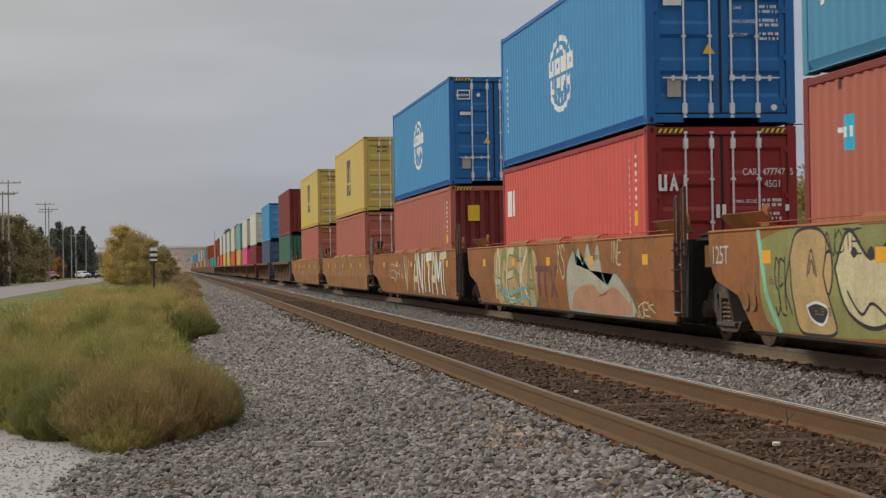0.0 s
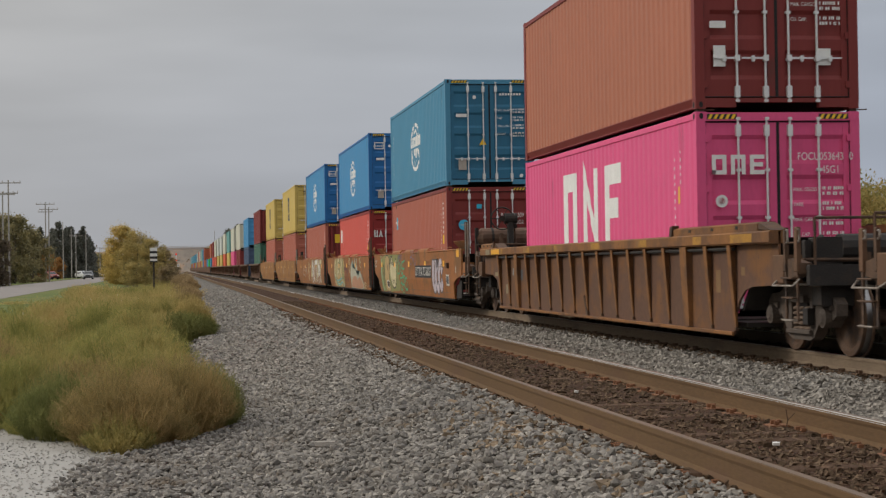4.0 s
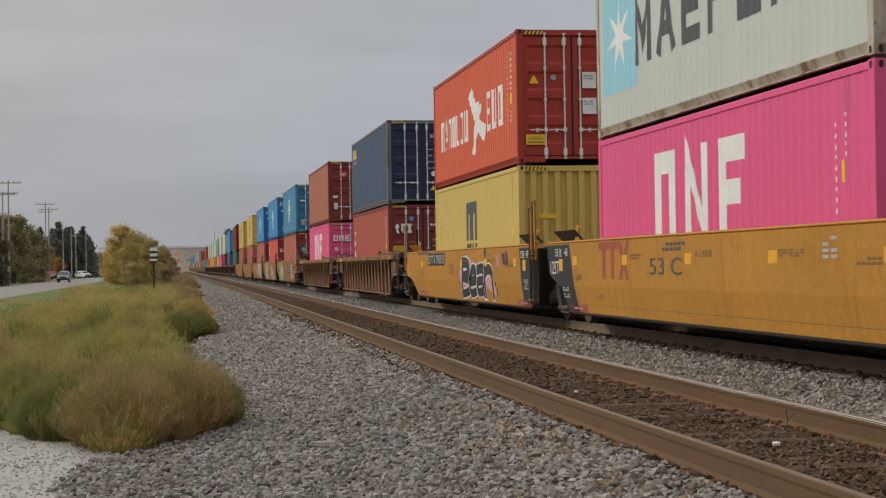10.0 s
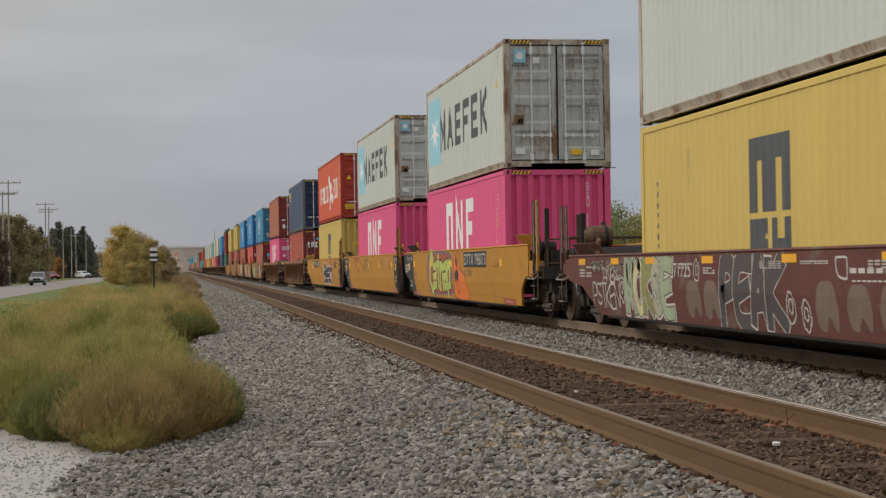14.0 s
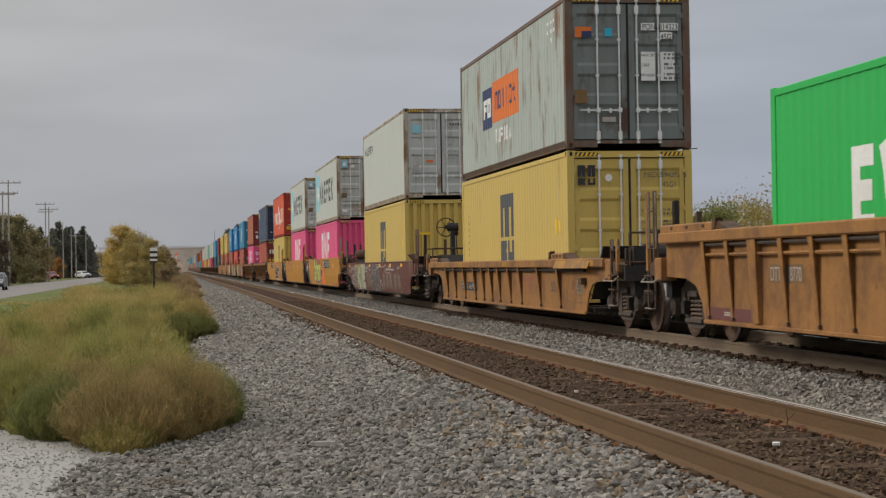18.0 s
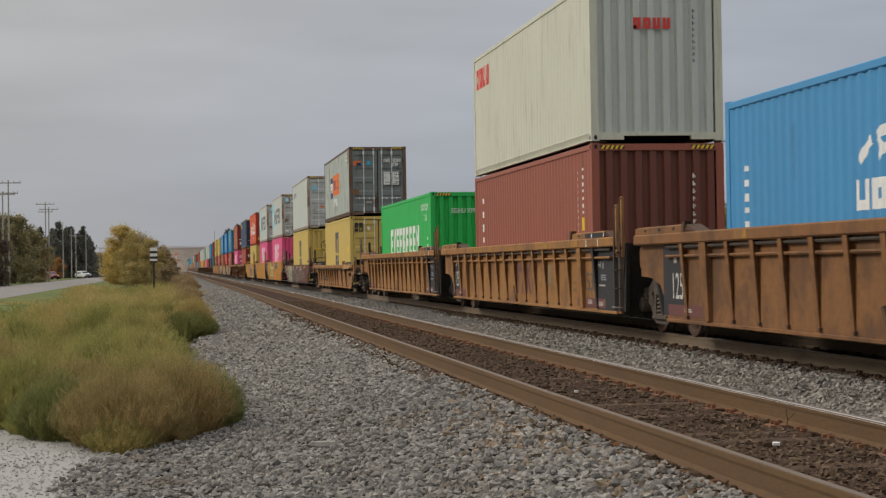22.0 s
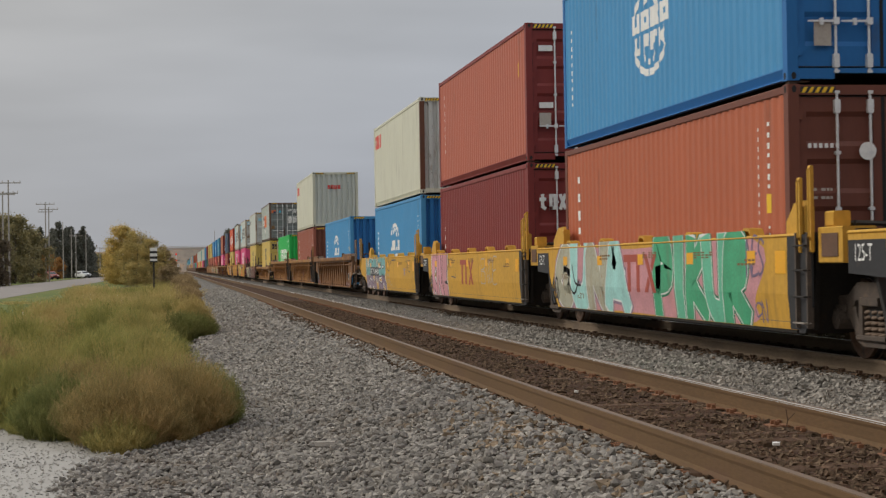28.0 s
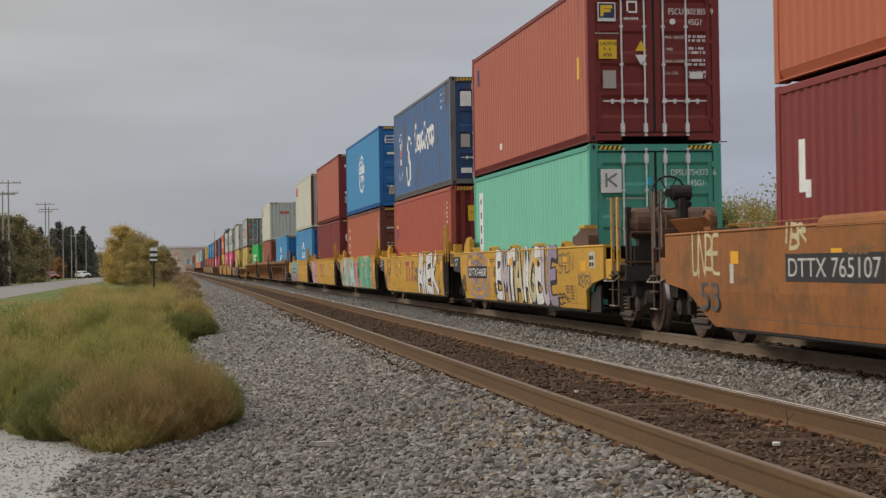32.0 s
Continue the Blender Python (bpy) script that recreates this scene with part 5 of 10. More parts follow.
# boxes from the head of the train to its tail as they pass the camera
pair(250.45, ("faded brown container with a red square door sign", "clay", S(face=LIGHT_DOOR[:2] + [("rect", "bright_red", (-0.1, 2.0, 0.3, 0.2))])),
     ("mustard yellow container with dark block emblem", "yellow", S(side=YELLOW_SIDE, face=[("bars", "black", (-0.7, 2.3, 0.4, 0.3, 2, 3))])))
pair(228.16, ("faded brown container with a red square door sign", "clay", S(face=LIGHT_DOOR[:2] + [("rect", "bright_red", (-0.1, 2.0, 0.3, 0.2))])),
     ("mustard yellow container with dark block emblem", "yellow", S(side=YELLOW_SIDE, face=[("bars", "black", (-0.7, 2.3, 0.4, 0.3, 2, 3)), ("bars", "black", (0.3, 1.6, 0.5, 0.7, 5, 5))])))
# maroon ends on brown boxes also carry the ends' shade in their paint
pair(206.67, ("oxide brown container with a yellow label on its doors", "clay", S(end="wall", end_colour="maroon", side=CODES, face=[("rect", "yellow_mark", (-0.75, 1.95, 0.32, 0.42)), ("triangle", "yellow_mark", (0.4, 1.5, 0.2))])),
     ("sun-faded blue container with white round emblem", "blue", S(end_colour="blue_shade", side=GLOBE_SIDE, face=BLUE_DOOR)))
pair(186.90, ("bright red container with white emblem on its doors", "red", S(end_colour="red_shade", side=[("forms", "white", (5.15, 1.82, 0.9, 0.56, "ring post", 0.11, 0.15)), *CODES],
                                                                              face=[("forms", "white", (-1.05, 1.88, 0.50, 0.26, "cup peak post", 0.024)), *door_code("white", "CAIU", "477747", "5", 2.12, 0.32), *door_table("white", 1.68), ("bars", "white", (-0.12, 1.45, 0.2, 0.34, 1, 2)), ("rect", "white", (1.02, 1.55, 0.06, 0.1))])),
     ("sun-faded blue container with white round emblem", "blue", S(end_colour="blue_shade", side=GLOBE_SIDE, face=BLUE_DOOR)))
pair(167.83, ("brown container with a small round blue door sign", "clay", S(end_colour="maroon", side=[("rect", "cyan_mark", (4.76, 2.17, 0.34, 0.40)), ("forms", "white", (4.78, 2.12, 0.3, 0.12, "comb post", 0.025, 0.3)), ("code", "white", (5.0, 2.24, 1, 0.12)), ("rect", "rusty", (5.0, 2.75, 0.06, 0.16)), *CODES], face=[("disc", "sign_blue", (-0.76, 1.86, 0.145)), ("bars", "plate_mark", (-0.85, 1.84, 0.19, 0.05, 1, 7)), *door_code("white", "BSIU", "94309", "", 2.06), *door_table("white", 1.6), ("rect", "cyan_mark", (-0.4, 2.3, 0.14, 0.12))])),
     ("faded teal-blue container with white round emblem", "teal_blue", S(end_colour="teal_shade", post_colour="teal_blue", side=GLOBE_SIDE, face=BLUE_DOOR[2:])))
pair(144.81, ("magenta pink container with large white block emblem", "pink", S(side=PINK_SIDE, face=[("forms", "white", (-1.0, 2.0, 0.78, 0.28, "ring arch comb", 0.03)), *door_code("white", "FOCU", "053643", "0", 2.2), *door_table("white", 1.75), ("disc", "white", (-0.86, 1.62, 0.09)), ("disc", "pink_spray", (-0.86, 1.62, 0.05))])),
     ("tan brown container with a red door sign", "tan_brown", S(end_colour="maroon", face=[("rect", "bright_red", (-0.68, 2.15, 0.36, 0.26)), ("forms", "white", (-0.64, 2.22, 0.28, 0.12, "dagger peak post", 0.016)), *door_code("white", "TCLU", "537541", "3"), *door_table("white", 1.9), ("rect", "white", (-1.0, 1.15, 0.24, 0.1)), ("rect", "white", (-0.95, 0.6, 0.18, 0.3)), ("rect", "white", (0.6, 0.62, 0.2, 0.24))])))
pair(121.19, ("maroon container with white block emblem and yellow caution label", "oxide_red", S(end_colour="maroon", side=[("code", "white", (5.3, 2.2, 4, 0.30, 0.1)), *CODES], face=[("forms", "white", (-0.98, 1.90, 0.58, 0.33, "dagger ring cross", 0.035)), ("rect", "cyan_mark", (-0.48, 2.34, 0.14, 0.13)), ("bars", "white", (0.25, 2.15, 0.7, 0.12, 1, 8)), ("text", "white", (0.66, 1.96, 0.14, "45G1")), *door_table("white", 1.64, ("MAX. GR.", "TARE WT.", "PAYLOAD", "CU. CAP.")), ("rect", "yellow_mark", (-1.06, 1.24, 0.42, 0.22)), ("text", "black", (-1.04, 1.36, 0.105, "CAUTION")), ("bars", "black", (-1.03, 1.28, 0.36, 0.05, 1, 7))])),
     ("navy blue container with a small yellow emblem", "navy", S(end_colour="navy_shade", post_colour="steel_grey", side=[("forms", "yellow_mark", (5.05, 2.20, 1.5, 0.38, "comb comb cup cup", 0.06, 0.2)), ("forms", "white", (5.05, 1.98, 1.2, 0.12, "arch - arch comb", 0.02, 0.3)), ("rect", "red_mark", (5.2, 2.04, 0.3, 0.06)), ("rect", "yellow_mark", (-5.4, 2.2, 0.1, 0.2)), ("rect", "white", (-5.4, 1.9, 0.07, 0.14))], face=[*door_code("white", "SEGU", "625342", "2"), *door_table("white", 1.84, ("MGW", "TARE", "PAYLOAD", "CU. CAP.")), ("disc", "white", (0.40, 1.02, 0.09)), ("rect", "faint_mark", (0.72, 0.85, 0.2, 0.28)), ("triangle", "yellow_mark", (0.28, 0.45, 0.2)), ("rect", "white", (-1.0, 2.35, 0.01, 0.01))])))
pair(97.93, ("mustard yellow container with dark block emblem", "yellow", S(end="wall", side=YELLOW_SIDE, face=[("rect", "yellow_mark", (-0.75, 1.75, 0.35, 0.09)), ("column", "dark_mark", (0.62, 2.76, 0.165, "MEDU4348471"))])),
     ("orange-red container with white emblem and blocks", "orange", S(end_colour="orange_shade", side=[("forms", "white", (2.65, 0.95, 4.3, 0.80, "arch peak arch ring cup ring cup", 0.060, 0.38)), ("forms", "white", (-3.25, 0.98, 2.0, 0.92, "comb cup ring", 0.075, 0.45)), ("pinwheel", "white", (-0.95, 1.38, 1.35, 0.85)), *CODES],
                                                                         face=[("triangle", "yellow_mark", (-0.96, 1.72, 0.22)), ("disc", "mint_spray", (-0.42, 1.85, 0.06)), *[("rect", "white", (x, z, 0.31, 0.35)) for x in (0.22, 0.64) for z in (1.62, 1.06)], *[("bars", "worn_grey", (x + 0.03, z + 0.19, 0.22, 0.12, 2, 5, k)) for k, (x, z) in enumerate(((0.22, 1.62), (0.64, 1.62), (0.22, 1.06), (0.64, 1.06), (0.64, 1.48), (0.64, 0.92)))], *CAUTION, ("rect", "faint_mark", (0.62, 0.32, 0.3, 0.12))])))
STAR_SIDE = [("rect", "sky_mark", (4.6, 1.6, 2.2, 1.85)), ("star", "white", (4.6, 1.6, 0.85, 0.68)), ("forms", "dark_mark", (-0.1, 0.98, 7.4, 1.08, "dip peak comb flag comb tine", 0.115, 0.36)), ("code", "dark_mark", (-4.9, 2.6, 3, 0.08)), ("code", "dark_mark", (-5.2, 2.6, 2, 0.08)), ("triangle_mark", "yellow_mark", (-5.1, 1.9, 0.3))]
STAR_DOOR = [("rect", "sky_mark", (-0.99, 2.36, 0.27, 0.30)), ("disc", "white", (-0.86, 2.51, 0.08)), ("bars", "dark_mark", (-1.04, 2.27, 0.4, 0.07, 1, 6)), ("rect", "white", (-0.56, 2.34, 0.16, 0.14)), *door_code("dark_mark", "MSKU", "163280", "5", 2.34), *door_table("worn_grey", 1.9), ("rect", "worn_print", (-1.0, 0.98, 0.22, 0.2)), ("rect", "faint_mark", (-0.92, 0.98, 0.12, 0.12)), ("rect", "white", (-0.98, 0.3, 0.22, 0.13)), ("rect", "yellow_mark", (0.3, 0.28, 0.24, 0.13)), ("rect", "white", (0.75, 0.27, 0.2, 0.12))]
PINK_END = [("column", "white", (0.63, 2.6, 0.165, "GCXU 52374"))]
pair(78.55, ("magenta pink container with large white block emblem", "pink", S(end="wall", side=PINK_SIDE, face=PINK_END)),
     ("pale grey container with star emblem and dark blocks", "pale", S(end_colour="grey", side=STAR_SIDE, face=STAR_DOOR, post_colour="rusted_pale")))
pair(58.98, ("magenta pink container with large white block emblem", "pink", S(end="wall", side=PINK_SIDE, face=PINK_END)),
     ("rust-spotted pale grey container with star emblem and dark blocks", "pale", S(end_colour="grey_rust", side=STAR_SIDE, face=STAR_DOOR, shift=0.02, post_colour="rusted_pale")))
pair(35.23, ("mustard yellow container with dark block emblem", "yellow", S(end="wall", side=YELLOW_SIDE, face=[("rect", "yellow_mark", (-0.75, 1.75, 0.35, 0.09))])),
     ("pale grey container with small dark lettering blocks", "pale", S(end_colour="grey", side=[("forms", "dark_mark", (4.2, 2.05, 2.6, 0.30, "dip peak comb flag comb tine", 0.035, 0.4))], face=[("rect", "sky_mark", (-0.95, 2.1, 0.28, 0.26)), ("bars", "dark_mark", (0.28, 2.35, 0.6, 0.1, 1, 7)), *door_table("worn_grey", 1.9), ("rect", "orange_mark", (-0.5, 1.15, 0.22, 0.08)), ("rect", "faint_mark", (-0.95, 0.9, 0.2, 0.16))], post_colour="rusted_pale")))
pair(11.71, ("mustard yellow container with dark block emblem", "yellow", S(side=YELLOW_SIDE + [("rect", "yellow_mark", (-5.0, 1.5, 0.16, 0.3))], face=[("forms", "black", (-1.02, 2.40, 0.34, 0.22, "arch arch", 0.035)), ("forms", "black", (-1.02, 2.24, 0.34, 0.13, "comb cup", 0.022)), ("disc", "white", (-0.42, 2.38, 0.07)), *door_code("dark_mark", "MEDU", "894095", "6", 2.38), *door_table("dark_mark", 1.72, ("M. G. W.", "TARE", "NET", "CU. CAP.")), ("rect", "faint_mark", (-0.88, 0.55, 0.24, 0.32)), ("triangle", "white", (-0.38, 0.85, 0.2, -1))])),
     ("rust-streaked slate grey container with orange and navy emblem", "slate", S(end_colour="slate_dark", post_colour="rusted_slate", side=[("rect", "navy_mark", (2.35, 1.5, 1.3, 0.95)), ("rect", "orange_mark", (0.12, 1.58, 3.1, 0.95)), ("forms", "white", (0.4, 0.62, 1.9, 0.32, "arch cup flag post cup peak", 0.035, 0.35)), ("forms", "navy_mark", (0.1, 1.38, 2.5, 0.42, "arch ring post post ring dagger", 0.04, 0.3)), ("forms", "white", (2.35, 1.28, 0.9, 0.45, "flag ring", 0.06, 0.3)), ("code", "white", (-4.5, 2.6, 2, 0.12)), ("code", "white", (-4.8, 2.6, 3, 0.12)), ("code", "white", (-5.05, 2.6, 2, 0.12))],
                                                                            face=[("rect", "orange_mark", (-1.03, 2.10, 0.32, 0.2)), ("rect", "navy_mark", (-0.90, 2.10, 0.19, 0.12, 0.011)), ("rect", "cyan_mark", (-0.45, 2.12, 0.14, 0.16)), ("rect", "white", (0.26, 2.24, 0.27, 0.14)), ("rect", "white", (0.63, 2.24, 0.36, 0.14)), ("rect", "white", (0.63, 2.07, 0.24, 0.14)), *door_code("black", "PONU", "814323", "5", 2.255, 0.28), ("rect", "white", (0.25, 1.28, 0.28, 0.55)), ("rect", "white", (0.63, 1.28, 0.28, 0.55)), *door_table("dark_mark", 1.74, ("MAX. GROSS", "TARE", "PAYLOAD"), 0.26, 0.19), ("rect", "worn_print", (-1.05, 0.85, 0.24, 0.26)), ("rect", "faint_mark", (-0.52, 0.5, 0.26, 0.09))])))
pair(-11.88, ("bright green container with white block lettering", "green", S(end="wall", side=[("forms", "white", (0.05, 1.02, 7.0, 0.98, "comb fork comb flag hook flag comb comb lean", 0.115, 0.30)), ("forms", "white", (-4.7, 2.40, 1.5, 0.2, "comb hook cup cup ring post", 0.03, 0.6)), ("forms", "white", (-4.85, 2.08, 0.55, 0.2, "post comb post", 0.03, 0.6)), ("code", "white", (-5.3, 1.6, 2, 0.16)), ("rect", "yellow_mark", (-5.35, 1.1, 0.12, 0.28))],
                                                                        face=[("text", "white", (-0.62, 2.28, 0.20, "EGHU 93939"))])), None)
pair(-31.66, ("oxide brown container with white letter blocks", "earth_brown", S(end="wall", end_colour="russet_shade", side=LETTER_SIDE + CODES, face=[("bars", "white", (0.62, 0.9, 0.08, 1.5, 11, 1))])),
     ("cream white container with a small red emblem", "cream", S(end="wall", end_colour="pale", side=[("forms", "bright_red", (4.9, 2.08, 1.7, 0.48, "ring ring cup cup", 0.075, 0.15))], face=[("forms", "bright_red", (-0.42, 2.0, 0.68, 0.2, "ring ring cup cup", 0.03)), ("bars", "dark_mark", (0.66, 1.4, 0.07, 1.0, 9, 1))])))
pair(-51.47, ("sun-faded blue container with white half-round emblem", "blue", S(end="wall", end_colour="blue_shade", side=FAN_SIDE, face=[("triangle", "yellow_mark", (-0.12, 1.95, 0.22)), ("bars", "white", (0.62, 1.0, 0.08, 1.6, 11, 1))])), None)
pair(-72.98, ("sun-faded blue container with white half-round emblem", "blue", S(end="wall", end_colour="blue_shade", side=FAN_SIDE, face=[("triangle", "yellow_mark", (-0.12, 1.95, 0.22)), ("bars", "white", (0.62, 1.0, 0.08, 1.6, 11, 1))])),
     ("stained cream white container with a small red emblem", "cream", S(end="wall", end_colour="grey", post_colour="rust_post", side=[("forms", "bright_red", (4.9, 2.08, 1.7, 0.48, "ring ring cup cup", 0.075, 0.15))])))
pair(-89.04, ("maroon container with white block emblem on its doors", "maroon", S(side=[("code", "white", (5.4, 1.8, 4, 0.18))], face=[("forms", "white", (-0.98, 1.90, 0.58, 0.33, "dagger ring cross", 0.035)), *LIGHT_DOOR[:3]])),
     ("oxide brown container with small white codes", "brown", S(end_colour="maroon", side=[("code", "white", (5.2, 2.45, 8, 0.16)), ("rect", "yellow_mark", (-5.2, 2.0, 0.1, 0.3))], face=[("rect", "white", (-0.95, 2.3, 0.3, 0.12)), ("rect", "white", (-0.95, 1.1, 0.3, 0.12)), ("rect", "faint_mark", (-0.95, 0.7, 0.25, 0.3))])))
pair(-104.78, ("orange-brown container with a white disc on its door", "rust_orange", S(end_colour="russet_shade", side=LETTER_SIDE + CODES, face=[("bars", "white", (-0.98, 2.12, 0.42, 0.09, 1, 6)), ("disc", "white", (-0.22, 2.08, 0.11)), ("bars", "faint_mark", (-0.98, 1.5, 0.3, 0.2, 2, 4))])),
     ("sun-faded blue container with white round emblem", "blue", S(end_colour="blue_shade", side=GLOBE_SIDE, face=BLUE_DOOR)))
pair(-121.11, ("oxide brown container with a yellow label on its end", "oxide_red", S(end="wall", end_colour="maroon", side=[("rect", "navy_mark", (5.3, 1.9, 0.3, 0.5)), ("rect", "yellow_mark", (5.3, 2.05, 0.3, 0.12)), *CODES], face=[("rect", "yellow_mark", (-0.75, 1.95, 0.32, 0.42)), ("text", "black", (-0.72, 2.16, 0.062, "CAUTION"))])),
     ("worn royal blue container with white brush lettering", "royal", S(shift=0.03, end_colour="royal_shade", post_colour="steel_grey", side=[("oval", "white", (4.5, 1.33, 0.44, 0.80)), ("rect", "white", (4.45, 1.62, 0.34, 0.42)), ("rect", "orange_mark", (4.52, 1.50, 0.3, 0.24)), ("rect", "white", (4.5, 1.22, 0.36, 0.2)), ("swash", "white", (2.4, 1.15, 1.5, 1.5)), ("script", "white", (-0.9, 1.28, 4.0, 0.85)), ("code", "white", (-4.4, 2.6, 3, 0.12)), ("code", "white", (-4.9, 2.6, 2, 0.12))], face=[("rect", "white", (-0.95, 2.1, 0.3, 0.4)), ("rect", "faint_mark", (-0.95, 1.0, 0.25, 0.35)), ("rect", "white", (-0.95, 0.3, 0.3, 0.14))])))
pair(-137.01, ("mint green container with white code panel", "mint", S(end_colour="mint_shade", side=[("rect", "white", (5.2, 1.55, 0.42, 1.9)), ("code", "navy_mark", (5.2, 2.35, 5, 0.24, 0.08)), ("rect", "yellow_mark", (-5.0, 1.1, 0.1, 0.3))], face=[("rect", "white", (-1.02, 2.02, 0.38, 0.42)), ("forms", "worn_grey", (-0.94, 2.12, 0.22, 0.25, "tine", 0.02)), ("rect", "cyan_mark", (-0.2, 2.15, 0.12, 0.14)), *door_code("white", "DFSU", "754373", "6", 2.32), ("bars", "faint_mark", (-0.92, 1.9, 0.75, 0.05, 1, 14)), ("bars", "faint_mark", (0.6, 1.5, 0.3, 0.12, 2, 5))])),
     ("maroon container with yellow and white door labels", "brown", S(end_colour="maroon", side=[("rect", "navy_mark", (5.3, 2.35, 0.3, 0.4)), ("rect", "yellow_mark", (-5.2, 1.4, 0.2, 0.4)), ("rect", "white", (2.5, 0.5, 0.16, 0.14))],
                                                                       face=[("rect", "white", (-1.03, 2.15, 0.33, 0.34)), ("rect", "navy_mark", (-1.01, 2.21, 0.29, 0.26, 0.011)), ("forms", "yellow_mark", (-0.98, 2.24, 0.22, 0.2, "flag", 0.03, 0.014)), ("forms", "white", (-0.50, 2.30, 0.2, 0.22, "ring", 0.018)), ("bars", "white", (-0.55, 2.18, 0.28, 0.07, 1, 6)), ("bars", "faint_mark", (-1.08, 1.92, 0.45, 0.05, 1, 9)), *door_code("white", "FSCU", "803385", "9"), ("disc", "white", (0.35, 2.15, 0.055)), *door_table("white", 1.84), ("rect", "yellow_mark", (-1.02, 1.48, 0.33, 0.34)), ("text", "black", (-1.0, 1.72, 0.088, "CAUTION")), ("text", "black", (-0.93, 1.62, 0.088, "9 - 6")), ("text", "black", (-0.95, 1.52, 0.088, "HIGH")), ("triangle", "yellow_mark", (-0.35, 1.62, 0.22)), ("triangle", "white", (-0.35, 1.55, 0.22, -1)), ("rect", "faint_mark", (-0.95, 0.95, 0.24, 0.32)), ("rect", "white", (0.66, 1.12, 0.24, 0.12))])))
pair(-158.95, ("oxide brown container with white letter blocks", "maroon", S(side=[("blocks", "white", (5.15, 1.5, 0.34, 0.7, [(1, [(0.1, 1)]), (0.6, [(0, 0.3)])])), ("blocks", "white", (5.15, 0.5, 0.34, 0.6, [(1, [(0, 1)]), (0.6, [(0, 0.2), (0.8, 1)])])), *CODES])),
     ("weathered plain orange-brown container on top of another", "rust_orange", S()))
# the head of the train, far up the line
FAR = [(272.8, "dark_green", "maroon", "wall", "wall"), (297.2, "navy", "blue", "door", "door"), (320.2, "maroon", "cream", "door", "door"), (340.3, "pink", "cream", "door", "door"),
       (359.0, "yellow", "pale_teal", "door", "door"), (378.5, "orange", "cream", "wall", "door"), (398.0, "yellow", "pale", "wall", "door"), (417.5, "yellow", "pale", "wall", "door"),
       (437.0, "orange", "cream", "wall", "wall"), (456.5, "red", "maroon", "wall", "door")]
NAMES = {"dark_green": "dark green", "maroon": "maroon", "navy": "navy blue", "blue": "faded blue", "cream": "cream white", "pink": "magenta pink", "yellow": "mustard yellow", "pale_teal": "pale teal",
         "orange": "orange-red", "pale": "pale grey", "red": "bright red", "teal_blue": "teal-blue", "rust_orange": "orange-brown", "green": "bright green", "grey": "light grey", "brown": "oxide brown"}
for y16, lo, hi, e1, e2 in FAR:
    pair(y16, (NAMES[lo] + " container low in a distant well car", lo, S(end=e1)), (NAMES[hi] + " container stacked on another far up the train", hi, S(end=e2)), far=True)
rf = random.Random(5)
FAR_LOW = []
for i in range(24):
    y16 = 479.0 + 19.6 * i
    lo = rf.choice(("blue", "yellow", "orange", "brown", "teal_blue", "green", "yellow", "rust_orange"))
    hi = rf.choice(("pale_teal", "teal_blue", "pale_teal", "cream", "orange", "rust_orange", None))
    FAR_LOW.append(y16)
    pair(y16, (NAMES[lo] + " container low in a distant well car", lo, S(end="wall")), (NAMES[hi] + " container stacked on another far up the train", hi, S(end="wall")) if hi else None, far=True)

# ---- double-stack well cars ----
SX = 1.52          # outer face of a car's side
WR = 0.46          # wheel radius
CREASE = 0.74      # below this height a smooth side leans inwards


def side_x(z):
    return -SX if z >= CREASE else -SX + 0.055 * (CREASE - z) / (CREASE - 0.2)


BOTTOM = [0.27]     # lower edge of the side being built


def on_side(s, poly, out):
    """Paint an outline (y, z) on the creased side; out orders the layers."""
    out *= 0.35
    poly = clip(poly, BOTTOM[0] + 0.005, True)
    if len(poly) < 3:
        return
    for above in (True, False):
        p = clip(poly, CREASE, above)
        if len(p) > 2:
            s.add([(side_x(z) - out, y, z) for y, z in p], [tuple(range(len(p)))])



def wheelset_shape():
    s = Shape()
    for sg in (-1, 1):
        x = 0.7525 * sg
        prof = [(0.10, x - 0.07), (0.14, x - 0.05), (0.36, x - 0.045), (0.40, x - 0.065), (WR - 0.004, x - 0.065), (WR, x - 0.06), (WR + 0.0, x + 0.05), (WR + 0.0, x + 0.06), (0.40, x + 0.065),
                (0.36, x + 0.03), (0.14, x + 0.035), (0.10, x + 0.09)]
        s.lathe_x(prof if sg > 0 else prof)
        fl = x - sg * 0.06
        s.lathe_x([(WR - 0.01, fl - 0.014), (WR + 0.026, fl - 0.01), (WR + 0.026, fl + 0.01), (WR - 0.01, fl + 0.014)])
    s.tube((-1.08, 0, 0), (1.08, 0, 0), 0.085, 12)
    # casting marks on the wheel plate, so that one sees it turn
    for sg in (-1, 1):
        s.box(sg * 0.80 - 0.01, sg * 0.80 + 0.01, 0.20, 0.30, -0.03, 0.03)
    return s


def tread_shape():
    return Shape().lathe_x([(WR + 0.002, -0.022), (WR + 0.002, 0.045)])


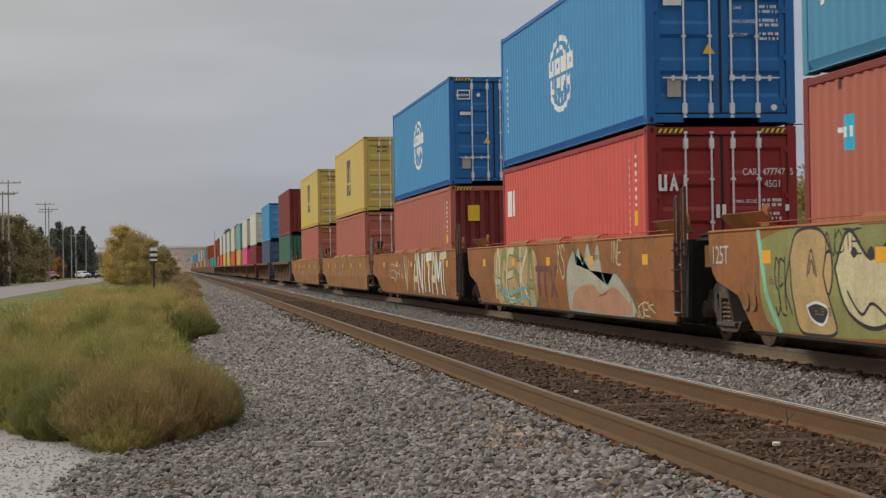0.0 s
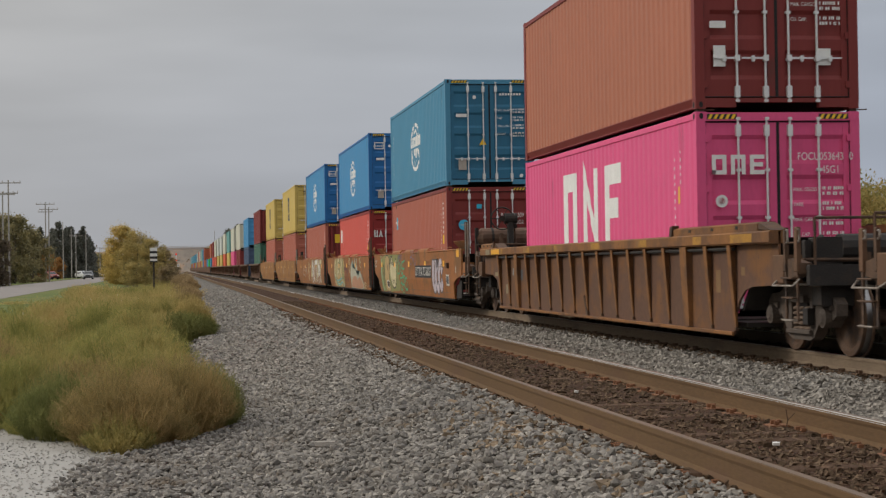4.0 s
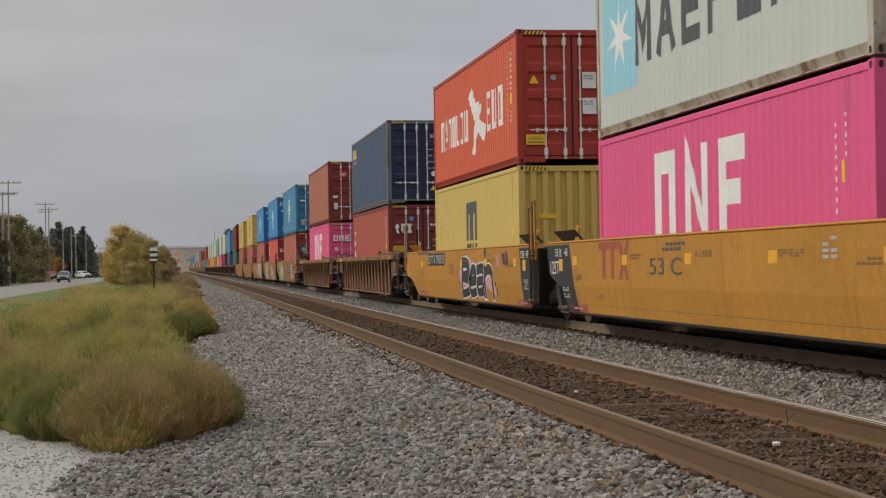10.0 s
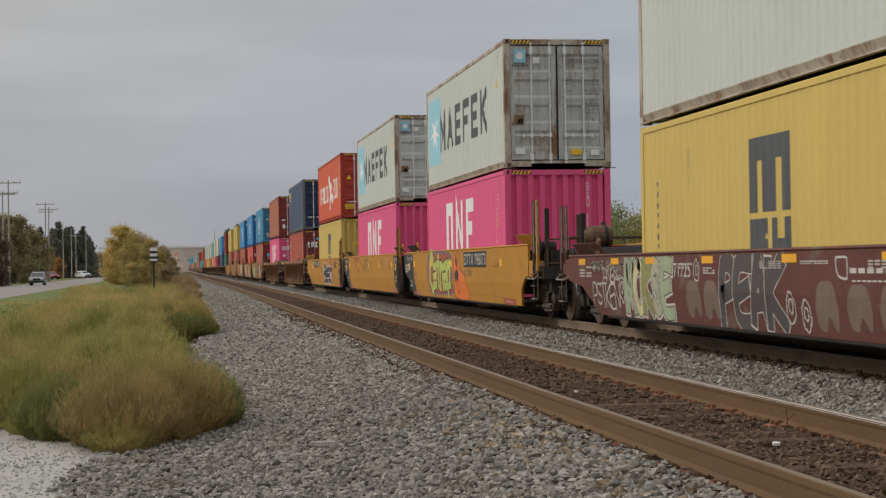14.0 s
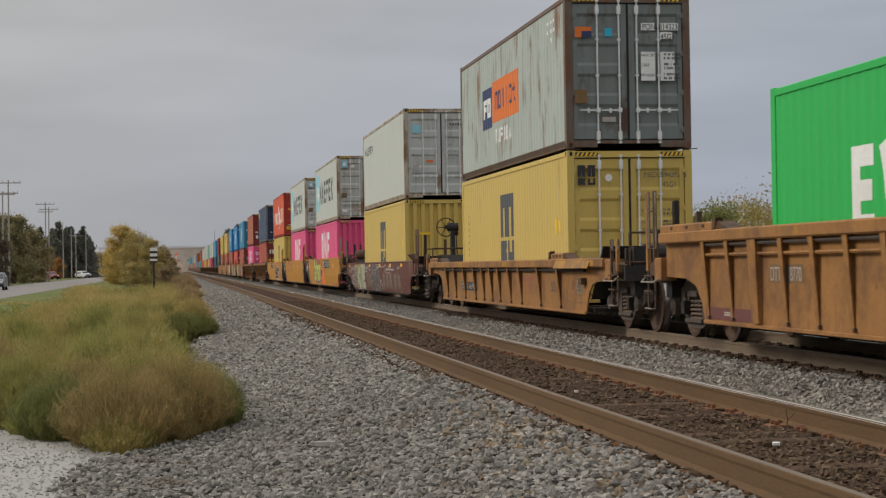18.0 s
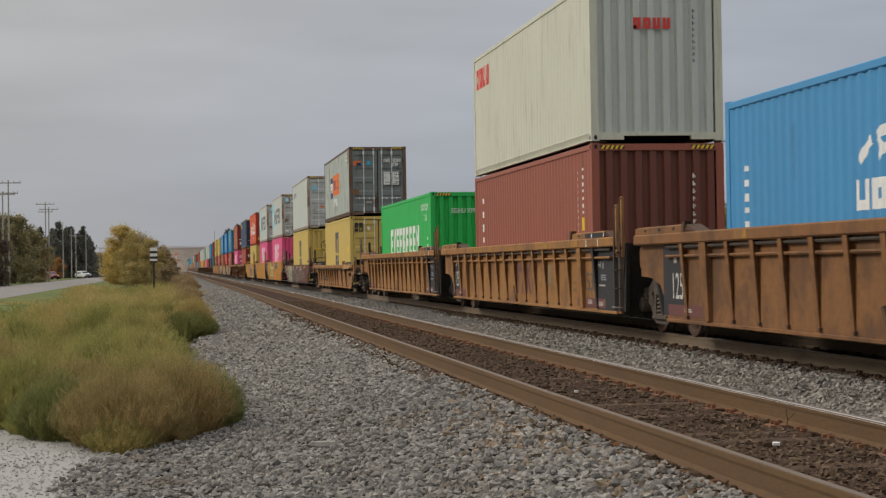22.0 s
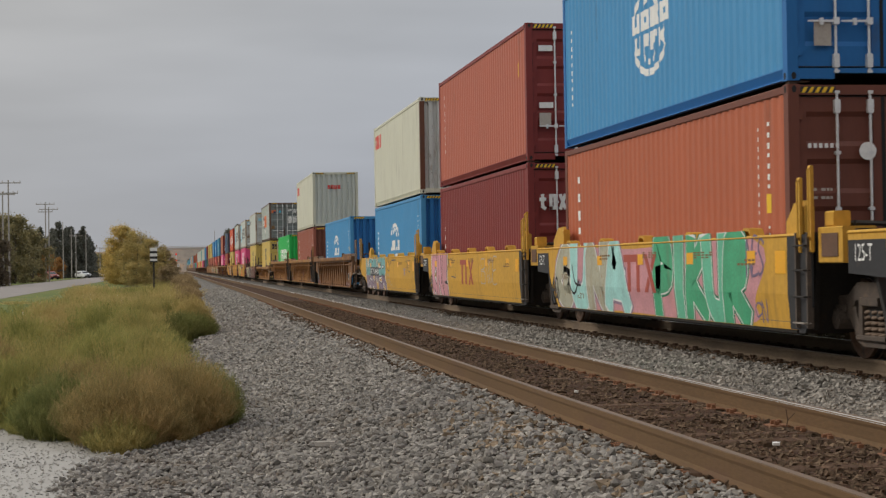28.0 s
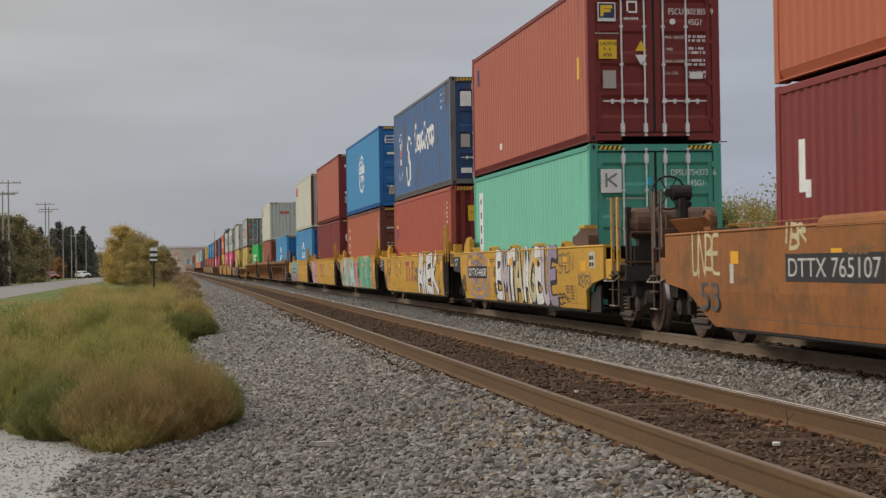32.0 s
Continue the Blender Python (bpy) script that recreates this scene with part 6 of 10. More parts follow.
def side_frame_shape():
    """Cast truck side: arched top, window with the spring nest, journals at both ends."""
    s = Shape()
    top = [(-1.14, 0.46), (-1.16, 0.60), (-1.02, 0.70), (-0.72, 0.72), (-0.45, 0.86), (0.45, 0.86), (0.72, 0.72), (1.02, 0.70), (1.16, 0.60), (1.14, 0.46), (1.02, 0.40), (0.98, 0.54), (0.82, 0.54), (0.74, 0.42), (0.50, 0.66), (-0.50, 0.66), (-0.74, 0.42), (-0.82, 0.54), (-0.98, 0.54), (-1.02, 0.40)]
    s.prism_x(top, -0.07, 0.07)
    # belly under the springs
    s.prism_x([(-0.74, 0.50), (-0.52, 0.60), (-0.36, 0.27), (0.36, 0.27), (0.52, 0.60), (0.74, 0.50), (0.42, 0.19), (0.30, 0.15), (-0.30, 0.15), (-0.42, 0.19)][::-1], -0.07, 0.07)
    s.cbox(-0.12, 0.12, -0.40, 0.40, 0.22, 0.28)
    # bolster end above the springs, and friction wedges beside it
    s.cbox(-0.13, 0.10, -0.24, 0.24, 0.60, 0.70)
    for sy in (-1, 1):
        s.prism_x([(sy * 0.31, 0.26), (sy * 0.41, 0.26), (sy * 0.41, 0.68), (sy * 0.31, 0.68)][::sy], -0.075, 0.075)
        s.cbox(-0.10, 0.10, sy * 0.9 - 0.15, sy * 0.9 + 0.15, 0.52, 0.60)
    return s


def spring_shape():
    s = Shape()
    for yy in (-0.19, 0.0, 0.19):
        for k in range(5):
            s.ring((0, yy, 0.285 + 0.062 * k), (0, 0.12, 1), 0.074, 0.021, 14, 6)
    return s


def truck(parent, y, y16, light=False):
    """A two-axle bogie under a car."""
    for sx in (-1, 1):
        sf = part("truck_side_frame", cached("sideframe", side_frame_shape, M["truck_cast"], "truck_side_frame"), None, parent, "grimy cast steel truck side frame", at=pose(sx * 0.99, y, 0.02))
        if light:
            continue
        part("spring", cached("spring", spring_shape, M["spring"], "spring", True), None, sf, "nest of coil springs")
        for sy in (-0.9, 0.9):
            part("bearing_cap", cached("bcap", lambda: Shape().tube((-0.12, 0, 0), (0.10, 0, 0), 0.12, 14).tube((-0.145, 0, 0), (-0.12, 0, 0), 0.06, 10, 0.10).tube((0.145, 0, 0), (0.10, 0, 0), 0.06, 10, 0.10), M["truck_cast"], "bearing_cap"), None, sf, at=pose(sx * 0.03, sy, WR - 0.02))
    part("bolster", cached("bolster", lambda: Shape().cbox(-1.05, 1.05, -0.18, 0.18, 0.48, 0.72), M["steel_dark"], "bolster"), None, parent, at=pose(0, y, 0))
    for sy in (-0.9, 0.9):
        w = part("wheelset", cached("wheelset", wheelset_shape, M["rusty"], "wheelset", False), None, parent, "rusty wheelset with polished treads", at=pose(0, y + sy, WR))
        if light:
            continue
        for sx in (-1, 1):
            part("tread", cached("tread", tread_shape, M["tread"], "tread", True), None, w, at=pose(0.7525 * sx, 0, 0))
        WHEELS.append((w, y + sy, WR, y16))


def side_poly(L, near, far, top, bottom=0.27, steep=False, notch=False):
    """Outline of a smooth side in (y, z)."""
    p = []
    if near == "joint":
        p += [(-(L - 1.15), top), (-(L - 1.15), 0.36), (-(L - 1.25), bottom)]
    else:
        p += [(-(L + 0.20), top), (-(L + 0.20), 0.88), (-(L - 0.55), 0.80), (-(L - 1.10), 0.66), (-(L - 1.22), bottom)] if notch else [(-(L + 0.28), top), (-(L + 0.28), 0.90), (-(L - 0.05), 0.86), (-(L - 0.45), 0.64), (-(L - 0.68), bottom)]
    if far == "joint":
        p += [(L - 2.05, bottom), (L - 1.5, 0.95), (L - 0.46, 1.0), (L - 0.45, top)] if steep else [(L - 2.25, bottom), (L - 1.78, 0.70), (L - 1.36, 0.79), (L - 0.92, 0.88), (L - 0.74, 0.99), (L - 0.62, 1.30), (L - 0.60, top)]
    else:
        p += [(L - 1.9, bottom), (L - 0.72, 0.74), (L + 0.28, 0.83), (L + 0.28, top)]
    return p


def plate_shape(poly, sx):
    """A plate of that outline: upright above the crease, leaning in below it, 5 cm thick."""
    s = Shape()
    for above in (True, False):
        p = clip(poly, CREASE, above)
        n = len(p)
        vs = [(-sx * side_x(z), y, z) for y, z in p] + [(-sx * (side_x(z) + 0.05), y, z) for y, z in p]
        s.add(vs, [tuple(range(n)), tuple(range(2 * n - 1, n - 1, -1))] + [(i, i + n, (i + 1) % n + n, (i + 1) % n) for i in range(n)])
    return s


def handhold(p, mat):
    """A bent grab iron through the points."""
    return Shape().path(p, 0.013, 6)


def end_gear(car, sy, L, wm, kind, tall=2.2, wheel=False, tank=False, black=False):
    """Platform, end sill, ladder posts, brake gear and coupler at one end; sy is -1 for the near end."""
    if kind == "joint":
        if sy < 0:
            ya = -(L - 1.0)
            for dy, h in ((0.05, tall - 0.12), (-0.30, tall)):
                part("ladder_post", Shape().cbox(-SX + 0.01, -SX + 0.05, ya + dy - 0.04, ya + dy + 0.04, 1.22, h), M["post_brown"] if wm == WELL["weathered"] else wm, car, "upright steel ladder post")
                part("grab_iron", handhold([(-SX + 0.02, ya + dy, h - 0.02), (-SX - 0.04, ya + dy - 0.10, h - 0.06), (-SX - 0.04, ya + dy - 0.10, 1.40), (-SX + 0.02, ya + dy, 1.36)], None), M["rusty"] if wm != WELL["gold"] else wm, car, "bent grab iron")
            part("end_plate", Shape().prism_x([(-(L - 1.2), 0.30), (-(L - 1.12), 0.30), (-(L - 0.80), 1.45), (-(L - 0.88), 1.45)], -1.415, 1.415), M["steel_dark"], car, "end plate dark with grime and painted-in shade")
            part("end_corner", Shape().prism_x([(-(L - 1.15), 0.36), (-(L - 0.90), 0.34), (-(L - 0.80), 1.42), (-(L - 1.15), 1.42)], -1.40, -1.34), M["steel_dark"], car)
            for dy in (1.10, 0.74):
                part("ladder_stile", Shape().cbox(-SX - 0.02, -SX + 0.05, -(L - dy) - 0.022, -(L - dy) + 0.022, 0.36, 1.45, 0.006), M["truck_cast"], car, "dark lower ladder stile")
            for z in (0.42, 0.72, 1.02, 1.30):
                part("rung", Shape().path([(-SX + 0.02, -(L - 1.12), z), (-SX - 0.05, -(L - 1.10), z), (-SX - 0.05, -(L - 0.74), z), (-SX + 0.02, -(L - 0.72), z)], 0.012, 5), M["grab"] if z < 0.5 else M["steel_dark"], car, "bent steel rung")
            part("sill_bracket", Shape().cbox(-0.75, 0.75, -(L - 0.1), -(L - 1.15), 0.72, 1.05), M["steel_dark"], car)
            part("pipe", Shape().path([(-1.1, -(L - 1.1), 1.50), (-1.1, -(L - 0.35), 1.54), (-0.4, -(L - 0.1), 1.50)], 0.035), M["steel_dark"], car, "black air hose")
            if wm == WELL["gold"]:
                box = part("equipment_box", Shape().cbox(-1.44, -1.05, -(L + 0.10), -(L - 0.62), 1.10, 1.50), wm, car, "golden steel equipment box")
                # flat panel: the dark of the open box is put into its colour
                part("dark_opening_panel", Shape().box(-1.452, -1.441, -(L - 0.02), -(L - 0.50), 1.17, 1.43), M["tank"], box, "rust-brown panel standing for the box's dark opening")
                part("ladder_panel", Shape().prism_x([(-(L - 1.14), 0.30), (-(L - 0.95), 0.30), (-(L - 0.70), 0.62), (-(L - 0.70), 1.43), (-(L - 1.14), 1.43)], -SX + 0.03, -SX + 0.05), M["charcoal"], car, "charcoal plate behind the ladder")
                part("top_tray", Shape().cbox(-1.36, -1.16, -(L - 0.36), -(L - 0.62), 1.50, 1.68, 0.02), wm, car, "golden tray above the joint")
            else:
                part("hose_box", Shape().cbox(-1.25, -0.85, -(L - 0.55), -(L - 0.25), 1.05, 1.36), wm, car)
            part("walkway", Shape().box(-1.30, 1.30, -(L - 0.75), -(L + 0.2), 1.43, 1.47), M["steel_dark"], car, "dark steel walkway grating")
        else:
            part("end_plate", Shape().prism_x([(L - 1.30, 0.35), (L - 1.22, 0.35), (L - 0.62, 1.45), (L - 0.70, 1.45)], -1.415, 1.415), M["steel_dark"], car, "end plate dark with grime and painted-in shade")
            part("sill_bracket", Shape().cbox(-0.55, 0.55, L - 1.0, L - 0.05, 0.75, 1.05), M["steel_dark"], car)
            part("joint_casting", Shape().cbox(-0.35, 0.35, L - 0.35, L + 0.25, 0.78, 1.0), M["steel_dark"], car, "articulated joint casting")
            part("hose_box", Shape().cbox(-1.2, -0.9, L - 0.5, L - 0.15, 1.05, 1.34), wm, car)
        return

    def span(a, b):
        return min(sy * a, sy * b), max(sy * a, sy * b)
    part("end_platform", Shape().box(-1.40, 1.40, *span(L - 0.9, L + 1.2), 1.02, 1.07), M["steel_dark"], car, "end platform grating dark with grime and painted-in shade")
    part("end_sill", Shape().cbox(-1.40, 1.40, *span(L + 1.12, L + 1.22), 0.84, 1.08), M["steel_dark"], car)
    part("corner_box", Shape().cbox(-SX + 0.02, -SX + 0.26, *span(L + 0.27, L + 0.62), 0.86, 1.20), wm, car)
    part("corner_bracket", Shape().prism_x([(sy * (L + 0.62), 0.90), (sy * (L + 1.1), 0.98), (sy * (L + 1.1), 1.10), (sy * (L + 0.62), 1.16)][::sy], -SX + 0.05, -SX + 0.20), M["rusty"], car)
    part("bulkhead", Shape().prism_x([(sy * (L - 1.35), 0.5), (sy * (L - 1.27), 0.5), (sy * (L - 0.4), 1.42), (sy * (L - 0.48), 1.42)][::sy], -1.35, 1.35), M["steel_dark"], car, "sloping bulkhead dark with grime and painted-in shade")
    part("center_sill", Shape().cbox(-0.34, 0.34, *span(L - 1.2, L + 1.0), 0.66, 1.02), M["steel_dark"], car)
    part("coupler", Shape().cbox(-0.12, 0.12, *span(L + 0.5, L + 1.75), 0.72, 0.98).cbox(-0.2, 0.2, *span(L + 1.62, L + 1.98), 0.68, 1.02), M["rusty"], car, "rusty knuckle coupler")
    part("cut_lever", Shape().path([(-SX + 0.05, sy * (L + 0.98), 0.86), (-0.7, sy * (L + 1.02), 0.78), (-0.25, sy * (L + 1.45), 0.98)], 0.013, 5), M["grab"], car, "bent uncoupling lever")
    part("air_hose", Shape().path([(0.35, sy * (L + 0.97), 0.8), (0.34, sy * (L + 1.2), 0.52), (0.33, sy * (L + 1.5), 0.42), (0.30, sy * (L + 1.9), 0.5)], 0.03), M["rubber"], car, "black rubber air hose")
    for dy, pm, w in ((0.36, wm if wm == WELL["gold"] else M["rusty"], 0.028), (0.74, M["post_brown"] if wm == WELL["weathered"] else wm, 0.048)):
        yy = sy * (L + 0.30 + dy)
        part("ladder_post", Shape().cbox(-SX + 0.02, -SX + 0.07, yy - w, yy + w, 1.0, tall), pm, car, "upright steel ladder post")
        part("ladder_stile", Shape().cbox(-SX + 0.03, -SX + 0.05, yy - 0.026, yy + 0.026, 0.42, 1.0, 0.004), M["rusty"], car, "dark lower ladder stile")
        part("grab_iron", handhold([(-SX + 0.04, yy - 0.03, tall - 0.03), (-SX + 0.02, yy - 0.13, tall - 0.03), (-SX + 0.02, yy - 0.13, 1.36), (-SX + 0.04, yy - 0.03, 1.34)], None), M["grab"], car, "bent grab iron")
    part("inner_post", Shape().cbox(-1.22, -1.14, sy * (L + 0.55) - 0.05, sy * (L + 0.55) + 0.05, 1.07, tall - 0.15), M["steel_dark"], car, "dark inner ladder post")
    part("inner_post", Shape().cbox(-0.70, -0.62, sy * (L + 1.10) - 0.04, sy * (L + 1.10) + 0.04, 1.07, tall - 0.3), M["rusty"], car, "dark inner ladder post")
    for z in (1.34, 1.62, 1.90):
        if z < tall - 0.1:
            part("rung", Shape().path([(-SX + 0.05, sy * (L + 0.66), z), (-SX + 0.03, sy * (L + 1.04), z)], 0.012, 5), M["rusty"], car, "dark ladder rung")
    for z in (0.44, 0.70, 0.93):
        part("step", Shape().path([(-SX + 0.04, sy * (L + 0.66), z), (-SX - 0.02, sy * (L + 0.66), z), (-SX - 0.02, sy * (L + 1.04), z), (-SX + 0.04, sy * (L + 1.04), z)], 0.013, 5), M["grab"] if z < 0.6 else M["rusty"], car, "bent steel step")
    part("grab_iron", handhold([(-SX + 0.03, sy * (L + 0.40), 0.90), (-SX - 0.05, sy * (L + 0.44), 0.84), (-SX - 0.05, sy * (L + 1.12), 0.84), (-SX + 0.03, sy * (L + 1.14), 0.92)], None), M["grab"], car, "long bent grab iron")
    part("brake_beam", Shape().cbox(-1.15, 1.15, *span(L + 0.30, L + 0.46), 0.36, 0.56), M["steel_dark"], car, "grimy brake beam")
    part("brake_rigging", Shape().tube((-0.5, sy * (L - 0.9), 0.62), (-0.5, sy * (L + 1.0), 0.70), 0.04, 6).cbox(-1.2, -0.75, *span(L + 0.75, L + 1.05), 0.60, 0.86), M["steel_dark"], car, "grimy brake rigging")
    # pipes, valves and braces crowding the platform
    part("brace", Shape().tube((-1.15, sy * (L + 0.25), 1.07), (-0.65, sy * (L - 0.35), 1.42), 0.035).tube((1.15, sy * (L + 0.25), 1.07), (0.65, sy * (L - 0.35), 1.42), 0.035), M["steel_dark"], car)
    part("brake_cylinder", Shape().tube((-0.55, sy * (L - 0.05), 1.28), (0.35, sy * (L - 0.05), 1.28), 0.17, 12).tube((0.35, sy * (L - 0.05), 1.28), (0.85, sy * (L - 0.05), 1.28), 0.05, 8), M["steel_dark"], car, "grimy brake cylinder")
    part("valve", Shape().cbox(-1.12, -0.80, *span(L + 0.45, L + 0.72), 1.07, 1.40), M["steel_dark"], car)
    part("pipe", Shape().path([(-1.3, sy * (L + 0.2), 1.12), (-1.25, sy * (L + 0.7), 1.14), (0.2, sy * (L + 0.8), 1.12), (0.35, sy * (L + 0.97), 0.8)], 0.025, 6), M["rusty"], car, "rusty brake pipe")
    part("handrail", Shape().path([(-1.3, sy * (L + 1.14), 1.08), (-1.3, sy * (L + 1.14), 1.62), (1.3, sy * (L + 1.14), 1.62), (1.3, sy * (L + 1.14), 1.08)], 0.018, 5), M["rusty"], car, "rusty end handrail")
    if wheel:
        # "side": a low wheel facing across; "end": a tall stand with the wheel facing along the line
        low = wheel == "side"
        axis, (wx, wy, wz) = ((1, 0, 0), (-1.34, sy * (L + 0.42), 1.46)) if low else ((0.12, 1, 0), (-0.62, sy * (L + 1.02), 2.26))
        q = Vector(axis).to_track_quat("Z", "Y")
        s = Shape().ring((0, 0, 0), axis, 0.27, 0.017, 24, 6).tube(q @ Vector((0, 0, -0.05)), q @ Vector((0, 0, 0.05)), 0.065, 10)
        for k in range(3):
            d = q @ Vector((0.265 * math.cos(k * 1.047), 0.265 * math.sin(k * 1.047), 0))
            s.tube(d, -d, 0.012, 6)
        part("brake_wheel", s, M["steel_dark"], car, "spoked hand brake wheel", at=pose(wx, wy, wz))
        part("brake_stand", Shape().prism_x([(wy - 0.15, 1.07), (wy + 0.15, 1.07), (wy + 0.08, wz + 0.1), (wy - 0.08, wz + 0.1)], wx + 0.14, wx + 0.26), M["steel_dark"], car, "hand brake stand")
        part("brake_gear", Shape().tube((wx + 0.05, wy, wz), (wx + 0.36, wy, wz), 0.13, 14).tube((wx + 0.3, wy - 0.1, wz - 0.2), (wx + 0.3, wy + 0.12, wz - 0.1), 0.06, 8), M["steel_dark"], car, "hand brake gear housing")
        part("brake_chain", Shape().tube((wx + 0.3, wy, wz), (wx + 0.34, wy, 1.07), 0.02, 5), M["rusty"], car)
    if tank:
        yt, xt, zt, rt_ = (sy * (L + 0.45), 0.3, 1.78, 0.26) if sy < 0 else (L + 0.50, -0.68, 1.62, 0.20)
        part("air_reservoir", Shape().tube((-1.05, yt, zt), (xt, yt, zt), rt_, 16).tube((-1.18, yt, zt), (-1.05, yt, zt), rt_ * 0.55, 16, rt_), M["tank"], car, "rust-brown air reservoir")
        part("reservoir_strap", Shape().tube((-0.82, yt, zt), (-0.76, yt, zt), rt_ + 0.012, 16), M["steel_dark"], car)
        part("reservoir_stand", Shape().cbox(-1.0, max(xt - 0.1, -0.8), yt - 0.10, yt + 0.10, 1.07, zt - rt_ * 0.8), M["steel_dark"], car)


def flat_mark(s, y0, y1, z0, z1, x=-SX - 0.006):
    """A painted rectangle on a car's side; y0 < y1."""
    s.add([(x, y0, z0), (x, y0, z1), (x, y1, z1), (x, y1, z0)], [(3, 2, 1, 0)])


# sprayed letter skeletons, x to the right
SKELETON = {
    "A": "0,0 .42,1 .58,1 1,0;.2,.36 .8,.34", "B": "0,0 .05,1;.05,1 .8,.92 .82,.62 .12,.52;.12,.52 .95,.42 .92,.06 0,0", "C": "1,.82 .6,1 .1,.75 .05,.3 .5,0 1,.2",
    "E": ".95,1 .1,.95 0,.06 .95,0;.1,.5 .78,.56", "G": ".95,.8 .5,1 .05,.6 .1,.15 .6,0 .95,.3 .6,.46", "I": ".45,0 .55,1", "K": "0,0 .05,1;.9,1 .15,.5 1,0", "L": "0,1 .1,0 .9,.05",
    "M": "0,0 .1,1 .5,.35 .9,1 1,0", "N": "0,0 .1,1 .85,0 1,1", "O": ".5,1 .05,.7 .1,.2 .5,0 .95,.3 .9,.8 .5,1", "P": "0,0 .1,1 .8,.95 .9,.6 .2,.45", "R": "0,0 .1,1 .8,.95 .85,.6 .2,.5 1,0",
    "S": ".95,.85 .5,1 .1,.8 .3,.55 .8,.4 .9,.15 .4,0 0,.15", "T": "0,.95 1,1;.5,.95 .45,0", "U": "0,1 .1,.15 .5,0 .9,.15 1,1", "W": "0,1 .25,0 .5,.65 .75,0 1,1", "Z": "0,1 1,.95 .1,.05 1,0",
    "e": ".1,.36 .85,.42 .75,.7 .35,.72 .08,.4 .2,.06 .85,.08", "a": ".1,.72 .8,.75 .85,0;.85,.4 .15,.36 .2,.03 .85,.12", "t": ".5,1 .5,.1 .9,0;.1,.75 .9,.77", "n": "0,0 .05,.78;.05,.6 .5,.78 .9,.6 .9,0", "p": ".05,.78 0,-.22;0,.66 .8,.78 .85,.1 .05,.05"}


def held(quads, top):
    return [c for c in (clip(q, top, False) for q in quads) if len(c) > 2]


def letter_runs(letter, ya, yb, z0, z1, half, rs, soft=True):
    """The strokes of one sprayed letter between ya and yb (ya > yb): centre lines and half widths, fat at the top."""
    lean, runs = rs.uniform(-0.10, 0.10) * (ya - yb), []
    for line in strokes_of(SKELETON[letter]):
        m = half * 0.85
        pts = [(ya - m - x * (ya - yb - 2 * m) - lean * (z - 0.5) + rs.uniform(-0.02, 0.02), z0 + m * 0.8 + z * (z1 - z0 - 1.6 * m) + rs.uniform(-0.03, 0.03)) for x, z in line]
        pts = smoothed(pts, 4) if soft else pts
        runs.append((pts, [half * (0.82 + 0.3 * (q - z0) / (z1 - z0)) for _, q in pts]))
    return runs


def piece(car, ya, yb, z0, z1, word, fills, line, seed, half=0.12, edge=0.035, halo=None, shadow=None, split=None, soft=True):
    """A sprayed word of fat outlined letters from ya down to yb; halo: a wider rim behind it; shadow: a dark offset copy; split: height at which the second colour begins."""
    rs = random.Random(seed)
    top = z1 + 0.05
    w = (ya - yb) / len(word)
    letters = [letter_runs(c, ya - i * w + 0.12 * w, ya - (i + 1) * w - 0.12 * w, z0, z1, half * rs.uniform(0.92, 1.1), rs, soft) for i, c in enumerate(word)]
    for mat, grow, dy, dz, up in ((halo, edge * 2.6, 0, 0, 0.0048), (shadow, edge, -0.07, -0.06, 0.0050)):
        if mat:
            sh = Shape()
            for i, runs in enumerate(letters):
                for k, (pts, hs) in enumerate(runs):
                    for q in held(ribbon([(y + dy, z + dz) for y, z in pts], [h + grow for h in hs], 1.0), top):
                        on_side(sh, q, up + 0.00004 * (3 * i + k))
            part("graffiti_rim", sh, M[mat], car, "sprayed rim behind the letters")["kind"] = "stuff"
    for i, runs in enumerate(letters):
        up = 0.0056 + 0.0009 * i
        sh = Shape()
        for k, (pts, hs) in enumerate(runs):
            for q in held(ribbon(pts, [h + edge for h in hs], 1.0), top):
                on_side(sh, q, up + 0.00005 * k)
        g = part("graffiti", sh, M[line], car, "spray-painted graffiti outline")
        g["kind"] = "stuff"
        cols = [(fills[i % len(fills)], None)] if split is None else [(fills[0], True), (fills[1], False)]
        for mat, above in cols:
            sh = Shape()
            for k, (pts, hs) in enumerate(runs):
                for q in held(ribbon(pts, hs, 0.9), top):
                    if above is not None:
                        q = clip(q, split, above)
                    if len(q) > 2:
                        on_side(sh, q, up + 0.00032 + 0.00005 * k)
            part("graffiti_fill", sh, M[mat], g, "spray-painted graffiti filling")["kind"] = "stuff"


def tag_word(car, ya, yb, z0, z1, word, mat, seed, width=0.013):
    """A thin hand-sprayed tag."""
    rs = random.Random(seed)
    sh = Shape()
    w = (ya - yb) / len(word)
    for i, c in enumerate(word):
        for k, (pts, hs) in enumerate(letter_runs(c, ya - i * w, ya - (i + 1) * w - 0.15 * w, z0 + rs.uniform(-0.05, 0.05), z1, width, rs)):
            for q in held(ribbon(pts, [width * rs.uniform(0.8, 1.2) for _ in pts]), 1.62):
                on_side(sh, q, 0.0124 + 0.00004 * k)
    part("graffiti_tag", sh, M[mat], car, "loose spray-can tag")["kind"] = "stuff"


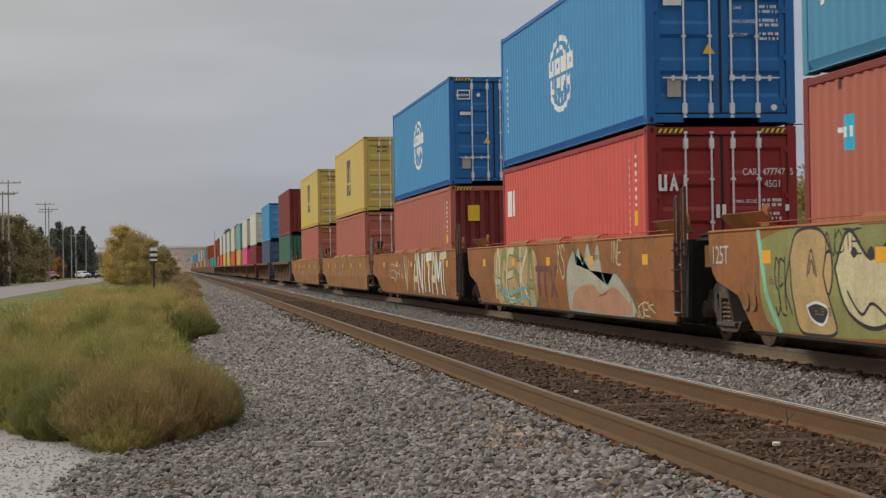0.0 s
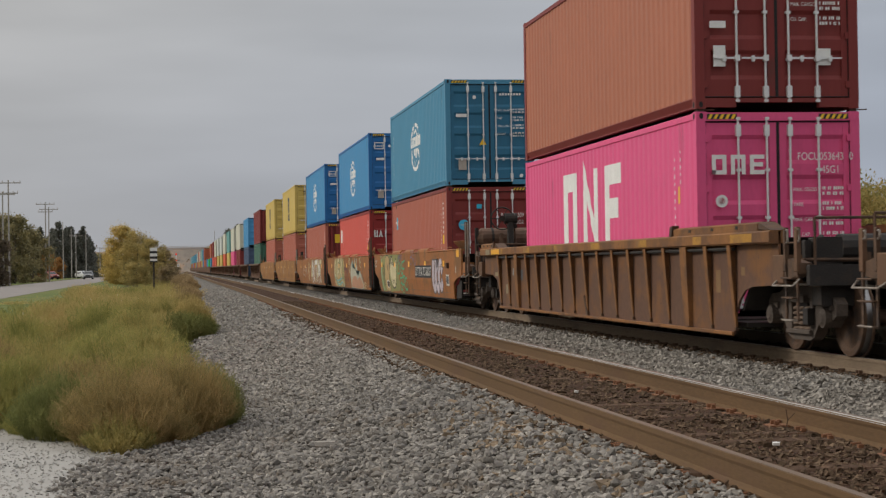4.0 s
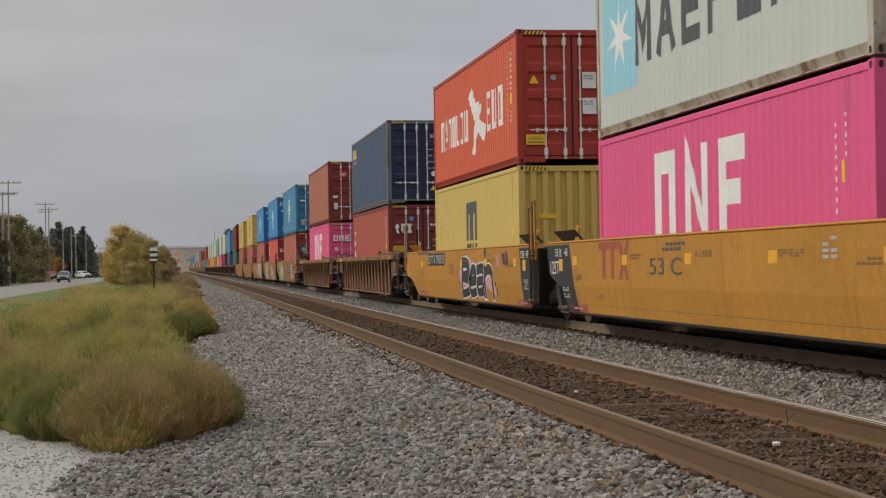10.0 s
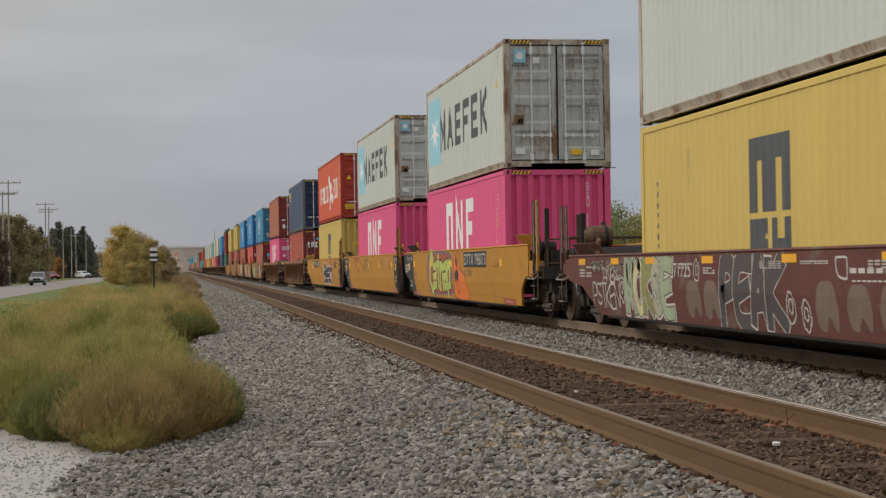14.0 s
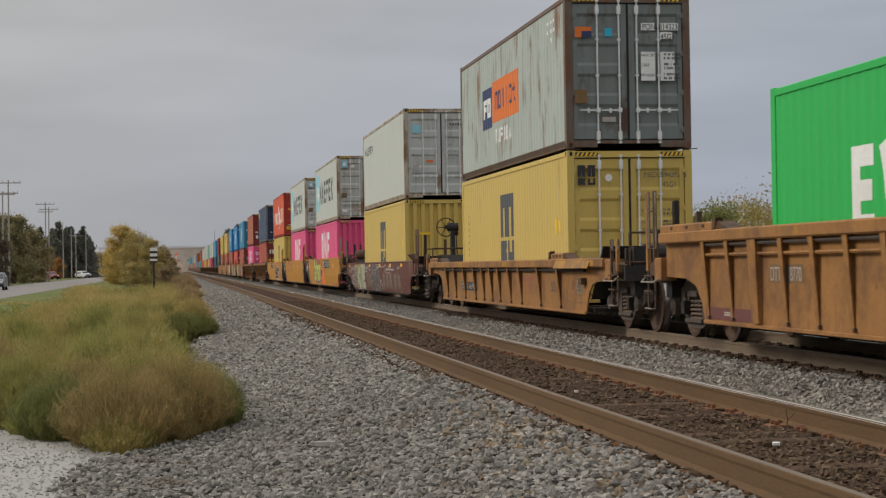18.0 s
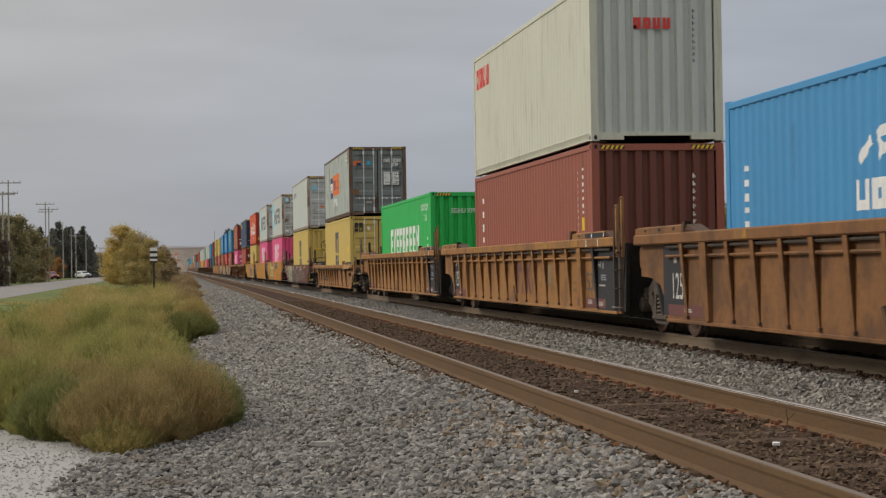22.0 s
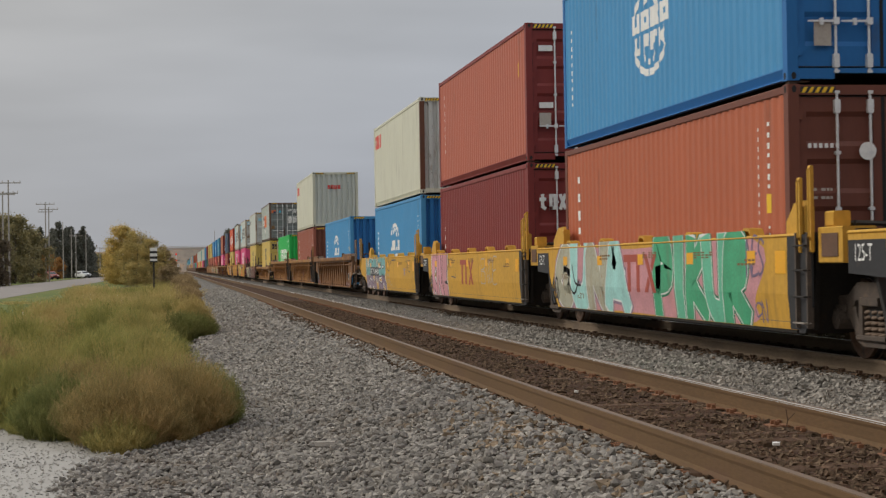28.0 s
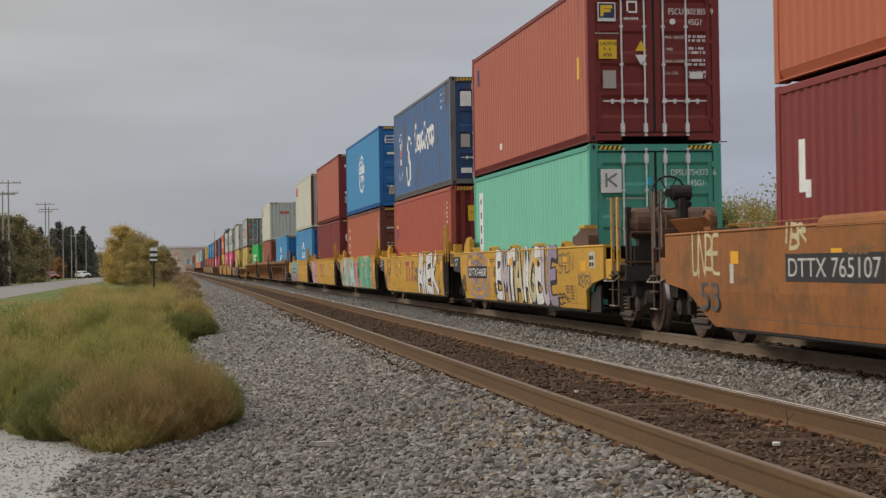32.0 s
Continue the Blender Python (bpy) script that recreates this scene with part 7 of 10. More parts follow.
def sprayed(car, text, ya, yb, z0, z1, fill, line=None, half=0.02, up=0.005, closed=True, label="sprayed patch of colour"):
    """One sprayed outline, filled or only drawn; points in the unit box, x to the right."""
    for line_pts in strokes_of(text):
        pts = [(ya - x * (ya - yb), z0 + z * (z1 - z0)) for x, z in line_pts]
        pts = smoothed(pts + pts[:1] if closed else pts, 5)
        if fill:
            sh = Shape()
            cy, cz = sum(q[0] for q in pts) / len(pts), sum(q[1] for q in pts) / len(pts)
            for a, b in zip(pts, pts[1:]):
                on_side(sh, [(cy, cz), a, b], up)
            part("graffiti_patch", sh, M[fill], car, label)
        if line:
            sh = Shape()
            for q in ribbon(pts, half):
                on_side(sh, q, up + 0.0006)
            part("graffiti_line", sh, M[line], car, "sprayed line")["kind"] = "stuff"


def blob(cy, cz, ry, rz, rs, n=14, jag=0.25):
    return [(cy + ry * (1 + jag * (rs.random() - 0.5)) * math.cos(2 * math.pi * i / n), cz + rz * (1 + jag * (rs.random() - 0.5)) * math.sin(2 * math.pi * i / n)) for i in range(n)]


def scribble(car, y0, y1, z0, z1, mat, seed, n=26, width=0.014):
    """Loose spray-can tags: looping thin strokes."""
    rs = random.Random(seed)
    s = Shape()
    rows = max(1, round((z1 - z0) / 0.30))
    for r in range(rows):
        za, zb = z0 + (z1 - z0) * r / rows, z0 + (z1 - z0) * (r + 0.86) / rows
        h = zb - za
        y = y1 - 0.15 * (y1 - y0) * rs.random()
        low = y0 + (y1 - y0) * 0.25 * rs.random()
        while y - 0.5 * h > low:
            # one tag: a cursive scrawl of loops of changing height
            pts, a, zc = [], rs.uniform(0, 6.28), (za + zb) / 2
            for k in range(rs.randrange(3, 7)):
                amp, adv, turn = rs.uniform(0.22, 0.55) * h, h * rs.uniform(0.16, 0.42), rs.uniform(3.2, 7.0)
                for q in range(9):
                    u = q / 9
                    pts.append((y - adv * u + 0.17 * h * math.cos(a + turn * u) + 0.25 * amp * math.sin(a + turn * u), zc + amp * math.sin(a + turn * u)))
                a += turn
                y -= adv
            for (ya, qa), (yb, qb) in zip(pts, pts[1:]):
                d = Vector((yb - ya, qb - qa))
                if d.length > 0.004:
                    o = Vector((-d.y, d.x)).normalized() * width * rs.uniform(0.7, 1.2)
                    d = d.normalized() * width * 0.5
                    on_side(s, [(max(y0, a), min(max(b, z0), z1)) for a, b in ((ya + o.x - d.x, qa + o.y - d.y), (yb + o.x + d.x, qb + o.y + d.y), (yb - o.x + d.x, qb - o.y + d.y), (ya - o.x - d.x, qa - o.y - d.y))], 0.0125)
            y -= h * rs.uniform(0.3, 0.9)
    part("graffiti_tag", s, M[mat], car, "loose spray-can tag")["kind"] = "stuff"


def side_text(car, text, size, y, z, mat):
    """Readable stencil on the side; it starts at y and runs towards -y."""
    me = lettering(text, size)
    me.transform(Matrix.Rotation(radians(-90), 4, "Z"))
    me.transform(Matrix.Translation((-SX - 0.0058, y, z)))
    me.materials.clear()
    me.materials.append(M[mat])
    part("stencil", me, None, car)["kind"] = "stuff"


def side_bars(car, y0, y1, z0, z1, rows, n, mat, seed=3):
    rs = random.Random(seed)
    s = Shape()
    for r in range(rows):
        za = z0 + (z1 - z0) * r / rows
        zb = za + (z1 - z0) / rows * 0.6
        for i in range(n):
            if rows > 1 and rs.random() < 0.12:
                continue
            a = y1 - (y1 - y0) * i / n
            b = a - (y1 - y0) / n * 0.75
            on_side(s, [(b, za), (a, za), (a, zb), (b, zb)], 0.0145)
    part("stencil", s, M[mat], car)["kind"] = "stuff"


def panel(car, name, y0, y1, z0, z1, mat, label=""):
    s = Shape()
    on_side(s, [(y0, z0), (y1, z0), (y1, z1), (y0, z1)], 0.0135 if name == "number_board" else 0.0128 if name == "reflector" else 0.0045)
    part(name, s, M[mat], car, label)


def well_common(car, L, near, far, y16, floor_mat, light=False):
    part("floor", Shape().box(-1.3, 1.3, -(L - 1.3), L - 2.0 if far == "joint" else L - 1.4, 0.28, 0.34), floor_mat, car)
    for k in range(0 if light else 5):
        y = -(L - 2.2) + (2 * L - 4.8) * k / 4
        part("cross_bearer", Shape().cbox(-1.37, 1.37, y - 0.1, y + 0.1, 0.30, 0.365), floor_mat, car)
    if near == "end":
        truck(car, -L, y16, light)
    truck(car, L, y16, light)


def smooth_car(label, colour, y16, L, near, far, top=1.50, ends="", deco=None, wheel=False, tank=False, light=False, lugs=4, posts=2.2, far_tank=False, marks=5, notch=False):
    """A well unit with creased plate sides. y16: the well's middle at 16 s."""
    car = thing("well_car", label, "rail car", "double-stack well cars", at=pose(8.572, y16, 0))
    wm = WELL[colour]
    BOTTOM[0] = 0.33 if ends == "five" else 0.27
    poly = side_poly(L, near, far, top, BOTTOM[0], steep=ends == "five", notch=notch)
    for sx in (-1, 1):
        part("side_plate", plate_shape(poly, sx), wm, car)
        part("top_chord", Shape().cbox(sx * 1.43 - 0.10, sx * 1.43 + 0.084, poly[0][0], poly[-1][0], top - 0.002, top + 0.045, 0.02), wm, car)
        if light:
            continue
        part("bottom_flange", Shape().cbox(sx * 1.40 - 0.06, sx * 1.40 + 0.03, -(L - 1.3), L - 2.3, BOTTOM[0] - 0.05, BOTTOM[0] + 0.02, 0.02), M["steel_dark"], car)
        for sy in (-1, 1):
            e = L - 0.95 if (near if sy < 0 else far) == "joint" else L + 0.2
            if ends == "five":
                # upright cheek plates instead of flared guides
                if sy < 0 and near == "end":
                    part("container_guide", Shape().prism_x([(-(L - 1.05), top + 0.04), (-(L - 1.05), top + 0.22), (-(L - 1.2), top + 0.34), (-(L - 1.6), top + 0.34), (-(L - 2.0), top + 0.24), (-(L - 2.26), top + 0.22), (-(L - 2.26), top + 0.10), (-(L - 2.0), top + 0.04)], sx * 1.38 - 0.09, sx * 1.38 + 0.09), M["tank"], car, "rusty folded container guide")
                    part("guide_pad", Shape().cbox(sx * 1.38 - 0.12, sx * 1.38 + 0.11, -(L - 1.2), -(L - 1.62), top + 0.34, top + 0.40, 0.01), wm, car)
                    continue
                a = -(L - 1.35) if sy < 0 else L - 2.0
                h = 0.34 if sy < 0 else 0.5
                part("guide_cheek", Shape().prism_x([(a + h, top + 0.04), (a + h, top + 0.18), (a + 0.2 * h, top + 0.40), (a - 0.7 * h, top + 0.42), (a - h, top + 0.30), (a - h, top + 0.04)][::-1], sx * 1.40 - 0.025, sx * 1.40 + 0.025), wm, car, "upright container guide plate")
                part("guide_stop", Shape().cbox(sx * 1.36 - 0.10, sx * 1.36 + 0.02, a - h - 0.02, a - h + 0.16, top + 0.04, top + 0.36, 0.015), wm, car)
                continue
            a, b = (-e, -e + 1.5) if sy < 0 else (e - 1.6, e)
            part("container_guide", Shape().prism_y([(sx * 1.25, top + 0.05), (sx * 1.30, top + 0.05), (sx * 1.48, top + 0.24), (sx * 1.44, top + 0.25)], a, b), M["charcoal"] if ends == "trio" and (near if sy < 0 else far) == "joint" else wm, car, "flared steel container guide")
            part("guide_cheek", Shape().prism_x([(a, top + 0.06), (a + 0.30, top + 0.06), (a + 0.28, top + 0.26), (a + 0.17, top + 0.34), (a + 0.06, top + 0.28)], sx * 1.34 - 0.02, sx * 1.34 + 0.02), wm, car)
        if not ends and lugs:
            for y in (2.93, -0.13, -3.05):
                part("saddle", Shape().prism_y([(sx * q, top + z) for q, z in ((1.53, 0.0), (1.515, 0.075), (1.45, 0.125), (1.33, 0.125), (1.33, 0.105), (1.44, 0.105), (1.49, 0.065), (1.505, 0.0))][::-sx], y - 1.0, y + 1.0), wm, car, "bent plate saddle on the top chord")
            part("chord_rod", Shape().tube((sx * 1.46, -(L - 1.6), top + 0.10), (sx * 1.46, L - 2.4, top + 0.10), 0.007, 5), wm, car, "thin rod above the top chord")
        for k in range(lugs if ends == "five" else 0):
            y = -(L - 3.0) + (2 * L - 6.0) * k / max(1, lugs - 1)
            part("lifting_lug", Shape().prism_x([(y - 0.198, top + 0.04), (y - 0.106, top + 0.135), (y + 0.079, top + 0.15), (y + 0.158, top + 0.115), (y + 0.185, top + 0.04), (y + 0.158, top + 0.04), (y + 0.132, top + 0.09), (y + 0.066, top + 0.115), (y - 0.092, top + 0.10), (y - 0.158, top + 0.04)], sx * 1.40 - 0.08, sx * 1.40 + 0.10), wm, car, "bent strap lug")
    well_common(car, L, near, far, y16, M["steel_dark"], light)
    if light:
        MOVERS.append((car, 8.572, y16, 0))
        return car
    end_gear(car, -1, L, wm, near, wheel=wheel, tank=tank, tall=posts)
    if notch:
        part("stepped_plate", Shape().prism_x([(-(L - 1.18), 0.28), (-(L - 1.15), 0.62), (-(L - 0.78), 0.64), (-(L - 0.74), 0.74), (-(L - 0.40), 0.76), (-(L - 0.42), 0.30)], -1.42, -1.38), M["steel_dark"], car, "grimy stepped plate beside the truck")
    end_gear(car, 1, L, wm, far, tall=posts, tank=far_tank)
    seam = Shape()
    on_side(seam, [(-(L - 1.3), 0.415), (L - 2.0, 0.415), (L - 2.0, 0.421), (-(L - 1.3), 0.421)], 0.003)
    part("seam", seam, M["dark_mark"], car, "thin weld seam")
    for sy, kind in ((-1, near), (1, far)):
        if kind != "joint" or not ends:
            continue
        s = Shape()
        if ends == "five":
            if sy < 0:
                a = -(L - 1.15)
                on_side(s, [(a, 0.22), (a + 0.30, 0.22), (a + 0.26, 0.6), (a + 0.26, top + 0.02), (a, top + 0.02)], 0.0138)
                panel(car, "reflector", a + 0.32, a + 0.68, 0.98, 1.25, "reflector", "amber reflector")
            else:
                a = L - 0.46
                on_side(s, [(a - 1.06, 0.945), (a, 0.99), (a, top - 0.06), (a - 1.0, top - 0.06)], 0.0138)
                on_side(s, [(a - 1.04, 0.98), (a - 1.0, 0.99), (a - 1.25, 0.4), (a - 1.42, 0.4)], 0.0138)
                side_text(car, "125-T", 0.26, a - 0.15, 1.12, "white")
            part("painted_end", s, M["charcoal"], car, "black painted end of the side")
            continue
        if sy < 0:
            a = -(L - 1.15)
            pts = [(a, 0.24), (a + 0.75, 0.26), (a + 1.05, top - 0.03), (a, top - 0.03)]
            ya, yb = a + 0.2, a + 0.9
        else:
            a = L - 0.46
            pts = [(a - 1.78, 0.24), (a - 2.62, 0.24), (a - 2.30, 0.80), (a - 2.0, top - 0.02), (a - 0.14, top - 0.02), (a - 0.16, 1.30), (a - 0.28, 0.99), (a - 0.46, 0.88), (a - 0.90, 0.79), (a - 1.32, 0.70)]
            ya, yb = a - 1.75, a - 0.85
        on_side(s, pts, 0.0045)
        part("painted_end", s, M["charcoal"], car, "charcoal painted end of the side")
        panel(car, "reflector", (ya + yb) / 2 - 0.15, (ya + yb) / 2 + 0.15, 1.0, 1.22, "reflector", "amber reflector")
        side_label(car, "53", yb, yb - 0.24, 1.27, 1.41, "white")
        side_label(car, "48", ya + 0.14, ya - 0.10, 1.27, 1.41, "white")
        side_bars(car, (ya + yb) / 2 - 0.12, (ya + yb) / 2 + 0.12, 1.26, 1.42, 4, 1, "plate_mark")
        if sy < 0:
            side_bars(car, ya - 0.05, yb - 0.3, 0.62, 0.84, 5, 3, "faint_mark")
        if sy > 0:
            side_label(car, "125T", a - 0.42, a - 1.15, 0.94, 1.18, "white")
            for q in (0.72, 0.60):
                side_bars(car, a - 1.95, a - 1.45, q - 0.08, q, 2, 3, "plate_mark", 8)
    for k in range(marks):
        y = (L - 2.9) - (2 * L - 5.6) * k / 4
        panel(car, "reflector", y - 0.16, y + 0.16, 1.10, 1.26, "reflector", "amber reflector")
    if deco:
        deco(car, L)
    tint = "faint_mark" if colour == "maroon_car" else "worn_print"
    for k, (u, z, w) in enumerate(((-0.80, 1.18, 0.7), (-0.52, 1.28, 0.9), (-0.1, 1.30, 0.8), (0.33, 1.29, 0.7), (0.62, 0.62, 0.5), (0.80, 0.95, 0.5))):
        z = min(z, top - 0.10)
        side_bars(car, u * (L - 1.6) - w / 2, u * (L - 1.6) + w / 2, z - 0.10, z, 2 + k % 3, 5, tint, seed=k + 3)
    MOVERS.append((car, 8.572, y16, 0))
    return car


def rib_shape(sx, top, foot, w0, w1):
    """A tapered post: a thin web with a flange that leans in towards the foot."""
    s = Shape()
    broad = w0 > 0.1
    xt, xb, t = sx * SX, sx * (SX - (0.045 if broad else 0.085)), -sx * 0.018
    z1, z0 = top - 0.15, foot
    s.add([(xt, -w0, z1), (xt, w0, z1), (xb, w1, z0), (xb, -w1, z0), (xt + t, -w0, z1), (xt + t, w0, z1), (xb + t, w1, z0), (xb + t, -w1, z0)],
          [(0, 1, 2, 3), (7, 6, 5, 4), (0, 4, 5, 1), (2, 6, 7, 3), (1, 5, 6, 2), (3, 7, 4, 0)])
    web = [(xt + t, z1), (sx * 1.40, z1), (sx * 1.40, z0), (xb + t, z0)]
    return s.prism_y(web, -(w1 if broad else 0.012), w1 if broad else 0.012)


SHEET = 1.42      # outer face of the sheet between the posts
POST_STEP = 1.02


def ribbed_car(label, colour, y16, L, near, far, top=1.5, step=1.1, deco=None, wheel=False, tank=False, light=False, pipes=1, low=0.28, mid=-0.2, inset=0.2, posts=None):
    """A well unit with sheet sides stiffened by tapered posts."""
    car = thing("well_car", label, "rail car", "double-stack well cars", at=pose(8.572, y16, 0))
    wm = WELL[colour]
    dusty = colour == "dusty" and not light
    rib_mat = WELL["dusty_rib"] if dusty else wm
    bl = L - 1.3
    nb = bl - inset
    for sx in (-1, 1):
        if near == "joint":
            poly = [(-(L - 1.1), top), (-(L - 1.1), low)]
        else:
            out = L + 0.25 - (0.63 if pipes == 3 else 0.0)
            poly = [(-out, top), (-out, 0.84), (-nb - 0.75, 0.81), (-nb - 0.48, 0.76), (-nb - 0.27, 0.64), (-nb - 0.10, 0.45), (-nb, low)]
        e = L + (0.25 if far == "end" else -0.15)
        poly += [(bl - 0.3, low), (bl - 0.18, 0.55), (bl + 0.10, 0.80), (bl + 0.6, 0.90), (e, 0.92), (e, top)]
        part("side_sheet", Shape().prism_x(poly, sx * SHEET - (0.03 if sx > 0 else 0), sx * SHEET + (0.03 if sx < 0 else 0)), WELL["dusty_sheet"] if dusty else wm, car)
        part("top_chord", Shape().cbox(sx * 1.43 - 0.11, sx * 1.43 + 0.11, poly[0][0], e, top - 0.15, top + 0.01, 0.02), rib_mat, car, "heavy box-section top chord")
        part("bottom_chord", Shape().cbox(sx * 1.43 - 0.016, sx * 1.43 + 0.016, poly[-7][0] if near == "end" else -8.6, bl - 0.3, low - 0.02, low + 0.03, 0.008), rib_mat, car, "thin rusty bottom lip")
        if pipes == 3:
            # added plate: its near-black stands for the dark inside the arch
            part("inner_plate", Shape().cbox(sx * 1.28 - 0.03, sx * 1.28 + 0.03, -nb - 0.5, -nb + 0.2, low, 1.1, 0.01), M["steel_dark"], car, "added dark plate that blacks out the wheel arch")
            part("end_post", Shape().cbox(sx * 1.44 - 0.06, sx * 1.44 + 0.06, poly[0][0], poly[0][0] + 0.3, 0.86, top - 0.15, 0.015), wm, car)
        if light:
            n = int((2 * bl - 0.8) / step) + 1
            for k in range(n):
                part("rib", cached(("rib", top, low, sx), lambda: rib_shape(sx, top, low + 0.06, 0.06, 0.045), rib_mat, "rib"), None, car, at=pose(0, -nb + 0.45 + (nb + bl - 1.2) * k / (n - 1), 0))
            continue
        for k in range(-8, 9):
            y = mid + step * k
            if posts:
                if k + 8 >= len(posts):
                    break
                y = posts[k + 8]
            if y < -nb - 0.12 or y > bl - 0.4 or (near == "joint" and k == -8):
                continue
            wide = k in (-6, 6) and not posts
            black = near == "joint" and k == -7
            w0, w1 = (0.15, 0.13) if wide else (0.07, 0.045)
            me = cached(("rib", top, low, sx, wide), lambda: rib_shape(sx, top, low + 0.05, w0, w1), M["charcoal"] if black else rib_mat, "rib")
            post = part("rib", me, None, car, at=pose(0, y, 0))
            part("rib_foot", cached(("rib_foot", sx), lambda: Shape().cbox(sx * 1.44 - 0.02, sx * 1.44 + 0.02, -0.03, 0.01, 0.05, 0.095, 0.008), M["rusty"], "rib_foot"), None, post, at=pose(0, -0.06, low))
            if k == 0 and not posts:
                part("gusset", cached(("gusset", sx, low), lambda: Shape().prism_x([(-0.10, low + 0.04), (0.02, low + 0.04), (0.22, low + 0.36), (0.16, low + 0.38)], sx * 1.44 - 0.02, sx * 1.44 + 0.02), M["rusty"], "gusset"), None, post)
        if pipes == 1:
            part("brake_pipe", Shape().tube((sx * 1.47, -bl, top - 0.20), (sx * 1.47, bl - 0.4, top - 0.20), 0.024, 6), M["steel_dark"], car, "dark pipe below the top chord")
        for k in range(2 if pipes > 1 else 0):
            part("brake_pipe", Shape().tube((sx * 1.465, -bl + 0.3, top - 0.19 - 0.135 * k), (sx * 1.465, bl - 0.4, top - 0.19 - 0.135 * k), 0.024, 6), M["truck_cast"] if k == 0 else wm, car, "pipe below the top chord")
        for sy in (-1, 1):
            a, b = (poly[0][0] if near == "end" else -8.6, mid - POST_STEP * 5.55) if sy < 0 else (e - (2.2 if pipes == 1 else 3.2), e)
            if posts and sy < 0:
                part("sloping_panel", Shape().prism_y([(sx * 1.525, top + 0.012), (sx * 1.60, top - 0.16), (sx * 1.585, top - 0.17), (sx * 1.505, top)], -9.12, -6.4), M["worn_amber"], car, "amber panel leaning out below the guide")
                a = -7.4
            guide = part("container_guide", Shape().prism_y([(sx * 1.27, top + 0.012), (sx * 1.51, top + 0.012), (sx * 1.51, top + 0.10), (sx * 1.44, top + 0.125), (sx * 1.27, top + 0.125)], a + 0.5, b), rib_mat, car, "flared steel container guide")
            part("sloping_lip", Shape().prism_x([(a + 0.5, top + 0.12), (a + 0.5, top + 0.03), (a + 0.05, top + 0.012)], sx * 1.39 - 0.11, sx * 1.39 + 0.11), M["rusty"], guide)
            for q in (0.22, 0.50, 0.78):
                # no cut-out: a near-black plate carries the slot's inner dark
                part("lock_slot", Shape().box(sx * 1.513 - 0.003, sx * 1.513 + 0.003, a + 0.5 + (b - a - 0.5) * q - 0.05, a + 0.5 + (b - a - 0.5) * q + 0.05, top + 0.045, top + 0.085), M["steel_dark"], guide)
            ye = b if sy < 0 else a + 0.5
            part("guide_hook", Shape().prism_x([(ye - 0.02, top + 0.16), (ye + 0.12, top + 0.14), (ye + 0.16, top + 0.0), (ye + 0.10, top - 0.12), (ye + 0.02, top - 0.10), (ye + 0.05, top)], sx * 1.48 - 0.05, sx * 1.48 + 0.05), M["rusty"], guide, "rusty hooked end")
    well_common(car, L, near, far, y16, M["steel_dark"], light)
    if not light:
        end_gear(car, -1, L, wm, near, wheel=wheel, tank=tank, tall=1.52 if posts or dusty else 2.2)
        end_gear(car, 1, L, wm, far, tall=1.46 if dusty or posts else 2.2)
        for y, w in ((-8.95, 0.42), (-7.1, 0.2), (-4.2, 0.31), (-1.27, 0.31), (1.67, 0.31), (4.6, 0.31), (7.5, 0.31)) if pipes == 1 else ((-6.0, 0.25), (-3.5, 0.2), (4.6, 0.25)):
            s = Shape()
            flat_mark(s, y - w, y + w, top - 0.125, top - 0.018, -1.5425)
            part("reflector", s, M["worn_amber"], car, "worn amber patch")
        if deco:
            deco(car, L)
    MOVERS.append((car, 8.572, y16, 0))
    return car


def side_label(car, text, ya, yb, z0, z1, mat, x=-SX - 0.0058):
    """Readable stencil stretched to fill a box on the side; ya > yb."""
    me = lettering(text, 1.0)
    co = np.array([v.co for v in me.vertices])
    lo, hi = co.min(0), co.max(0)
    me.transform(Matrix.Diagonal(((ya - yb) / (hi[0] - lo[0]), 1, (z1 - z0) / (hi[2] - lo[2]), 1)) @ Matrix.Translation((-lo[0], 0, -lo[2])))
    me.transform(Matrix.Rotation(radians(-90), 4, "Z"))
    me.transform(Matrix.Translation((x, ya, z0)))
    me.materials.clear()
    me.materials.append(M[mat])
    part("stencil", me, None, car)["kind"] = "stuff"


def plate_number(car, text, ya, yb, z0, z1, board="charcoal", mat="plate_mark"):
    """The car's stencilled number on its dark board."""
    panel(car, "number_board", yb, ya, z0, z1, board, "black number board")
    side_label(car, text, ya - 0.10, yb + 0.10, z0 + 0.055, z1 - 0.05, mat)


def owner_blocks(car, y, z, h=0.62, mat="red_mark"):
    """Large red-brown forms of the owner's mark, joined by a bar along the top."""
    w = 3.3 * h
    for pts in (((0, 0.80), (0.60, 0.80), (0.60, 1), (0, 1)), ((0.12, 0), (0.22, 0), (0.22, 0.8), (0.12, 0.8)), ((0.40, 0), (0.50, 0), (0.50, 0.8), (0.40, 0.8)),
                ((0.62, 1), (0.72, 1), (0.98, 0), (0.88, 0)), ((0.90, 1), (1.0, 1), (0.88, 0.56), (0.83, 0.70)), ((0.64, 0), (0.74, 0), (0.80, 0.28), (0.75, 0.42))):
        s = Shape()
        on_side(s, [(y - u * w, z + v * h) for u, v in pts], 0.0126)
        part("owner_mark", s, M[mat], car, "large faded red block mark")


def red_sill(car, L, near, far):
    for a, b in (((-(L - 1.2), -(L - 2.6))), ((L - 3.7), (L - 2.35))):
        panel(car, "warning_strip", min(a, b), max(a, b), 0.28, 0.40, "red_mark", "faded red warning strip")
        side_bars(car, min(a, b) + 0.3, max(a, b) - 0.3, 0.325, 0.365, 1, 2, "faint_mark")


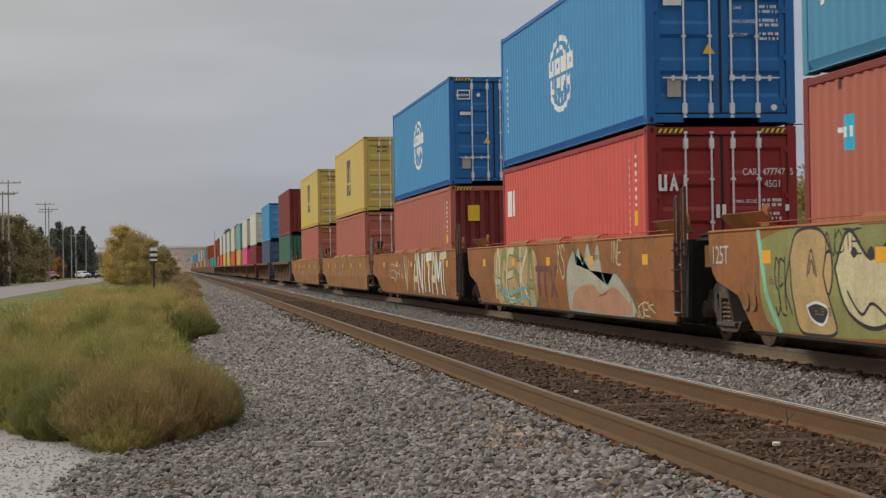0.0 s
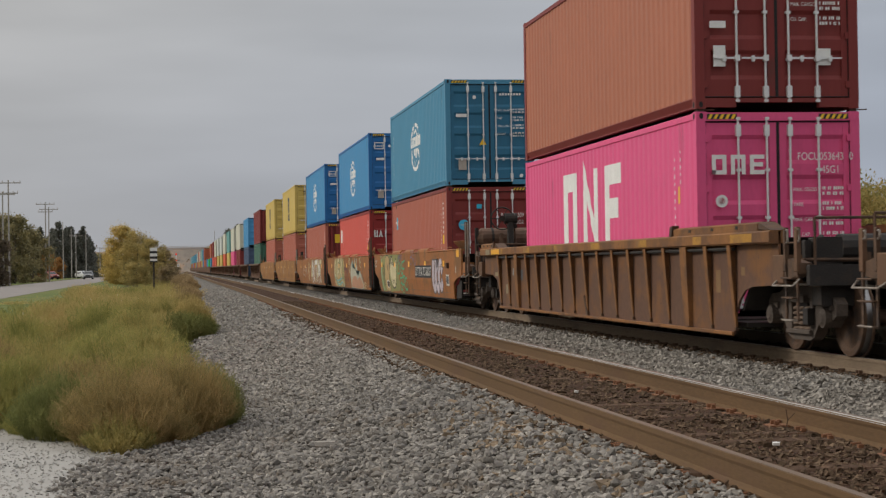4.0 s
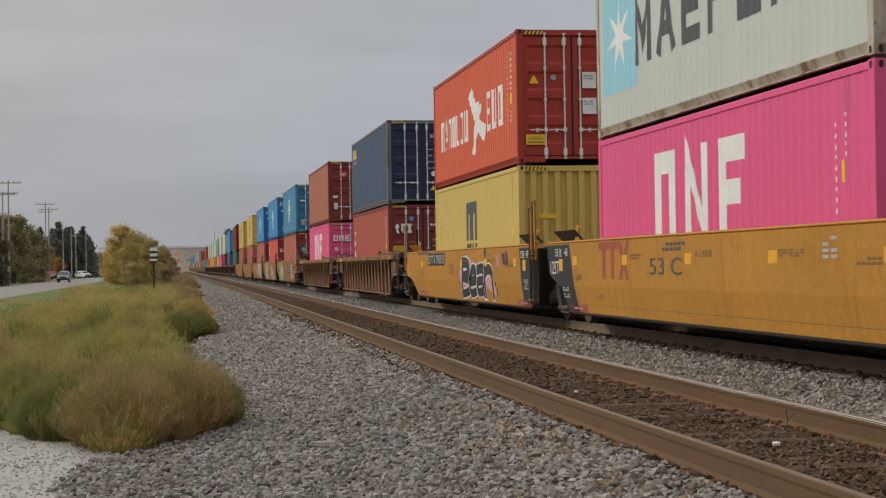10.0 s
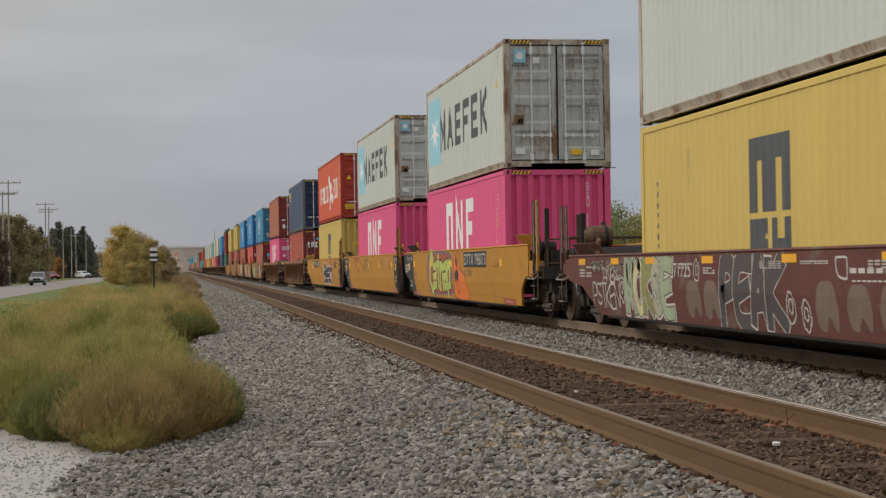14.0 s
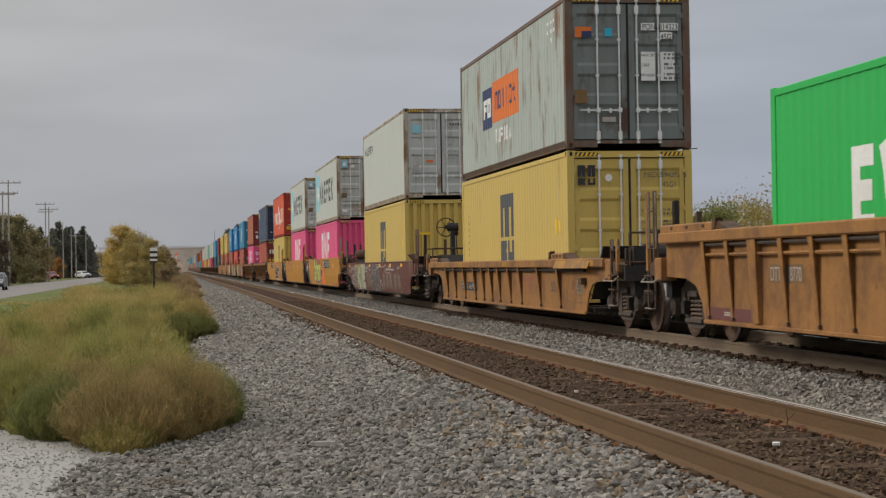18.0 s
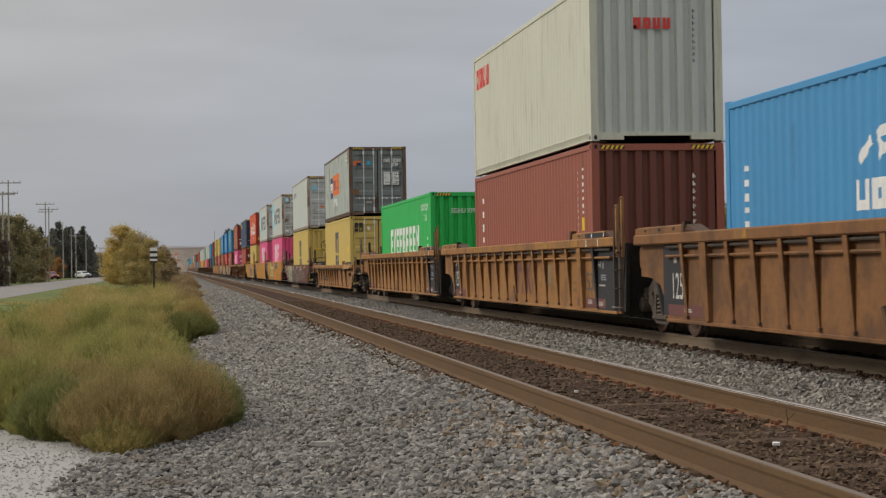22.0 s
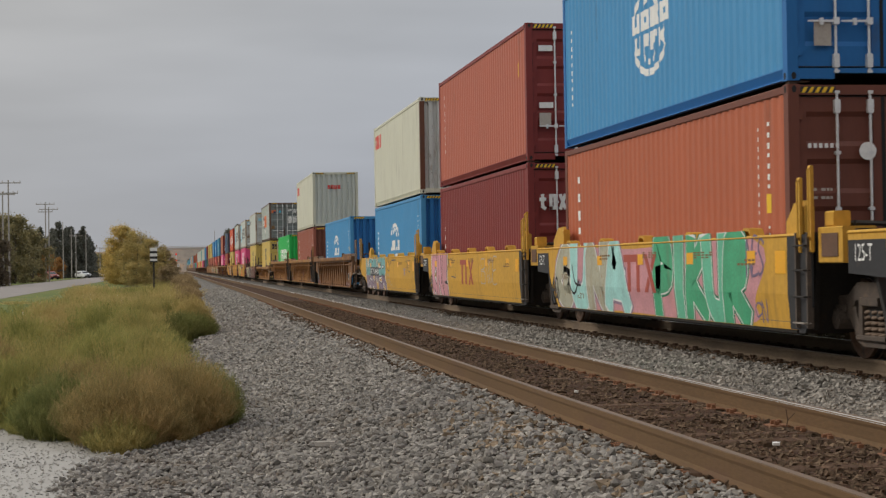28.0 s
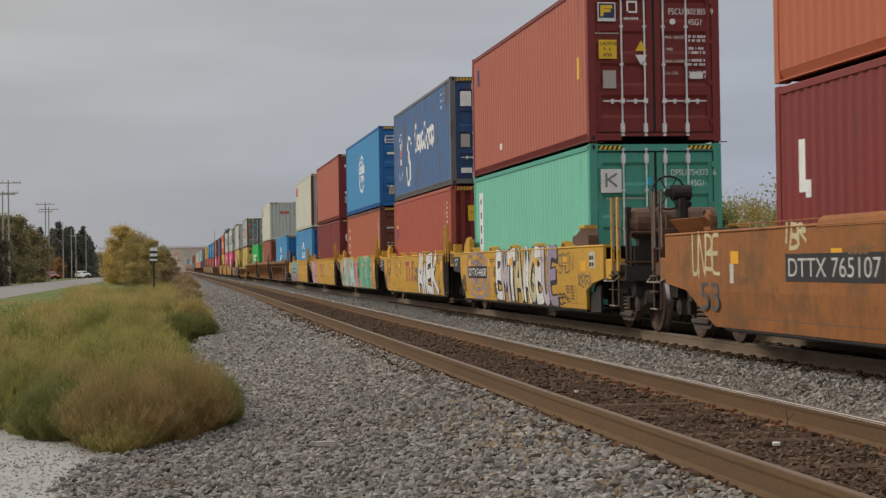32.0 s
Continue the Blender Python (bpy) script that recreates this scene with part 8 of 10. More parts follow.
def deco_a(car, L):
    sprayed(car, "0,.9 .03,.1 .3,0 .7,.02 1,.1 .95,.6 1,1 .5,1 .2,1", 7.1, 2.2, 0.29, 1.5, "olive_spray", up=0.0036)
    sprayed(car, "0,1 .25,.6 .5,.3 1,0", 7.15, 6.5, 0.29, 1.5, None, "mint_edge", 0.06, 0.0042, False)
    sprayed(car, "0,.75 .2,1 .75,1 1,.7 .9,.4 1,.05 .5,0 .15,.05 .05,.4", 6.05, 4.72, 0.29, 1.46, "tan_spray", "black", 0.02, 0.0058)
    sprayed(car, "0,.6 .25,1 .6,.7 1,.9 .95,.2 .6,0 .2,.15", 4.65, 3.0, 0.42, 1.45, "cream_spray", "black", 0.024, 0.0066)
    sprayed(car, "0,.5 .2,1 .5,1 .55,.4 .3,0", 5.0, 4.5, 0.75, 1.2, "tan_spray", "black", 0.02, 0.0078)
    sprayed(car, "0,.8 .5,1 1,.7 .7,0 .2,.2", 5.55, 4.9, 0.42, 0.66, "black", "white_spray", 0.016, 0.0078)
    sprayed(car, "0,0 .5,1 1,0;.2,.1 .5,.6 .8,.1", 5.5, 5.2, 0.95, 1.25, None, "black", 0.013, 0.0086, False)
    sprayed(car, "0,.5 .5,1 1,.5 .5,0", 4.2, 4.0, 1.15, 1.27, "black", None, 0.01, 0.0086)
    sprayed(car, "0,.5 .5,1 1,.5 .5,0", 3.75, 3.55, 1.15, 1.27, "black", None, 0.01, 0.0086)
    sprayed(car, "0,1 .3,.2 .6,.6 1,0", 4.3, 3.2, 0.5, 0.8, None, "black", 0.018, 0.0086, False)
    tag_word(car, 6.6, 6.05, 0.5, 1.15, "SEK", "black", 71, 0.014)
    tag_word(car, 4.9, 3.9, 1.2, 1.45, "NOTE", "black", 72, 0.010)
    tag_word(car, 2.95, 0.9, 0.85, 1.28, "TUNSE", "green_spray", 73, 0.030)
    tag_word(car, 2.0, 0.4, 0.32, 0.8, "BEKO", "green_spray", 74, 0.028)
    tag_word(car, 2.6, 1.6, 1.3, 1.5, "WEMO", "purple_spray", 75, 0.012)
    tag_word(car, -0.4, -1.6, 1.2, 1.58, "BAU", "purple_spray", 76, 0.014)
    plate_number(car, "DTTX 733007", -1.52, -4.83, 0.79, 1.14)
    piece(car, -5.05, -6.75, 0.42, 1.26, "UOC", ["lilac_pale"], "dark_mark", 2, 0.125, 0.05)
    panel(car, "placard", -7.94, -7.44, 0.60, 0.89, "plate_mark", "white-framed placard")
    panel(car, "reflector", -9.62, -9.18, 1.34, 1.55, "reflector", "amber reflector")
    panel(car, "placard", -9.12, -9.02, 0.93, 1.10, "faint_mark")
    part("side_box", Shape().cbox(-SX - 0.07, -SX + 0.02, -7.98, -7.78, 1.06, 1.20), M["rusty"], car, "small dark box on the side")
    s = Shape()
    on_side(s, [(-7.88, 0.65), (-7.50, 0.65), (-7.50, 0.85), (-7.88, 0.85)], 0.009)
    part("placard_panel", s, M["dark_mark"], car)
    side_label(car, "53", 7.75, 7.25, 0.52, 0.92, "worn_print")
    side_label(car, "125T", 8.95, 8.3, 1.10, 1.34, "plate_mark")


def deco_b(car, L):
    sprayed(car, "0,.7 .1,1 .9,1 1,.4 .9,0 .1,0", 5.6, 1.0, 0.29, 1.46, "tan_spray", up=0.0036)
    piece(car, 5.5, 1.2, 0.36, 1.44, "AGESKA", ["cream_spray", "olive_spray"], "olive_dark", 3, 0.075, 0.03, soft=True)
    sprayed(car, "0,1 .2,.3 .5,.1 .8,.3 1,0;.1,.5 .4,.4 .8,.6", 5.4, 1.3, 0.3, 0.9, None, "mint_spray", 0.035, 0.0122, False)
    owner_blocks(car, 1.09, 0.50, 0.60, "maroon_mark")
    sprayed(car, "0,0 0,.6 .12,.9 .16,.7 .2,.95 .28,.7 .36,1 .44,.72 .52,.98 .58,.6 .66,.4 .8,.55 1,0", -1.7, -6.2, 0.30, 1.46, "mint_pale", "mint_spray", 0.013, 0.0048)
    sprayed(car, "0,0 .1,.7 .4,1 .6,.6 .8,.9 1,0", -1.9, -6.0, 0.31, 0.78, "pink_pale", None, 0.02, 0.0056)
    tag_word(car, -0.9, -1.5, 0.9, 1.5, "KS", "cream_spray", 77, 0.02)
    tag_word(car, -4.9, -5.6, 1.1, 1.5, "INE", "cream_spray", 78, 0.016)
    tag_word(car, -6.2, -7.4, 0.33, 0.52, "NOEK", "cream_spray", 79, 0.012)


def deco_c(car, L):
    piece(car, -0.6, -6.9, 0.36, 1.46, "ANITAMT", ["cream_spray", "white_spray"], "olive_dark", 5, 0.10, 0.035)
    tag_word(car, 5, 2, 0.7, 1.2, "ESAN", "faint_mark", 6, 0.02)
    sprayed(car, "0,1 .5,0;.5,1 .5,0 1,.9", 1.6, 0.6, 0.4, 1.4, None, "cream_spray", 0.05, 0.005, False)


def deco_plain_tan(car, L):
    scribble(car, 0.5, 2.0, 0.7, 1.3, "faint_mark", 7)


def deco_first(car, L):
    plate_number(car, "DTTX 795073", 5.53, 2.56, 1.13, 1.46)
    side_label(car, "53", 1.72, 1.10, 0.92, 1.17, "dark_mark")
    side_label(car, "A", 0.62, 0.42, 0.93, 1.05, "dark_mark")
    sprayed(car, "0,.55 .1,.95 .25,1 .45,.82 .8,.8 .97,.35 1,.1 .7,.3 .4,.1 .1,.15", 0.15, -4.75, 0.34, 1.36, "pink_spray", up=0.0038)
    piece(car, -0.25, -4.45, 0.36, 1.30, "Bean", ["black"], "white_spray", 8, 0.125, 0.032)
    for q, (y, z, r) in enumerate(((-0.75, 1.38, 0.05), (-1.2, 1.36, 0.035), (-3.5, 1.42, 0.12), (-3.95, 1.38, 0.05), (-2.7, 1.40, 0.04), (-4.75, 0.70, 0.06), (-4.9, 0.52, 0.08), (0.15, 0.95, 0.05), (0.2, 0.70, 0.04))):
        sprayed(car, "0,.5 .15,.85 .5,1 .85,.85 1,.5 .85,.15 .5,0 .15,.15", y + r, y - r, z - r, z + r, ("black", "pink_rose")[q % 3 == 1], None, 0.01, 0.0062)
    sprayed(car, "0,0 1,1;0,1 1,0", -4.9, -5.3, 1.1, 1.35, None, "pink_spray", 0.04, 0.006, False)
    scribble(car, -6.4, -5.6, 1.1, 1.45, "purple_spray", 9, 8, 0.025)
    side_bars(car, 5.2, 7.6, 1.45, 1.60, 1, 5, "dark_mark")
    red_sill(car, L, 0, 0)


def deco_second(car, L):
    owner_blocks(car, 5.07, 0.87, 0.61)
    side_label(car, "53 C", 1.9, 0.2, 0.95, 1.20, "dark_mark")
    side_bars(car, 0.0, 1.2, 1.3, 1.45, 2, 6, "dark_mark")
    side_bars(car, -5.7, -5.2, 1.15, 1.42, 4, 2, "faint_mark")
    red_sill(car, L, 0, 0)


def deco_third(car, L):
    sprayed(car, "0,.55 .12,1 .9,.97 .93,.6 1,.5 .93,.3 .96,.05 .3,0 .1,.05", 4.3, -0.4, 0.34, 1.47, "purple_spray", up=0.0036)
    sprayed(car, "0,.55 .12,1 .9,.97 .93,.6 1,.5 .93,.3 .96,.05 .3,0 .1,.05", 4.15, -0.22, 0.38, 1.42, "red_mark", up=0.0044)
    piece(car, 3.75, 3.05, 0.29, 1.56, "C", ["lime_spray"], "charcoal", 10, 0.13, 0.035, soft=False)
    piece(car, 3.05, 0.05, 0.46, 1.42, "atnap", ["lime_spray"], "charcoal", 12, 0.105, 0.03, soft=False)
    sprayed(car, "0,.1 .02,.9 .1,1 .16,.72 .26,.74 .3,1.0 .38,.72 .5,.6 .8,.45 1,0 .1,0", -0.5, -2.65, 0.29, 1.50, "orange_mark", "charcoal", 0.014, 0.0050)
    sprayed(car, "0,.7 .5,1 1,.7 .8,0 .5,.2 .2,0", -0.62, -1.25, 0.72, 1.02, "charcoal", None, 0.01, 0.0062)
    sprayed(car, "0,1 .2,.1 .5,0 .9,.3 .8,1", -0.95, -1.3, 0.42, 0.8, None, "charcoal", 0.016, 0.0070, False)
    plate_number(car, "DTTX 795073", -2.11, -5.25, 1.08, 1.45)
    tag_word(car, -2.0, -3.2, 0.88, 1.04, "UISION", "dark_mark", 16, 0.010)
    red_sill(car, L, 0, 0)


def outline_tag(car, y, z, ry, rz, mat, seed, width=0.022):
    """Closed sprayed outlines, one inside the other."""
    rs = random.Random(seed)
    s = Shape()
    for f in (1.0, 0.45):
        p = blob(y + rs.uniform(-0.2, 0.2) * ry * (1 - f), z + 0.2 * rz * (1 - f), ry * f, rz * f, rs, 16, 0.35)
        for a, b in zip(p, p[1:] + p[:1]):
            d = Vector((b[0] - a[0], b[1] - a[1]))
            o = Vector((-d.y, d.x)).normalized() * width * rs.uniform(0.7, 1.3)
            on_side(s, [(a[0] + o.x, a[1] + o.y), (b[0] + o.x, b[1] + o.y), (b[0] - o.x, b[1] - o.y), (a[0] - o.x, a[1] - o.y)], 0.0121)
    part("graffiti_tag", s, M[mat], car, "sprayed outline")["kind"] = "stuff"


def deco_maroon(car, L):
    scribble(car, L - 4.4, L - 1.2, 0.98, 1.20, "faint_mark", 17, 22, 0.016)
    tag_word(car, 8.25, 6.45, 0.42, 0.80, "PSTKEN", "plate_mark", 83, 0.016)
    tag_word(car, 7.5, 6.45, 0.80, 1.04, "ANES", "plate_mark", 84, 0.012)
    outline_tag(car, 6.25, 0.72, 0.16, 0.20, "plate_mark", 21, 0.014)
    piece(car, 6.0, 3.45, 0.35, 1.17, "MOKSE", ["sage_spray", "cream_spray", "olive_spray", "mint_pale"], "olive_dark", 11, 0.10, 0.022, halo="plate_mark")
    side_label(car, "71725", 3.3, 2.48, 0.92, 1.12, "plate_mark")
    outline_tag(car, 2.2, 1.0, 0.13, 0.15, "plate_mark", 80, 0.010)
    side_bars(car, 1.35, 1.89, 0.97, 1.07, 3, 4, "plate_mark", 5)
    piece(car, 1.16, -1.25, 0.30, 1.17, "PEAK", ["smoke_spray"], "plate_mark", 12, 0.125, 0.016)
    for y, rz in ((2.4, 0.26), (1.6, 0.26), (-2.57, 0.28), (-3.5, 0.25)):
        sprayed(car, "0,.5 .2,.95 .5,1 .8,.95 1,.5 .9,0 .6,.3 .4,0 .1,.1", y + 0.34, y - 0.34, 0.62 - rz, 0.62 + rz, "grey_spray", None, 0.01, 0.0042)
    for y, rz in ((-4.4, 0.26), (-5.6, 0.27), (-6.6, 0.24)):
        sprayed(car, "0,.5 .2,.95 .5,1 .8,.95 1,.5 .9,0 .6,.3 .4,0 .1,.1", y + 0.36, y - 0.36, 0.62 - rz, 0.62 + rz, "grey_spray", None, 0.01, 0.0042)
    outline_tag(car, -1.45, 0.58, 0.14, 0.20, "plate_mark", 81, 0.012)
    outline_tag(car, -1.95, 0.50, 0.14, 0.18, "plate_mark", 82, 0.012)
    # the owner's emblem and a line of its name, in plain forms
    sprayed(car, "0,1 .9,1 1,.75 1,.1 .8,0 .3,.1 .1,.3 0,.6 0,1", -2.90, -3.22, 0.93, 1.16, None, "plate_mark", 0.013, 0.0122)
    side_bars(car, -5.4, -3.30, 0.99, 1.08, 1, 9, "plate_mark")
    side_bars(car, -4.6, -3.35, 0.90, 0.93, 1, 9, "plate_mark")
    side_bars(car, L - 1.6, L - 0.6, 0.90, 1.10, 4, 2, "faint_mark")
    side_bars(car, -2.7, -1.82, 1.09, 1.14, 2, 10, "plate_mark", 6)
    for y in (8.97, 6.68, 4.55, 1.70, -1.45, -4.4, -7.3):
        panel(car, "reflector", y - 0.25, y + 0.25, 1.11, 1.21, "reflector", "amber reflector")


def five_pack(k):
    def deco(car, L):
        if k == 0:
            piece(car, 6.5, 0.75, 0.36, 1.40, "WSOMER", ["mint_spray", "purple_mid"], "charcoal", 40, 0.14, 0.035, halo="white_spray", split=0.82)
            sprayed(car, "0,.2 .3,.6 .45,.2 .7,.75 1,.4", 6.2, 4.3, 0.45, 0.75, None, "lilac_pale", 0.014, 0.0124, False)
            sprayed(car, "0,.5 .3,.1 .5,.8 .8,.3 1,.7", 3.6, 1.3, 0.95, 1.30, None, "white_spray", 0.012, 0.0124, False)
            plate_number(car, "DTTX 744608", 5.21, 2.57, 0.80, 1.10, "black", "white")
            sprayed(car, "0,.5 .3,1 .7,.9 .5,.5 1,.4 .9,0 .2,.1", 0.3, -0.6, 0.98, 1.42, None, "dark_mark", 0.014, 0.006)
            tag_word(car, 0.3, -0.9, 0.5, 0.9, "KNL", "faint_mark", 41, 0.012)
            tag_word(car, -4.6, -5.6, 0.95, 1.3, "TE", "dark_mark", 42, 0.012)
            sprayed(car, "0,0 1,1;0,1 1,0;.5,0 .5,1", -4.1, -4.5, 0.85, 1.05, None, "lilac_spray", 0.03, 0.006, False)
            side_bars(car, -2.2, -1.0, 1.3, 1.38, 1, 7, "dark_mark")
        elif k == 1:
            piece(car, 5.75, 3.2, 0.36, 1.40, "KIUE", ["pink_spray", "pink_rose"], "charcoal", 43, 0.19, 0.04, halo="white_spray")
            sprayed(car, "0,0 .5,1 1,0", 5.0, 4.4, 1.28, 1.46, "pink_spray", "charcoal", 0.02, 0.006, False)
            tag_word(car, 3.1, 2.2, 1.05, 1.3, "UNSE", "dark_mark", 44, 0.010)
            sprayed(car, "0,.1 .95,0;.9,0 .9,1", 2.4, 1.7, 0.82, 1.1, None, "dark_mark", 0.014, 0.006, False)
            side_label(car, "40", 6.28, 5.72, 0.48, 0.90, "black")
            owner_blocks(car, 1.02, 0.66, 0.60)
            tag_word(car, -2.0, -4.0, 0.7, 1.3, "BNOE", "faint_mark", 45, 0.012)
        elif k == 2:
            sprayed(car, "0,.5 .05,1 .5,.95 1,1 1,.3 .95,0 .4,.02 .05,0", 5.9, -5.4, 0.34, 1.40, "pink_rose", up=0.0036)
            piece(car, 5.8, 0.85, 0.34, 1.44, "GUNA", ["mint_pale", "mint_bright"], "white_spray", 45, 0.25, 0.03, halo="purple_mid")
            sprayed(car, "0,1 .2,.3 .5,0 .9,.5;.4,1 .6,.4 1,.3", 5.0, 3.9, 0.6, 1.1, None, "charcoal", 0.022, 0.0122, False)
            owner_blocks(car, 0.91, 0.68, 0.58, "red_mark")
            piece(car, -0.9, -5.1, 0.34, 1.46, "PIKUR", ["green_spray", "green_mid"], "white_spray", 46, 0.20, 0.022, halo="green_deep")
            tag_word(car, -5.1, -5.75, 0.95, 1.42, "NES", "purple_spray", 47, 0.02)
            tag_word(car, -5.4, -5.8, 0.42, 0.65, "ON", "purple_spray", 48, 0.014)
            side_label(car, "40", 6.28, 5.72, 0.48, 0.90, "black")
        elif k == 3:
            owner_blocks(car, 1.02, 0.66, 0.60)
            tag_word(car, 5.65, 4.7, 0.85, 1.34, "GIGN", "purple_ink", 48, 0.020)
            tag_word(car, 5.35, 4.95, 0.62, 0.85, "SI", "purple_ink", 49, 0.018)
            tag_word(car, 4.35, 2.2, 0.82, 1.36, "IOEEK", "dark_mark", 50, 0.009)
            side_label(car, "C", 2.25, 2.08, 0.9, 1.14, "black")
            tag_word(car, -0.98, -1.78, 0.90, 1.07, "TUBA", "dark_mark", 51, 0.014)
            tag_word(car, -1.05, -1.75, 0.68, 0.84, "BRNO", "dark_mark", 52, 0.014)
            piece(car, -1.8, -5.45, 0.32, 1.45, "AWEK", ["white_spray"], "charcoal", 53, 0.135, 0.035, shadow="charcoal", soft=False)
            tag_word(car, -5.5, -6.1, 1.2, 1.44, "SE", "dark_mark", 54, 0.018)
            sprayed(car, ".4,.8 .6,1 .8,.8 .6,.65 .4,.8 .5,.5 .2,.3 .8,.2 1,.4 .4,0", -5.65, -6.0, 0.34, 0.80, None, "charcoal", 0.016, 0.006, False)
            side_label(car, "40", 6.28, 5.72, 0.48, 0.90, "black")
        else:
            side_label(car, "40", 6.28, 5.72, 0.48, 0.90, "black")
            sprayed(car, "0,.5 .15,.95 .5,1 .9,.8 1,.4 .7,0 .2,.05;.1,.5 .3,.8 .7,.7 .8,.3 .4,.15;.3,.5 .5,.65 .65,.45 .5,.3", 5.6, 2.5, 0.40, 1.40, None, "lilac_spray", 0.035, 0.0050)
            for q, (y, z) in enumerate(((5.0, 1.1), (4.4, 0.62), (3.6, 1.18), (2.95, 0.66), (4.2, 1.0), (3.3, 0.9))):
                outline_tag(car, y, z, 0.42, 0.24, ("purple_spray", "lilac_spray")[q % 2], 51 + q, 0.022)
            plate_number(car, "DTTX744608", 5.28, 2.80, 0.82, 1.10, "black", "white")
            side_label(car, "B", 1.9, 1.72, 0.86, 1.08, "black")
            piece(car, 1.6, -1.25, 0.38, 1.42, "BMTA", ["white_spray", "lilac_pale", "white_spray", "cream_spray"], "charcoal", 55, 0.12, 0.034, shadow="charcoal")
            piece(car, -1.42, -4.55, 0.38, 1.44, "AGBUE", ["white_spray", "cream_spray", "white_spray", "lilac_pale", "lilac_spray"], "charcoal", 56, 0.12, 0.034, shadow="charcoal")
            tag_word(car, -4.75, -5.95, 0.98, 1.32, "SREN", "dark_mark", 57, 0.012)
            tag_word(car, -6.3, -7.3, 0.72, 0.94, "OOEGSA", "dark_mark", 58, 0.011)
            tag_word(car, -4.7, -5.4, 0.40, 0.60, "BEN", "charcoal", 59, 0.016)
            tag_word(car, 1.95, 1.6, 0.45, 0.75, "NS", "charcoal", 60, 0.016)
            panel(car, "placard", -7.59, -7.19, 1.06, 1.33, "plate_mark", "pale-framed inspection placard")
            panel(car, "reflector", -6.96, -6.52, 0.99, 1.18, "reflector", "amber reflector")
            side_bars(car, -6.05, -5.35, 0.43, 0.76, 6, 2, "worn_print", 4)
            side_bars(car, -7.55, -7.21, 1.08, 1.31, 2, 2, "charcoal", 9)
    return deco


def deco_last(car, L):
    tag_word(car, 8.7, 7.5, 0.95, 1.50, "UNBE", "cream_spray", 60, 0.028)
    tag_word(car, 5.05, 4.3, 1.30, 1.56, "IBR", "cream_spray", 62, 0.026)
    side_label(car, "53", 8.32, 7.5, 0.48, 0.86, "dark_mark")
    plate_number(car, "DTTX 765107", 4.97, 2.07, 0.89, 1.21)
    panel(car, "placard", 6.9, 7.05, 0.85, 1.1, "plate_mark", "pale placard")


def sheet_mark(car, name, y0, y1, z0, z1, mat, up=0.004, label=""):
    s = Shape()
    flat_mark(s, y0, y1, z0, z1, -SHEET - up)
    part(name, s, M[mat], car, label)


def sheet_bars(car, y0, y1, z0, z1, rows, mat):
    """Lines of writing too small to read."""
    h = (z1 - z0) / rows
    rs = random.Random(int(100 * (y1 - z0)))
    for k in range(rows):
        sheet_mark(car, "stencil", y0 + (y1 - y0) * rs.uniform(0, 0.2), y1, z1 - (k + 0.66) * h, z1 - k * h, mat, 0.007)


def deco_ribbed(car, L):
    sheet_mark(car, "faded_placard", 5.55, 5.85, 0.80, 1.02, "dark_mark", label="dark faded placard")
    sheet_mark(car, "rust_patch", -7.75, -7.55, 0.72, 1.02, "worn_print", label="patch of orange rust")
    sheet_mark(car, "stencil", -8.75, -8.6, 0.95, 1.06, "worn_print")
    sheet_mark(car, "reflector", 7.60, 8.56, 1.36, 1.472, "reflector", 0.1245, "bright amber reflector")
    sheet_mark(car, "placard", 8.75, 9.25, 1.36, 1.472, "dusty_plate", 0.1245, "pale stencilled plate")
    sheet_bars(car, 8.82, 9.18, 1.37, 1.46, 4, "dark_mark")
    sheet_mark(car, "placard", 8.32, 8.72, 0.88, 0.96, "dusty_plate", label="pale stencilled plate")
    sheet_mark(car, "placard", 7.22, 7.42, 0.50, 0.70, "dusty_plate", label="pale stencilled plate")
    sheet_mark(car, "placard", 6.5, 6.65, 0.9, 1.05, "worn_grey")


def deco_low(car, L):
    side_label(car, "DTTX 467429", 5.0, 2.95, 0.55, 0.68, "faint_mark", -SHEET - 0.008)
    sheet_mark(car, "number_board", 2.88, 5.08, 0.51, 0.72, "charcoal", label="dark number board")
    sheet_mark(car, "owner_mark", -3.97, -2.65, 0.78, 0.90, "ghost_red", label="faded red block mark")
    for q in (0.15, 0.55, 0.95):
        sheet_mark(car, "owner_mark", -3.97 + q, -3.85 + q, 0.52, 0.78, "ghost_red", label="faded red block mark")
    side_label(car, "53", -5.45, -5.83, 0.60, 0.79, "dark_mark", -SHEET - 0.008)
    sheet_mark(car, "placard", -7.99, -7.62, 0.58, 0.83, "dusty_plate", label="faded paper placard")
    sheet_bars(car, -7.95, -7.66, 0.62, 0.80, 3, "dark_mark")
    sheet_mark(car, "placard", -7.40, -7.18, 0.64, 0.83, "red_mark")
    sheet_mark(car, "placard_panel", -7.38, -7.20, 0.66, 0.81, "worn_print", 0.007)
    part("side_box", Shape().cbox(-SHEET - 0.10, -SHEET + 0.02, -8.38, -8.14, 0.76, 0.88), M["rusty"], car, "small rusty box on the side")
    for y in (-6.95, -7.55):
        sheet_mark(car, "weld_seam", y - 0.008, y + 0.008, 0.42, 1.0, "worn_print")
    sheet_mark(car, "weld_seam", -8.25, -6.6, 0.425, 0.44, "worn_print")


